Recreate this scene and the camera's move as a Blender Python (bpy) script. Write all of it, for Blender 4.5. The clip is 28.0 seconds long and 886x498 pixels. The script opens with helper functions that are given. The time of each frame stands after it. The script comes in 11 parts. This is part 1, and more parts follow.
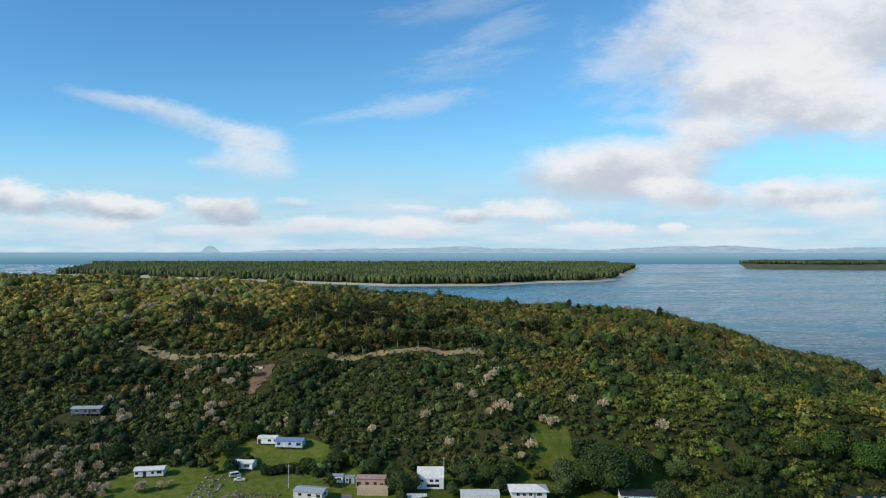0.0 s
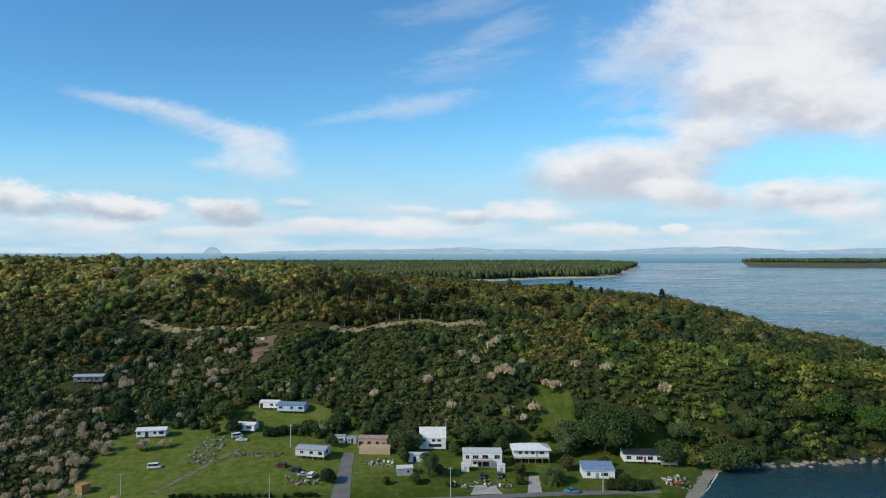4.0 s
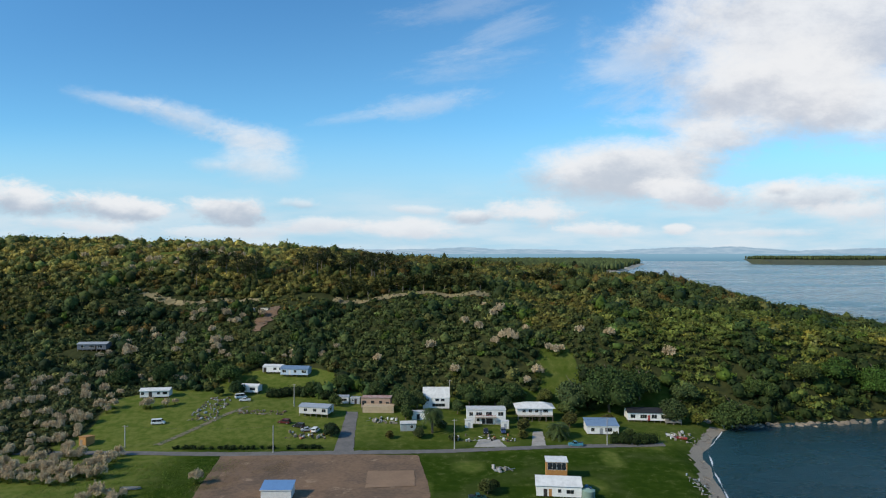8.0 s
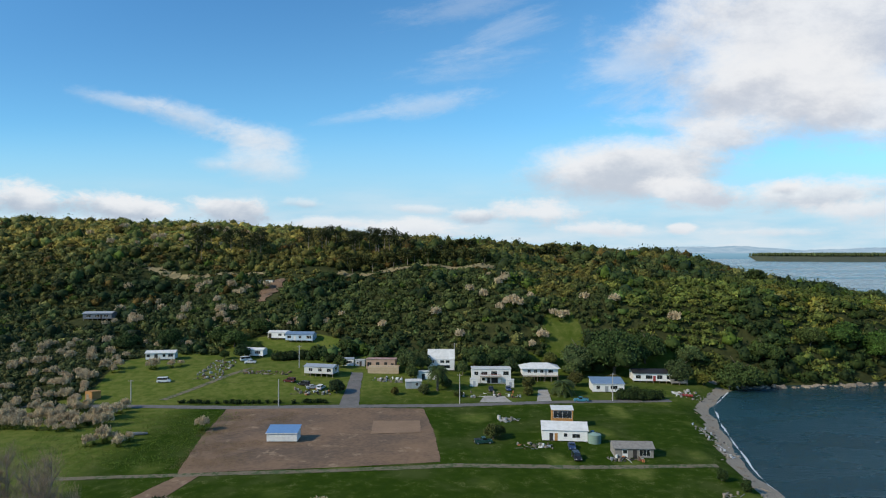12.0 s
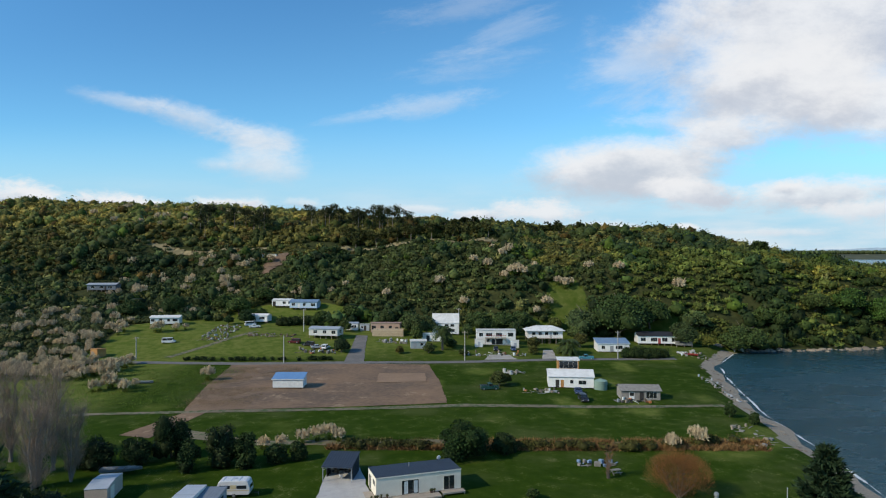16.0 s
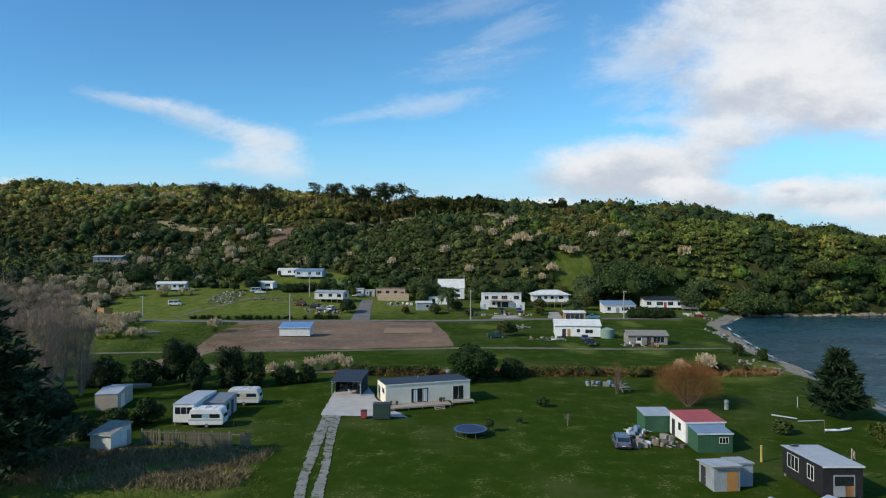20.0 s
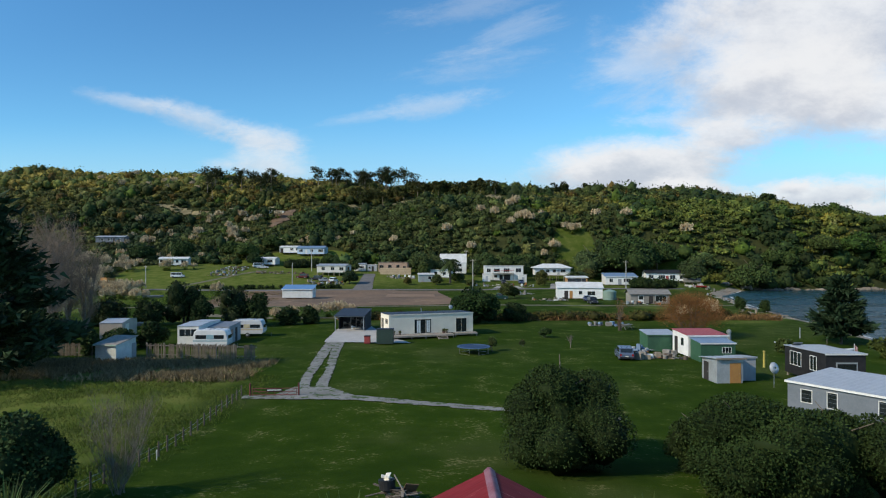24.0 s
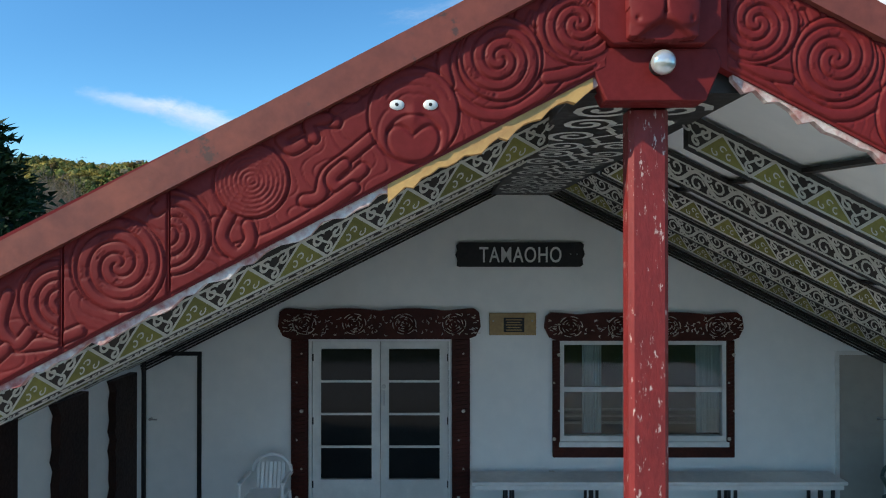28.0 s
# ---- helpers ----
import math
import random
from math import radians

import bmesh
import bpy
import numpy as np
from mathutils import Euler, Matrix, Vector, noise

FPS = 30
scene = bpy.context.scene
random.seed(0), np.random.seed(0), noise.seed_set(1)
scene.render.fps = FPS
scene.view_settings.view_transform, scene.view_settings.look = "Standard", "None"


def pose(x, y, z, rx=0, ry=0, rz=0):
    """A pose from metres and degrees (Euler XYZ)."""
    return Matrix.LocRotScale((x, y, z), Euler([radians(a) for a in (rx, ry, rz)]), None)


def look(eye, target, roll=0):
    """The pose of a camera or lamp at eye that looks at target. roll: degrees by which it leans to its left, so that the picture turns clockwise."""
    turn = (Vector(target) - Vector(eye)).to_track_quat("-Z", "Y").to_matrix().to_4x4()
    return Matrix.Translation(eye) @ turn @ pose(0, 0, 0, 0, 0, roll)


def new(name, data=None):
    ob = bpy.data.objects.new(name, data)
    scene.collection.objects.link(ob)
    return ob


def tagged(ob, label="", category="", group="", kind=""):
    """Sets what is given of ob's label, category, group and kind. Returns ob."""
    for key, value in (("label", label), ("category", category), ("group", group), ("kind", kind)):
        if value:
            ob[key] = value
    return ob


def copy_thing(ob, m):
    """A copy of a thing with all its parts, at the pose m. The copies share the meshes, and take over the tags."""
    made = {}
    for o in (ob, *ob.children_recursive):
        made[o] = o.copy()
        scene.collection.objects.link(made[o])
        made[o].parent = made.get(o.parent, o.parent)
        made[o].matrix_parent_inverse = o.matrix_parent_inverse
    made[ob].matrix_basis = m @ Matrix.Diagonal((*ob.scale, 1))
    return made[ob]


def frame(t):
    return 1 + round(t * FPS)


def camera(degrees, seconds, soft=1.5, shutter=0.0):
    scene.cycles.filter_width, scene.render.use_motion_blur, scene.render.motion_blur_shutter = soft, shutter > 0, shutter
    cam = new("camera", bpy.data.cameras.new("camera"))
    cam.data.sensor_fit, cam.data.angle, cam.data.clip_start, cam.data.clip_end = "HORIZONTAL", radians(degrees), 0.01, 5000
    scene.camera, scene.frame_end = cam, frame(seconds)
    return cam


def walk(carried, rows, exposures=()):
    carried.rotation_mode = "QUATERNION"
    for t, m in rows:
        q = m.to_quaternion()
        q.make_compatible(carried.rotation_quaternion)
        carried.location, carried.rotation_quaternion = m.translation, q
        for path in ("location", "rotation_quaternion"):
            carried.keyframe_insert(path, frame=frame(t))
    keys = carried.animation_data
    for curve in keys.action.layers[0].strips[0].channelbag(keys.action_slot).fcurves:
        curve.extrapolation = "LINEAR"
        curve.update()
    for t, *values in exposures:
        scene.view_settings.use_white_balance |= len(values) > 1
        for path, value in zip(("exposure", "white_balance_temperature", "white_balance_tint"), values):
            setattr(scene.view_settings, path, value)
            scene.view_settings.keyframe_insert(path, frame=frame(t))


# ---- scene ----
# Camera: a drone that sinks almost straight down. Rows: seconds, x, y, z, yaw, pitch.
cam = camera(70.0, 28.0, 1.1)
ROWS = [
    (0.0, 0.021, -0.021, 96.516, -0.008, 0.245),
    (0.5, 0.048, -0.03, 94.251, 0.009, 0.25),
    (1.0, 0.059, -0.025, 92.148, 0.03, 0.256),
    (1.5, 0.059, -0.007, 90.136, 0.054, 0.264),
    (2.0, 0.051, 0.023, 88.254, 0.08, 0.275),
    (2.5, 0.04, 0.06, 86.359, 0.104, 0.289),
    (3.0, 0.026, 0.105, 84.256, 0.125, 0.306),
    (3.5, 0.0, 0.156, 82.174, 0.147, 0.322),
    (5.5, -0.152, 0.351, 73.706, 0.25, 0.357),
    (6.0, -0.195, 0.381, 71.659, 0.276, 0.362),
    (7.0, -0.315, 0.463, 67.803, 0.332, 0.357),
    (8.0, -0.474, 0.596, 63.997, 0.389, 0.332),
    (9.0, -0.629, 0.714, 60.098, 0.45, 0.303),
    (10.0, -0.746, 0.766, 56.488, 0.535, 0.29),
    (11.0, -0.88, 0.769, 52.574, 0.633, 0.284),
    (12.0, -1.091, 0.774, 49.028, 0.7, 0.283),
    (12.5, -1.228, 0.79, 47.307, 0.72, 0.285),
    (14.5, -1.834, 0.885, 39.768, 0.791, 0.298),
    (15.0, -1.993, 0.917, 38.165, 0.803, 0.304),
    (16.0, -2.319, 0.974, 34.577, 0.831, 0.302),
    (17.0, -2.623, 1.019, 30.843, 0.885, 0.283),
    (18.0, -2.885, 1.057, 27.379, 0.958, 0.264),
    (19.0, -3.097, 1.059, 23.939, 1.039, 0.255),
    (20.0, -3.255, 0.994, 20.986, 1.109, 0.261),
    (21.0, -3.371, 0.877, 18.619, 1.159, 0.284),
    (21.5, -3.41, 0.831, 17.406, 1.175, 0.295),
    (23.5, -3.497, 0.768, 12.013, 1.229, 0.321),
    (24.0, -3.484, 0.738, 10.615, 1.244, 0.322),
    (24.5, -3.433, 0.686, 9.51, 1.262, 0.316),
    (25.0, -3.364, 0.626, 8.607, 1.281, 0.31),
    (25.5, -3.235, 0.568, 7.583, 1.302, 0.305),
    (26.0, -3.115, 0.519, 6.603, 1.324, 0.301),
    (26.5, -3.07, 0.388, 5.971, 1.351, 0.289),
    (27.0, -3.068, 0.491, 5.165, 1.368, 0.309),
    (27.5, -3.043, 0.645, 4.316, 1.381, 0.327),
    (28.0, -3.002, 0.753, 3.369, 1.437, 0.329),
]
EXPOSURES = [(0.0, 0.0), (27.0, 0.0), (28.0, 0.30)]
walk(cam, [(t, pose(x, y, z, 90 + pitch, 0, yaw)) for t, x, y, z, yaw, pitch in ROWS], EXPOSURES)

# ---------------------------------------------------------------- node helpers
class Graph:
    """Small wrapper to write node trees as arithmetic."""

    def __init__(self, tree):
        self.t = tree
        self.n = tree.nodes
        self.l = tree.links

    def put(self, sock, v):
        if isinstance(v, bpy.types.NodeSocket):
            self.l.new(v, sock)
        elif v is not None:
            if sock.type == "RGBA" and not isinstance(v, (int, float)) and len(v) == 3:
                v = (*v, 1.0)
            sock.default_value = v

    def math(self, op, a, b=None, c=None, clamp=False):
        m = self.n.new("ShaderNodeMath")
        m.operation, m.use_clamp = op, clamp
        for i, v in enumerate((a, b, c)):
            self.put(m.inputs[i], v)
        return m.outputs[0]

    def vmath(self, op, a, b=None, scale=None):
        m = self.n.new("ShaderNodeVectorMath")
        m.operation = op
        self.put(m.inputs[0], a)
        self.put(m.inputs[1], b)
        if scale is not None:
            self.put(m.inputs["Scale"], scale)
        return m.outputs["Value"] if op in ("LENGTH", "DOT_PRODUCT", "DISTANCE") else m.outputs[0]

    def combine(self, x, y, z):
        m = self.n.new("ShaderNodeCombineXYZ")
        for i, v in enumerate((x, y, z)):
            self.put(m.inputs[i], v)
        return m.outputs[0]

    def split(self, v):
        m = self.n.new("ShaderNodeSeparateXYZ")
        self.put(m.inputs[0], v)
        return m.outputs

    def noise(self, vec, scale, detail=3.0, rough=0.55, dist=0.0):
        m = self.n.new("ShaderNodeTexNoise")
        self.put(m.inputs["Vector"], vec)
        m.inputs["Scale"].default_value = scale
        m.inputs["Detail"].default_value = detail
        m.inputs["Roughness"].default_value = rough
        m.inputs["Distortion"].default_value = dist
        return m.outputs["Fac"]

    def ramp(self, fac, lo, hi, a=0.0, b=1.0, smooth=True):
        m = self.n.new("ShaderNodeMapRange")
        m.interpolation_type = "SMOOTHSTEP" if smooth else "LINEAR"
        self.put(m.inputs["Value"], fac)
        for k, v in (("From Min", lo), ("From Max", hi), ("To Min", a), ("To Max", b)):
            self.put(m.inputs[k], v)
        return m.outputs["Result"]

    def mix(self, fac, a, b, blend="MIX"):
        m = self.n.new("ShaderNodeMix")
        m.data_type, m.blend_type = "RGBA", blend
        self.put(m.inputs[0], fac)
        self.put(m.inputs[6], a)
        self.put(m.inputs[7], b)
        return m.outputs[2]


# ---------------------------------------------------------------- sky, clouds, sun
SUN_WAY = Vector((-0.80, -0.42, 0.60)).normalized()
world = bpy.data.worlds.new("sky")
scene.world = world
world.use_nodes = True
g = Graph(world.node_tree)
g.n.clear()
sky = g.n.new("ShaderNodeTexSky")
sky.sky_type, sky.sun_disc = "NISHITA", False
sky.sun_elevation, sky.sun_rotation = math.asin(SUN_WAY.z), math.atan2(SUN_WAY.x, SUN_WAY.y)
sky.altitude, sky.air_density, sky.dust_density, sky.ozone_density = 50, 1.0, 0.6, 2.0
way = g.n.new("ShaderNodeTexCoord").outputs["Generated"]
dx, dy, dz = g.split(way)[:3]
deep = g.math("MAXIMUM", g.math("ABSOLUTE", dy), 0.12)
u = g.math("DIVIDE", dx, deep)
v = g.math("DIVIDE", dz, deep)
uv = g.combine(u, v, 0.0)


def cloud(x, y, a, b, turn, edge, wob, scale, hard, stretch, grey):
    """One cloud bank: an ellipse with a frayed edge, bright above and greyer below. Returns its cover and its colour."""
    cu, cv, a, b = (x - 799) / 1120, (447 - y) / 1120, a / 1120, b / 1120
    ca, sa = math.cos(radians(turn)), math.sin(radians(turn))
    du, dv = g.math("SUBTRACT", u, cu), g.math("SUBTRACT", v, cv)
    p = g.math("ADD", g.math("MULTIPLY", du, ca), g.math("MULTIPLY", dv, sa))
    q = g.math("SUBTRACT", g.math("MULTIPLY", dv, ca), g.math("MULTIPLY", du, sa))
    n = g.noise(g.combine(g.math("DIVIDE", p, stretch), q, cu * 7.0), scale * 0.8, 10.0, 0.68, 0.3)
    r = g.vmath("LENGTH", g.combine(g.math("DIVIDE", p, a), g.math("DIVIDE", q, b), 0.0))
    r = g.math("ADD", r, g.math("MULTIPLY", g.math("SUBTRACT", n, 0.5), 2.2 * wob))
    r = g.math("ADD", r, g.math("MULTIPLY", g.math("SUBTRACT", fray, 0.5), min(0.9, 30.0 / b / 1120)))
    high = g.math("ADD", g.math("DIVIDE", q, b), g.math("MULTIPLY", g.math("SUBTRACT", lump, 0.5), 3.4))
    tone = g.mix(g.ramp(high, -0.75, 0.55), grey, (0.86, 0.87, 0.89))
    return g.math("MULTIPLY", g.ramp(r, 1.08, hard * 0.8), edge), tone


lump = g.noise(g.combine(u, g.math("MULTIPLY", v, 1.7), 1.7), 6.5, 9.0, 0.64)
fray = g.noise(g.combine(u, g.math("MULTIPLY", v, 2.2), 4.1), 24.0, 9.0, 0.72, 0.4)
PALE, DULL = (0.70, 0.73, 0.79), (0.47, 0.54, 0.64)
MOTTLE, HAZY = (0.56, 0.60, 0.68), (0.62, 0.68, 0.76)
CLOUDS = [  # place, half sizes, turn, strength, fraying, grain, edge, stretch, colour below
    (230, 180, 130, 18, -12, 0.42, 1.0, 12, 0.0, 3.0, HAZY),
    (350, 212, 130, 30, -17, 0.60, 0.8, 12, 0.1, 2.5, HAZY),
    (450, 246, 110, 36, -9, 0.72, 0.7, 10, 0.2, 2.0, HAZY),
    (468, 292, 90, 46, -4, 0.70, 0.8, 10, 0.1, 1.7, HAZY),
    (390, 290, 60, 18, 0, 0.45, 1.0, 12, 0.1, 1.7, HAZY),
    (830, 12, 150, 34, 12, 0.20, 2.0, 12, 0.0, 5.0, PALE),
    (880, 62, 130, 44, 20, 0.20, 2.2, 14, 0.0, 5.0, PALE),
    (830, 122, 130, 36, 10, 0.22, 2.0, 14, 0.0, 5.0, PALE),
    (745, 186, 110, 28, 8, 0.38, 1.5, 12, 0.0, 3.5, PALE),
    (650, 205, 90, 14, 10, 0.22, 1.8, 12, 0.0, 4.0, PALE),
]
CLOUDS += [  # the great bank
    (1120, 110, 130, 70, 20, 0.45, 2.0, 7, 0.0, 2.5, PALE),
    (1190, 215, 110, 22, 0, 0.45, 1.6, 10, 0.0, 2.5, PALE),
    (1480, 20, 420, 170, 12, 0.95, 0.9, 5, 0.45, 1.5, MOTTLE),
    (1380, 150, 270, 115, 6, 0.95, 0.9, 6, 0.4, 1.6, MOTTLE),
    (1540, 195, 260, 80, 0, 0.94, 0.9, 6, 0.4, 1.8, MOTTLE),
    (1280, 245, 110, 50, 6, 0.92, 0.9, 8, 0.4, 1.8, MOTTLE),
    (1105, 300, 205, 66, 4, 0.97, 0.4, 9, 0.65, 2.0, (0.55, 0.60, 0.68)),
    (1215, 340, 110, 34, -4, 0.95, 0.7, 11, 0.6, 1.6, (0.58, 0.62, 0.70)),
    (1430, 345, 170, 32, 3, 0.88, 1.0, 11, 0.3, 2.0, MOTTLE),
    (1390, 334, 36, 18, 0, 0.80, 1.0, 14, 0.3, 1.3, DULL),
]
CLOUDS += [  # low over the harbour
    (1500, 372, 130, 28, 0, 0.85, 1.5, 10, 0.3, 2.0, PALE),
    (965, 378, 105, 26, 0, 0.88, 1.5, 11, 0.4, 2.0, (0.60, 0.64, 0.71)),
    (838, 384, 44, 16, 3, 0.88, 1.2, 14, 0.5, 1.8, DULL),
    (1040, 406, 100, 15, 0, 0.80, 1.6, 13, 0.4, 2.2, PALE),
    (1206, 405, 26, 10, 0, 0.85, 1.2, 14, 0.5, 1.6, PALE),
    (1330, 412, 200, 13, 0, 0.60, 2.0, 12, 0.2, 3.0, PALE),
]
CLOUDS += [  # low over the hill
    (40, 356, 95, 40, -6, 0.95, 1.1, 11, 0.6, 1.5, DULL),
    (215, 367, 115, 30, -4, 0.95, 1.2, 12, 0.6, 1.7, DULL),
    (150, 400, 120, 18, -4, 0.75, 1.6, 12, 0.4, 2.4, PALE),
    (415, 371, 82, 31, -3, 0.95, 1.1, 12, 0.6, 1.6, DULL),
    (545, 362, 40, 12, 0, 0.55, 1.7, 14, 0.3, 1.6, DULL),
    (400, 410, 130, 14, 0, 0.65, 1.8, 12, 0.3, 3.0, PALE),
    (590, 398, 70, 14, 0, 0.75, 1.6, 13, 0.4, 2.2, PALE),
    (735, 404, 130, 20, 0, 0.85, 1.4, 12, 0.4, 2.4, PALE),
    (735, 370, 60, 10, -4, 0.60, 1.6, 13, 0.3, 2.4, PALE),
]
air = g.mix(1.0, sky.outputs[0], (0.086, 0.157, 0.185), "MULTIPLY")
air = g.mix(g.ramp(g.math("SUBTRACT", v, g.math("MULTIPLY", u, 0.25)), 0.20, 0.55, 0.0, 0.27), air, (0.012, 0.125, 0.44))
air = g.mix(g.ramp(v, 0.22, 0.03, 0.0, 0.92), air, (0.42, 0.66, 0.84))
veil = g.math("MULTIPLY", g.ramp(v, 0.14, 0.0, 0.0, 0.9), g.ramp(g.noise(g.combine(u, g.math("MULTIPLY", v, 5.0), 3.0), 6.0, 5.0), 0.25, 0.75))
heaven = g.mix(veil, air, (0.76, 0.82, 0.87))
for c in CLOUDS:
    cover, tone = cloud(*c)
    heaven = g.mix(cover, heaven, tone)
# far land and the sea's rim, too distant to shift as the camera moves
ridge = g.math("ADD", g.math("MULTIPLY", g.noise(g.combine(u, 0.3, 0.0), 5.0, 5.0, 0.6), 0.024), -0.005)
hump = g.math("MULTIPLY", g.ramp(g.math("ABSOLUTE", g.math("SUBTRACT", u, (372 - 784) / 1120)), 0.022, 0.002), 0.013)
crest = g.math("MAXIMUM", g.math("MULTIPLY", ridge, g.ramp(u, -0.33, -0.22)), g.math("ADD", hump, -0.003))
is_land = g.ramp(g.math("SUBTRACT", crest, v), 0.0, 0.0016)
# distance haze is painted into the pale blues of land and sea rim
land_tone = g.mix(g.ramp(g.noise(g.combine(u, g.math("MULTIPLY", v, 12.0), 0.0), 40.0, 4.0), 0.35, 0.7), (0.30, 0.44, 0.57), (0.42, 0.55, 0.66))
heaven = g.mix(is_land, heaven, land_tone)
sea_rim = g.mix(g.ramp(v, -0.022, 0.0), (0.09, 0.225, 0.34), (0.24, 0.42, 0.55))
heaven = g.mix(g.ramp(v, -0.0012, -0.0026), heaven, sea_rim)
back = g.n.new("ShaderNodeBackground")
g.put(back.inputs["Color"], heaven)
back.inputs["Strength"].default_value = 1.0
g.l.new(back.outputs[0], g.n.new("ShaderNodeOutputWorld").inputs["Surface"])

sun = new("sun", bpy.data.lights.new("sun", "SUN"))
sun.data.energy, sun.data.angle, sun.data.color = 4.0, radians(0.6), (1.0, 0.875, 0.68)
sun.matrix_world = look(SUN_WAY * 100, (0, 0, 0))

# ---------------------------------------------------------------- materials
MATS = {}


def surf(name, a, b=None, scale=3.0, rough=0.7, bump=0.15, metal=0.0, fine=None, vary=0.12, worn=None, wear=0.62, stretch=(1, 1, 1), island=False, tint=False):
    """A surface: two tones mixed by broad and fine grain, relief, wear patches and piece-to-piece change."""
    if name in MATS:
        return MATS[name]
    m = bpy.data.materials.new(name)
    m.use_nodes = True
    h = Graph(m.node_tree)
    bsdf = h.n["Principled BSDF"]
    b = b or tuple(min(1.0, c * 0.72) for c in a)
    co = h.n.new("ShaderNodeTexCoord").outputs["Object"]
    co = h.vmath("MULTIPLY", co, stretch)
    broad = h.noise(co, scale, 4.0, 0.6)
    grain = h.noise(co, fine or scale * 9.0, 3.0, 0.6)
    tone = h.math("ADD", h.math("MULTIPLY", broad, 0.65), h.math("MULTIPLY", grain, 0.35))
    col = h.mix(h.ramp(tone, 0.33, 0.67), a, b)
    if tint:
        at = h.n.new("ShaderNodeVertexColor")
        at.layer_name = "tint"
        col = h.mix(1.0, col, at.outputs[0], "MULTIPLY")
    if worn:
        patch = h.ramp(h.noise(co, scale * 2.3, 6.0, 0.7), wear, wear + 0.06)
        col = h.mix(patch, col, worn)
    if vary:
        src = h.n.new("ShaderNodeNewGeometry").outputs["Random Per Island"] if island else h.n.new("ShaderNodeObjectInfo").outputs["Random"]
        k = h.ramp(src, 0.0, 1.0, 1.0 - vary, 1.0 + vary, smooth=False)
        col = h.mix(1.0, col, h.combine(k, k, k), "MULTIPLY")
    h.put(bsdf.inputs["Base Color"], col)
    h.put(bsdf.inputs["Roughness"], h.ramp(grain, 0.2, 0.8, max(0.02, rough - 0.08), min(1.0, rough + 0.08)))
    bsdf.inputs["Metallic"].default_value = metal
    if bump:
        bp = h.n.new("ShaderNodeBump")
        bp.inputs["Strength"].default_value = bump
        bp.inputs["Distance"].default_value = 0.05
        h.put(bp.inputs["Height"], tone)
        h.l.new(bp.outputs[0], bsdf.inputs["Normal"])
    MATS[name] = m
    return m


def glass_mat():
    m = surf("window_glass", (0.012, 0.016, 0.018), (0.02, 0.026, 0.03), 2.0, 0.06, 0.02)
    m.node_tree.nodes["Principled BSDF"].inputs["Specular IOR Level"].default_value = 0.7
    return m


def leaf_mat(name, a, b, rough=0.68, vary=0.35):
    m = surf(name, a, b, 0.35, rough, 0.0, fine=2.0, vary=vary, island=True, tint=True)
    m.node_tree.nodes["Principled BSDF"].inputs["Specular IOR Level"].default_value = 0.12
    return m


M_WHITE = surf("white_paint", (0.74, 0.74, 0.72), (0.60, 0.61, 0.60), 1.2, 0.55, 0.08)
M_CREAM = surf("cream_paint", (0.74, 0.69, 0.58), (0.66, 0.61, 0.51), 1.0, 0.6, 0.08)
M_GLASS = glass_mat()
M_BLACK = surf("black_paint", (0.018, 0.018, 0.02), (0.03, 0.03, 0.032), 2.0, 0.5, 0.1)
# near-black for door sheets: the darkness of an unlit room painted flat
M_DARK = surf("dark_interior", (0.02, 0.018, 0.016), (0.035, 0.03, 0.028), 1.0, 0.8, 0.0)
M_GREY = surf("grey_paint", (0.30, 0.32, 0.34), (0.24, 0.26, 0.28), 1.2, 0.6, 0.08)
M_ZINC = surf("zinc_sheet", (0.42, 0.45, 0.48), (0.30, 0.32, 0.34), 0.8, 0.45, 0.1, metal=0.3, worn=(0.30, 0.22, 0.16), wear=0.66)
M_BLUEROOF = surf("blue_grey_roof", (0.17, 0.25, 0.36), (0.13, 0.20, 0.30), 0.8, 0.45, 0.08)
M_NAVY = surf("navy_roof", (0.026, 0.033, 0.048), (0.019, 0.025, 0.038), 0.8, 0.62, 0.06)
M_REDROOF = surf("red_roof", (0.33, 0.055, 0.05), (0.25, 0.04, 0.04), 0.8, 0.5, 0.1)
M_TIMBER = surf("weathered_timber", (0.30, 0.25, 0.19), (0.19, 0.16, 0.13), 1.4, 0.8, 0.3, stretch=(1, 1, 0.3))
M_DECK = surf("deck_timber", (0.36, 0.31, 0.25), (0.26, 0.22, 0.18), 1.0, 0.75, 0.2)
M_CONCRETE = surf("concrete", (0.42, 0.41, 0.39), (0.33, 0.32, 0.31), 0.6, 0.85, 0.15)
M_STEEL = surf("bare_steel", (0.45, 0.46, 0.47), (0.35, 0.36, 0.37), 2.0, 0.35, 0.05, metal=0.8)
M_RUBBER = surf("black_rubber", (0.02, 0.02, 0.02), (0.03, 0.03, 0.03), 4.0, 0.85, 0.1)
M_GREEN = surf("green_sheet", (0.045, 0.12, 0.065), (0.03, 0.085, 0.05), 1.0, 0.5, 0.1)
M_TEAL = surf("teal_paint", (0.24, 0.42, 0.38), (0.5, 0.55, 0.52), 0.9, 0.6, 0.1)
M_ORANGE = surf("orange_ply", (0.42, 0.21, 0.06), (0.33, 0.16, 0.05), 1.0, 0.7, 0.1)
M_BARK = surf("bark", (0.14, 0.11, 0.085), (0.08, 0.065, 0.05), 4.0, 0.9, 0.4)
M_PALEBARK = surf("pale_bark", (0.26, 0.22, 0.18), (0.16, 0.13, 0.11), 4.0, 0.9, 0.4)
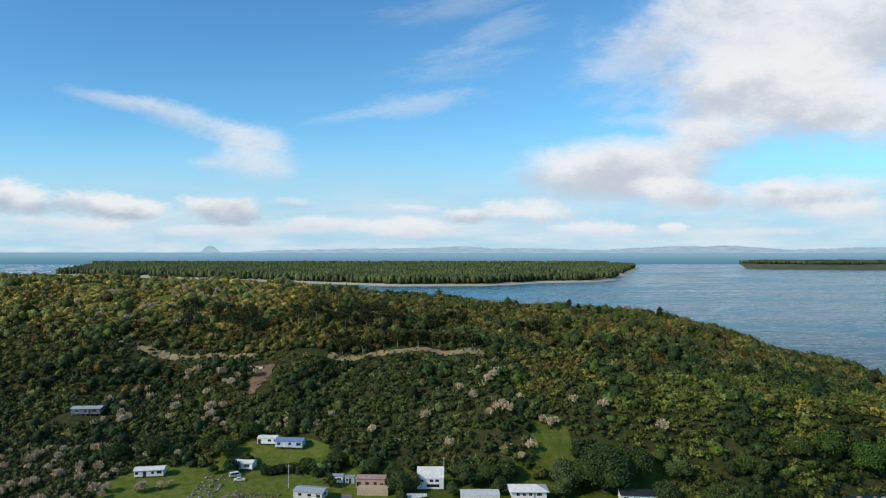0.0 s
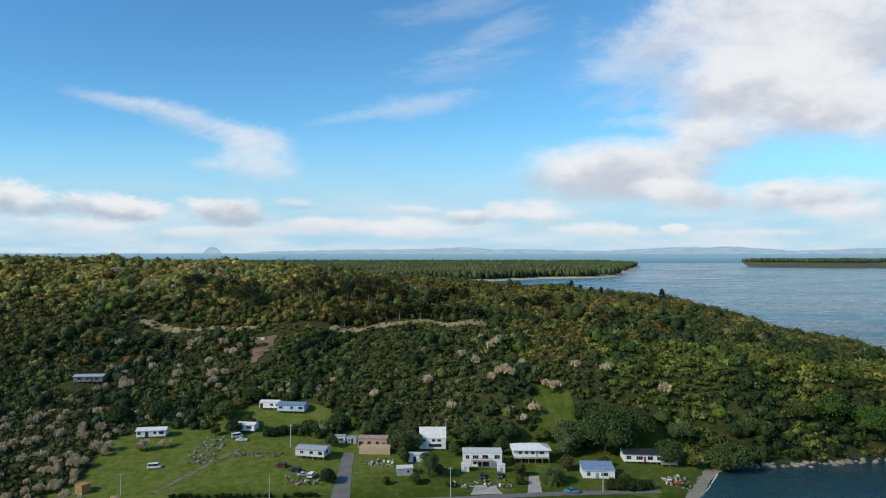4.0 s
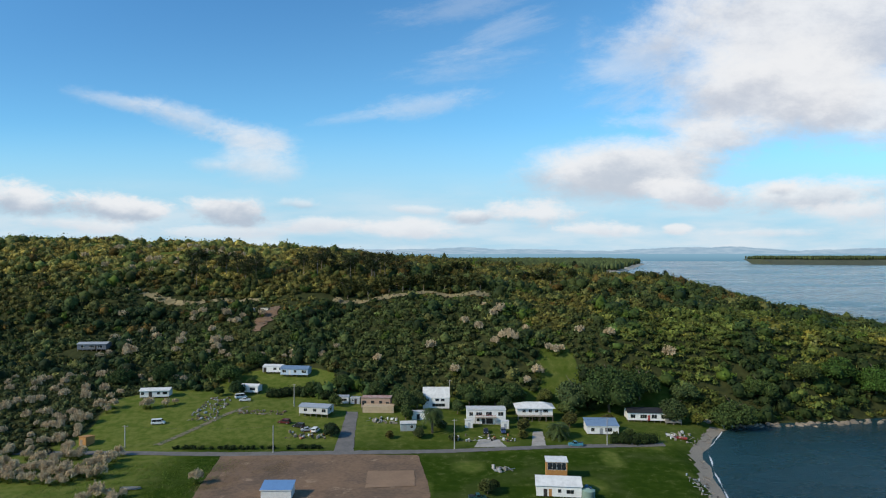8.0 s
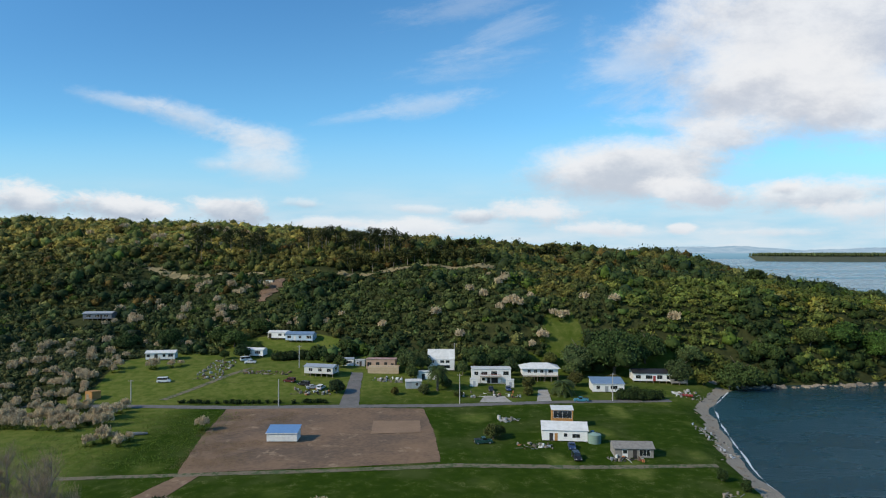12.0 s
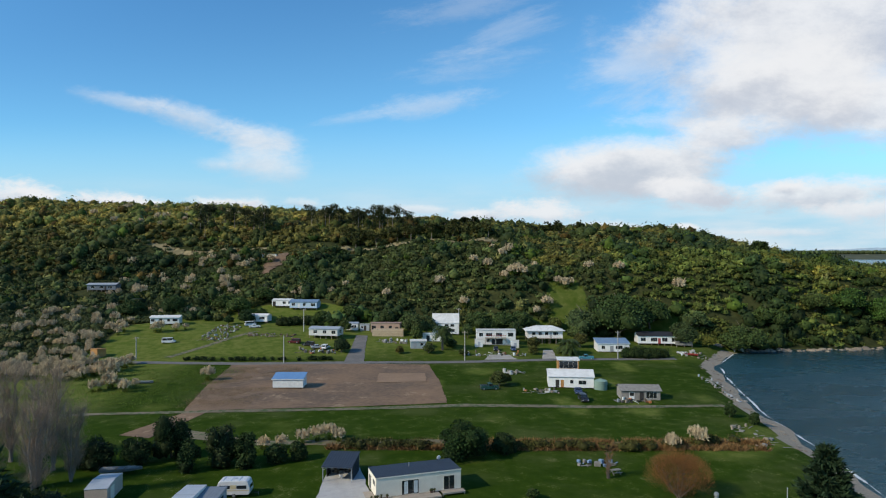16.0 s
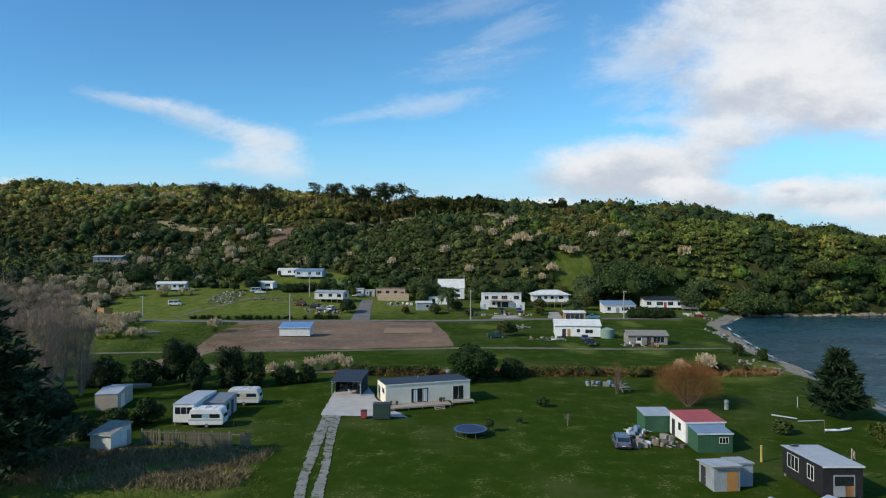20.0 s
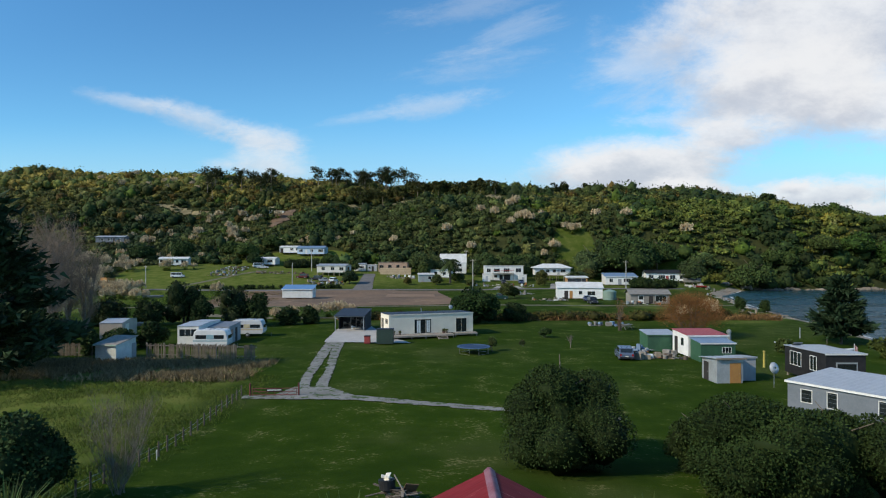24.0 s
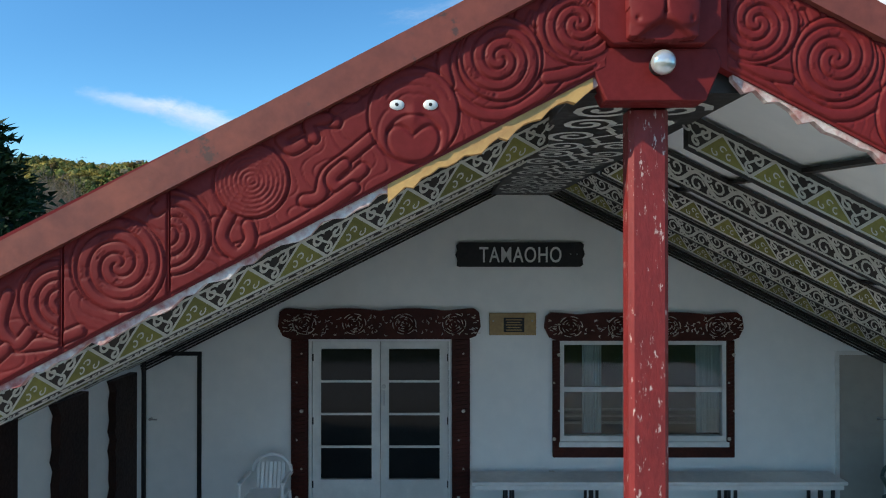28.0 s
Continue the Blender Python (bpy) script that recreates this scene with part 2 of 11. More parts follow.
M_LEAF = leaf_mat("bush_leaves", (0.086, 0.094, 0.033), (0.050, 0.058, 0.021), 0.75, 0.16)
M_LEAFROUND = leaf_mat("pohutukawa_leaves", (0.048, 0.066, 0.024), (0.030, 0.043, 0.016), 0.8, 0.16)
M_NEEDLE = leaf_mat("pine_needles", (0.030, 0.050, 0.024), (0.018, 0.032, 0.016))
M_BROWNTWIG = leaf_mat("brown_twigs", (0.27, 0.13, 0.05), (0.17, 0.085, 0.035), 0.8)
M_GREYTWIG = leaf_mat("grey_twigs", (0.20, 0.17, 0.14), (0.13, 0.11, 0.095), 0.85)
M_PLUME = leaf_mat("pampas_plumes", (0.64, 0.52, 0.34), (0.46, 0.36, 0.23), 0.9)
M_BLADE = leaf_mat("long_blades", (0.075, 0.105, 0.030), (0.045, 0.07, 0.022), 0.6)
M_DRYGRASS = leaf_mat("dry_grass", (0.23, 0.185, 0.105), (0.16, 0.125, 0.075), 0.9)
M_SOIL = surf("bare_soil", (0.200, 0.120, 0.066), (0.100, 0.066, 0.042), 0.07, 0.95, 0.6, fine=0.9, vary=0.0, worn=(0.25, 0.17, 0.105), wear=0.60)
M_GRAVEL = surf("pale_gravel", (0.36, 0.34, 0.31), (0.25, 0.23, 0.2), 0.5, 0.95, 0.4, fine=6.0, vary=0.0)
M_BROKEN = surf("broken_gravel", (0.24, 0.235, 0.22), (0.15, 0.145, 0.13), 0.5, 0.95, 0.4, fine=6.0, vary=0.0, worn=(0.045, 0.075, 0.018), wear=0.52)
M_ROAD = surf("worn_seal", (0.15, 0.14, 0.13), (0.10, 0.095, 0.09), 0.4, 0.9, 0.2, fine=7.0, vary=0.0)
M_TRACK = surf("dirt_track", (0.17, 0.135, 0.09), (0.11, 0.10, 0.05), 0.3, 0.95, 0.3, fine=4.0, vary=0.0, worn=(0.05, 0.075, 0.02), wear=0.50)


def ground_mat():
    m = bpy.data.materials.new("ground_cover")
    m.use_nodes = True
    h = Graph(m.node_tree)
    bsdf = h.n["Principled BSDF"]
    co = h.n.new("ShaderNodeTexCoord").outputs["Object"]
    at = h.n.new("ShaderNodeVertexColor")
    at.layer_name = "zone"
    zr, zg, zb = h.split(at.outputs[0])[:3]
    n1, n2, n3 = h.noise(co, 0.045, 5.0, 0.6), h.noise(co, 0.35, 5.0, 0.65), h.noise(co, 3.5, 4.0, 0.7)
    lawn = h.mix(h.ramp(n2, 0.32, 0.68), (0.019, 0.040, 0.003), (0.031, 0.056, 0.005))
    lawn = h.mix(h.ramp(n1, 0.48, 0.68), lawn, (0.050, 0.068, 0.016))
    lawn = h.mix(h.ramp(h.math("MULTIPLY", n2, n3), 0.315, 0.40), lawn, (0.13, 0.13, 0.05))
    # tone of rough grass, raised to hold the sun on the village lawns too
    rough_sunlit_grass = h.mix(h.ramp(n2, 0.35, 0.65), (0.078, 0.112, 0.018), (0.135, 0.150, 0.036))
    bush = h.mix(h.ramp(n2, 0.3, 0.7), (0.028, 0.034, 0.014), (0.05, 0.055, 0.02))
    sand = h.mix(h.ramp(n3, 0.3, 0.7), (0.33, 0.285, 0.225), (0.21, 0.185, 0.15))
    col = h.mix(zb, lawn, rough_sunlit_grass)
    col = h.mix(h.ramp(h.math("ADD", zr, h.math("MULTIPLY", h.math("SUBTRACT", n2, 0.5), 0.5)), 0.4, 0.6), col, bush)
    col = h.mix(h.ramp(h.math("ADD", zg, h.math("MULTIPLY", h.math("SUBTRACT", n2, 0.5), 0.5)), 0.4, 0.6), col, sand)
    h.put(bsdf.inputs["Base Color"], col)
    bsdf.inputs["Roughness"].default_value = 0.95
    bsdf.inputs["Specular IOR Level"].default_value = 0.03
    bp = h.n.new("ShaderNodeBump")
    bp.inputs["Strength"].default_value, bp.inputs["Distance"].default_value = 0.6, 0.08
    h.put(bp.inputs["Height"], h.math("ADD", n2, n3))
    h.l.new(bp.outputs[0], bsdf.inputs["Normal"])
    return m


def sea_mat():
    m = bpy.data.materials.new("sea_water")
    m.use_nodes = True
    h = Graph(m.node_tree)
    bsdf = h.n["Principled BSDF"]
    co = h.n.new("ShaderNodeTexCoord").outputs["Object"]
    big = h.noise(h.vmath("MULTIPLY", co, (1.0, 3.0, 1.0)), 0.0022, 5.0, 0.6)
    mid = h.noise(h.vmath("MULTIPLY", co, (1.0, 2.2, 1.0)), 0.03, 4.0, 0.6)
    fine = h.noise(h.vmath("MULTIPLY", co, (1.0, 2.4, 1.0)), 0.30, 6.0, 0.7)
    col = h.mix(h.ramp(big, 0.35, 0.65), (0.010, 0.036, 0.046), (0.018, 0.058, 0.070))
    # distant water painted paler and bluer, putting reflected sky into the base colour
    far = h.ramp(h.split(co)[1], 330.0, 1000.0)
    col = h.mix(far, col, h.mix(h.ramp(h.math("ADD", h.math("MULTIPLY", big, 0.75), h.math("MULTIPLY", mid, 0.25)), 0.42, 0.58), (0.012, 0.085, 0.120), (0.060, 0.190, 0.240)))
    h.put(bsdf.inputs["Base Color"], col)
    h.put(bsdf.inputs["Roughness"], h.ramp(h.math("ADD", h.math("MULTIPLY", mid, 0.5), h.math("MULTIPLY", big, 0.5)), 0.40, 0.60, 0.12, 0.38))
    bsdf.inputs["Specular IOR Level"].default_value = 0.5
    bsdf.inputs["IOR"].default_value = 1.33
    bp = h.n.new("ShaderNodeBump")
    bp.inputs["Strength"].default_value, bp.inputs["Distance"].default_value = 0.85, 0.6
    h.put(bp.inputs["Height"], h.math("ADD", h.math("MULTIPLY", fine, 1.1), h.math("MULTIPLY", mid, 1.5)))
    h.l.new(bp.outputs[0], bsdf.inputs["Normal"])
    return m


# ---------------------------------------------------------------- building helpers
def part(name, bm, material, parent=None, label="", m=None, smooth=False, bevel=0.0):
    """Links a bmesh as one mesh object under parent."""
    if bevel:
        bmesh.ops.bevel(bm, geom=bm.edges[:], offset=bevel, segments=1, affect="EDGES")
    me = bpy.data.meshes.new(name)
    bm.to_mesh(me)
    bm.free()
    if smooth:
        me.shade_smooth()
    if material:
        me.materials.append(material)
    ob = new(name, me)
    ob.parent = parent
    if m is not None:
        ob.matrix_basis = m
    return tagged(ob, label)


def thing(name, label, category, m=None, group="", kind=""):
    """An empty that holds the parts of a thing."""
    ob = new(name)
    if m is not None:
        ob.matrix_basis = m
    return tagged(ob, label, category, group, kind)


def box(x0, y0, z0, x1, y1, z1, bm=None, m=None):
    bm = bm or bmesh.new()
    mat = Matrix.LocRotScale(((x0 + x1) / 2, (y0 + y1) / 2, (z0 + z1) / 2), None, (abs(x1 - x0), abs(y1 - y0), abs(z1 - z0)))
    bmesh.ops.create_cube(bm, size=1.0, matrix=(m @ mat) if m is not None else mat)
    return bm


def rod(p, q, r0, r1=None, n=8, bm=None, caps=True):
    bm = bm or bmesh.new()
    p, q = Vector(p), Vector(q)
    d = q - p
    mat = Matrix.Translation((p + q) / 2) @ d.to_track_quat("Z", "Y").to_matrix().to_4x4()
    bmesh.ops.create_cone(bm, cap_ends=caps, segments=n, radius1=r0, radius2=r0 if r1 is None else r1, depth=d.length, matrix=mat)
    return bm


def ball(c, r, bm=None, n=10, scale=(1, 1, 1)):
    bm = bm or bmesh.new()
    bmesh.ops.create_uvsphere(bm, u_segments=n, v_segments=max(4, n * 2 // 3), radius=r, matrix=Matrix.Translation(c) @ Matrix.Diagonal((*scale, 1)))
    return bm


def prism(poly, y0, y1, bm=None, axis="y"):
    """A closed outline in x and z, drawn out from y0 to y1 (or along x or z)."""
    bm = bm or bmesh.new()

    def at(p, d):
        return {"y": (p[0], d, p[1]), "x": (d, p[0], p[1]), "z": (p[0], p[1], d)}[axis]
    a = [bm.verts.new(at(p, y0)) for p in poly]
    b = [bm.verts.new(at(p, y1)) for p in poly]
    n = len(poly)
    bm.faces.new(a)
    bm.faces.new(b[::-1])
    for i in range(n):
        bm.faces.new((a[i], b[i], b[(i + 1) % n], a[(i + 1) % n]))
    bmesh.ops.recalc_face_normals(bm, faces=bm.faces)
    return bm


def sheet(p00, p10, p11, p01, n, thick=0.01, rise=0.018, bm=None):
    """A corrugated sheet over four corners; n ribs run from the edge 00-10 to the edge 01-11."""
    bm = bm or bmesh.new()
    p00, p10, p11, p01 = (Vector(p) for p in (p00, p10, p11, p01))
    nor = (p10 - p00).cross(p01 - p00).normalized()
    rows = []
    for i in range(2 * n + 1):
        k = i / (2 * n)
        o = nor * (rise if i % 2 else 0.0)
        rows.append([bm.verts.new(p00.lerp(p10, k) + o), bm.verts.new(p01.lerp(p11, k) + o),
                     bm.verts.new(p00.lerp(p10, k) + o - nor * thick), bm.verts.new(p01.lerp(p11, k) + o - nor * thick)])
    for a, b in zip(rows, rows[1:]):
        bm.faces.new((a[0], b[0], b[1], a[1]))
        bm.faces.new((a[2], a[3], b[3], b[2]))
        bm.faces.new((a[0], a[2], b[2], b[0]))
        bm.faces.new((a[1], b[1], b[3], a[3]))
    bm.faces.new((rows[0][0], rows[0][1], rows[0][3], rows[0][2]))
    bm.faces.new((rows[-1][0], rows[-1][2], rows[-1][3], rows[-1][1]))
    return bm


def soup(name, verts, faces, material, tint=None, parent=None, smooth=False):
    """A mesh from arrays: verts (n, 3), faces (m, k) of one size, tint (n, 3)."""
    me = bpy.data.meshes.new(name)
    k = faces.shape[1]
    me.vertices.add(len(verts))
    me.vertices.foreach_set("co", np.ascontiguousarray(verts, dtype=np.float32).ravel())
    me.loops.add(faces.size)
    me.loops.foreach_set("vertex_index", faces.astype(np.int32).ravel())
    me.polygons.add(len(faces))
    me.polygons.foreach_set("loop_start", np.arange(0, faces.size, k, dtype=np.int32))
    if tint is not None:
        at = me.color_attributes.new("tint", "FLOAT_COLOR", "POINT")
        at.data.foreach_set("color", np.concatenate([tint, np.ones((len(tint), 1))], 1).astype(np.float32).ravel())
    me.update(calc_edges=True)
    if smooth:
        me.shade_smooth()
    me.materials.append(material)
    ob = new(name, me)
    ob.parent = parent
    return ob

# ---------------------------------------------------------------- the lie of the land
SEA = -4.0
KX = np.array([-900, -600, -286, -162, -65, 31, 103, 155, 180, 215, 260, 330, 400.0])
HILL = {  # depth and height of foot, shoulder, crest, back and end, column by column
    "y0": [230, 240, 262, 265, 262, 258, 256, 256, 262, 263, 268, 300, 300],
    "z0": [10, 9, 7, 6, 4, 0.5, -1.5, -2.6, -4.6, -4.6, -4.8, -6, -6],
    "y1": [330, 330, 335, 340, 341, 290, 288, 288, 288, 288, 300, 340, 340],
    "z1": [24, 22, 17, 18, 31, 27, 27, 29, 24, 17, 10, -6, -6],
    "y2": [560, 560, 548, 545, 540, 533, 488, 418, 345, 330, 345, 400, 400],
    "z2": [76, 76, 71, 67, 59, 53, 48, 42, 31, 24, 14, -6, -6],
    "y3": [800, 800, 800, 780, 760, 700, 650, 640, 620, 600, 560, 500, 500],
    "z3": [30, 30, 30, 26, 24, 24, 36, 38, 37, 31, 22, -6, -6],
    "y4": [1500, 1500, 1400, 1200, 900, 800, 740, 730, 720, 690, 640, 600, 600],
}
SHORE_Y = [-400, 0, 60, 94, 123, 150, 185, 217, 243, 252, 262]
SHORE_X = [72, 65, 64.5, 64, 69, 71, 78.5, 87.5, 104, 120, 150]


def step(a, b, x):
    k = np.clip((x - a) / (b - a), 0, 1)
    return k * k * (3 - 2 * k)


def waves(x, y, size, seed):
    r = np.random.RandomState(seed)
    out = 0
    for _ in range(7):
        a, f, p = r.uniform(0, 6.28), 6.28 / size * r.uniform(0.6, 1.6), r.uniform(0, 6.28)
        out = out + np.sin((x * np.cos(a) + y * np.sin(a)) * f + p)
    return out / 3.5


def ground(x, y):
    """Height of the ground."""
    x, y = np.asarray(x, dtype=float), np.asarray(y, dtype=float)
    xw = x + 10 * waves(x, y, 160, 3)
    k = {n: np.interp(xw, KX, v) for n, v in HILL.items()}
    flat = -2.0 * step(19, 44, y) + 0.15 * waves(x, y, 60, 5) * step(40, 70, y)
    foot = k["y0"]
    rise = step(200, 262, y) * (k["z0"] + 2.0) * step(-20, -200, -foot + 0 * x)
    flat = flat + rise
    h0 = flat
    s1 = step(foot, k["y1"], y)
    s1 = 0.55 * s1 + 0.45 * np.clip((y - foot) / (k["y1"] - foot), 0, 1)
    s2 = np.clip((y - k["y1"]) / (k["y2"] - k["y1"]), 0, 1)
    s2 = 1 - (1 - s2) ** 2.6
    s3 = step(k["y2"], k["y3"], y)
    s4 = step(k["y3"], k["y4"], y)
    z = h0 + s1 * (k["z1"] - k["z0"]) + s2 * (k["z2"] - k["z1"]) + s3 * (k["z3"] - k["z2"]) + s4 * (-9 - k["z3"])
    on = s1 * (1 - s4)
    z = z + on * (2.2 * waves(x, y, 70, 7) + 0.9 * waves(x, y, 24, 8))
    # shore
    sx = np.interp(y, SHORE_Y, SHORE_X)
    sx = sx + 1.2 * waves(x * 0, y, 22, 11)
    beach = np.interp(x - sx, [-9, -6.5, 0, 30, 200], [0, -0.55, -2.1, -4.5, -7])
    lowland = np.minimum(z, -2.0 + beach)
    z = np.where((y < 262) & (x > sx - 9), np.where(y < 250, lowland, lowland + (z - lowland) * step(250, 262, y)), z)
    return z


def bench_y(x):
    """Line of the old track cut across the hill."""
    return np.interp(x, [-200, -178, -131, -97, -49, -19, 22, 40], [386, 381, 370, 366, 362, 360, 351, 347])


def gz(x, y):
    return float(ground(np.array([x]), np.array([y]))[0])


def scrub_edge(y):
    """Where the scrub of the western slope ends and the cottage's grass begins."""
    return np.interp(y, [205, 226, 240, 258, 264, 270, 280, 290], [-127, -133, -132, -131, -126, -117, -111, -98])


def land():
    xs = np.concatenate([[-5200, -3500, -2400, -1700, -1200, -950], np.arange(-800, -330, 12.0), np.arange(-330, -90, 4.0), np.arange(-90, 110, 2.0),
                         np.arange(110, 330, 3.5), [345, 370, 420, 600, 1000, 1800, 3000, 5200]])
    ys = np.concatenate([[-900, -400, -150, -80, -50], np.arange(-30, 130, 2.0), np.arange(130, 275, 1.8), np.arange(275, 660, 3.6), np.arange(660, 960, 14.0),
                         [1000, 1100, 1250, 1400, 1700, 2500, 4000, 5200]])
    X, Y = np.meshgrid(xs, ys)
    Z = ground(X, Y)
    V = np.stack([X, Y, Z], -1).reshape(-1, 3)
    nx, ny = len(xs), len(ys)
    i = (np.arange(ny - 1)[:, None] * nx + np.arange(nx - 1)[None]).ravel()
    F = np.stack([i, i + 1, i + nx + 1, i + nx], 1)
    ob = soup("ground", V, F, ground_mat(), smooth=True)
    x, y = V[:, 0], V[:, 1]
    k0, k1 = np.interp(x, KX, HILL["y0"]), np.interp(x, KX, HILL["y1"])
    bush = step(0.0, 12.0, y - k0 - 4 - 6 * waves(x, y, 40, 21))
    left = step(4, -4, x - scrub_edge(y) - 5 * waves(x, y, 25, 22)) * step(203, 209, y)
    bush = np.maximum(bush, left)
    bush = np.maximum(bush, step(92, 100, x) * step(246, 252, y))
    glade = np.maximum(step(1.25, 0.75, np.hypot((x - 47) / 9, (y - 272) / 14)), step(1.2, 0.8, np.hypot((x + 74) / 26, (y - 276) / 13)))
    glade = np.maximum(glade, np.maximum(step(1.1, 0.8, np.hypot((x + 268) / 26, (y - 500) / 16)), step(1.1, 0.8, np.hypot((x + 200) / 14, (y - 455) / 9))))
    bush = bush * (1 - glade)
    sx = np.interp(y, SHORE_Y, SHORE_X)
    sand = step(-5.8, -4.4, x - sx + 0.8 * waves(x, y, 9, 61)) * (y < 244)
    sand = np.maximum(sand, (V[:, 2] < -3.0) * (y < 244))
    rg = step(-24, -27, x) * step(20, 30, y) * step(76, 70, y)
    rg = np.maximum(rg, 0.75 * step(0.45, 0.8, waves(x, y, 26, 23)) * step(108, 118, y))
    rg = np.maximum(rg, 0.9 * step(-80, -95, x) * step(120, 140, y))
    # village grass set paler by position, as painted sunlight
    rg = np.maximum(rg, (0.45 + 0.4 * step(-14, -34, x + 6 * waves(x, y, 30, 41))) * step(206, 222, y))
    at = ob.data.color_attributes.new("zone", "FLOAT_COLOR", "POINT")
    at.data.foreach_set("color", np.stack([bush, sand, rg, np.ones_like(x)], 1).astype(np.float32).ravel())
    return tagged(ob, "mown green lawn and pasture rising to a bush-covered hill", "ground", kind="structure")


def sea():
    xs = np.linspace(-6000, 6000, 13)
    X, Y = np.meshgrid(xs, np.linspace(-1500, 6000, 9))
    V = np.stack([X, Y, np.full_like(X, SEA)], -1).reshape(-1, 3)
    i = (np.arange(8)[:, None] * 13 + np.arange(12)[None]).ravel()
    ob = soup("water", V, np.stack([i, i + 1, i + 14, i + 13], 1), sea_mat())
    return tagged(ob, "rippled blue-green harbour water under a bright sky", "water", kind="structure")


def drape(name, left, right, material, label, lift=0.05, n=60, across=3, category="path", fray=0.10):
    """A strip of ground cover between two border lines, laid on the ground."""
    def along(pts):
        p = np.array(pts, dtype=float)
        t = np.linspace(0, 1, len(p))
        k = np.linspace(0, 1, n)
        return np.stack([np.interp(k, t, p[:, 0]), np.interp(k, t, p[:, 1])], 1)
    a, b = along(left), along(right)
    r = np.random.RandomState(len(name) + n)
    a, b = a + r.normal(0, fray, a.shape), b + r.normal(0, fray, b.shape)
    w = np.linspace(0, 1, across + 1)
    G = a[:, None] * (1 - w[None, :, None]) + b[:, None] * w[None, :, None]
    Z = ground(G[..., 0], G[..., 1]) + lift
    V = np.concatenate([G, Z[..., None]], -1).reshape(-1, 3)
    m = across + 1
    i = (np.arange(n - 1)[:, None] * m + np.arange(across)[None]).ravel()
    F = np.stack([i, i + 1, i + m + 1, i + m], 1)
    ob = soup(name, V, F, material)
    if ob.data.polygons[0].normal.z < 0:
        ob.data.flip_normals()
    return tagged(ob, label, category, kind="structure")


land()
sea()
drape("bare_field", [(-64, 145.5), (-70, 176), (-74, 207)], [(-3.5, 154.5), (-6, 182), (-10, 207)], M_SOIL, "bare brown tilled field beside the road", 0.06, 70, 40, "field", 0.12)
drape("sown_bed", [(-23.5, 178), (-24.5, 192)], [(-9.5, 179.5), (-10.5, 193)], surf("raked_soil", (0.25, 0.16, 0.095), (0.20, 0.125, 0.075), 0.2, 0.95, 0.4, fine=2.2, vary=0.0), "paler raked bed in the bare field", 0.16, 40, 24, "field", 0.12)
drape("road", [(-160, 206), (-74, 205.6), (-35, 206.6), (0, 209), (40, 213.5), (74, 216.5)], [(-160, 209), (-74, 208.8), (-35, 209.8), (0, 212), (40, 216.7), (74, 220)],
      M_ROAD, "narrow worn sealed road past the houses", 0.09, 160, 3, "road")
drape("dirt_track", [(-95, 141), (-63, 143.5), (0, 151), (30, 150), (63, 152)], [(-95, 143), (-63, 145.5), (0, 153.5), (30, 152.6), (63, 154)], M_TRACK, "pale dirt farm track along the field", 0.08, 140, 3, "track")
drape("driveway", [(-21.9, 90), (-21.2, 82), (-20.3, 74), (-19.3, 66), (-18.2, 59)], [(-20.5, 90), (-19.8, 82), (-19.0, 74), (-18.3, 66), (-17.2, 59)], M_BROKEN, "broken gravel wheel track over the lawn", 0.06, 60, 4, "driveway", 0.06)
drape("driveway", [(-20.6, 90), (-19.7, 82), (-18.6, 75), (-17.3, 66), (-16.7, 59)], [(-19.3, 90), (-18.5, 82), (-17.6, 75), (-16.4, 66), (-15.5, 59)], M_BROKEN, "broken gravel wheel track over the lawn", 0.064, 60, 4, "driveway", 0.06)
drape("gravel_apron", [(-18.6, 59.3), (-19.8, 54.4)], [(-15.2, 59.3), (-11.5, 54.6)], M_BROKEN, "pale gravel apron at the gate", 0.065, 16, 8, "driveway")
drape("gravel_track", [(-22, 54.6), (-12, 54.3), (-4, 52.0), (4, 50.0), (9, 48.4)], [(-22, 55.8), (-12, 55.9), (-4, 53.2), (4, 50.9), (9, 49.1)], M_BROKEN, "thin gravel track across the lawn", 0.055, 60, 3, "track")

# ---------------------------------------------------------------- foliage
ICO = None


def ico():
    global ICO
    if ICO is None:
        bm = bmesh.new()
        bmesh.ops.create_icosphere(bm, subdivisions=1, radius=1.0)
        bm.verts.ensure_lookup_table()
        ICO = (np.array([v.co[:] for v in bm.verts]), np.array([[v.index for v in f.verts] for f in bm.faces]))
        bm.free()
    return ICO


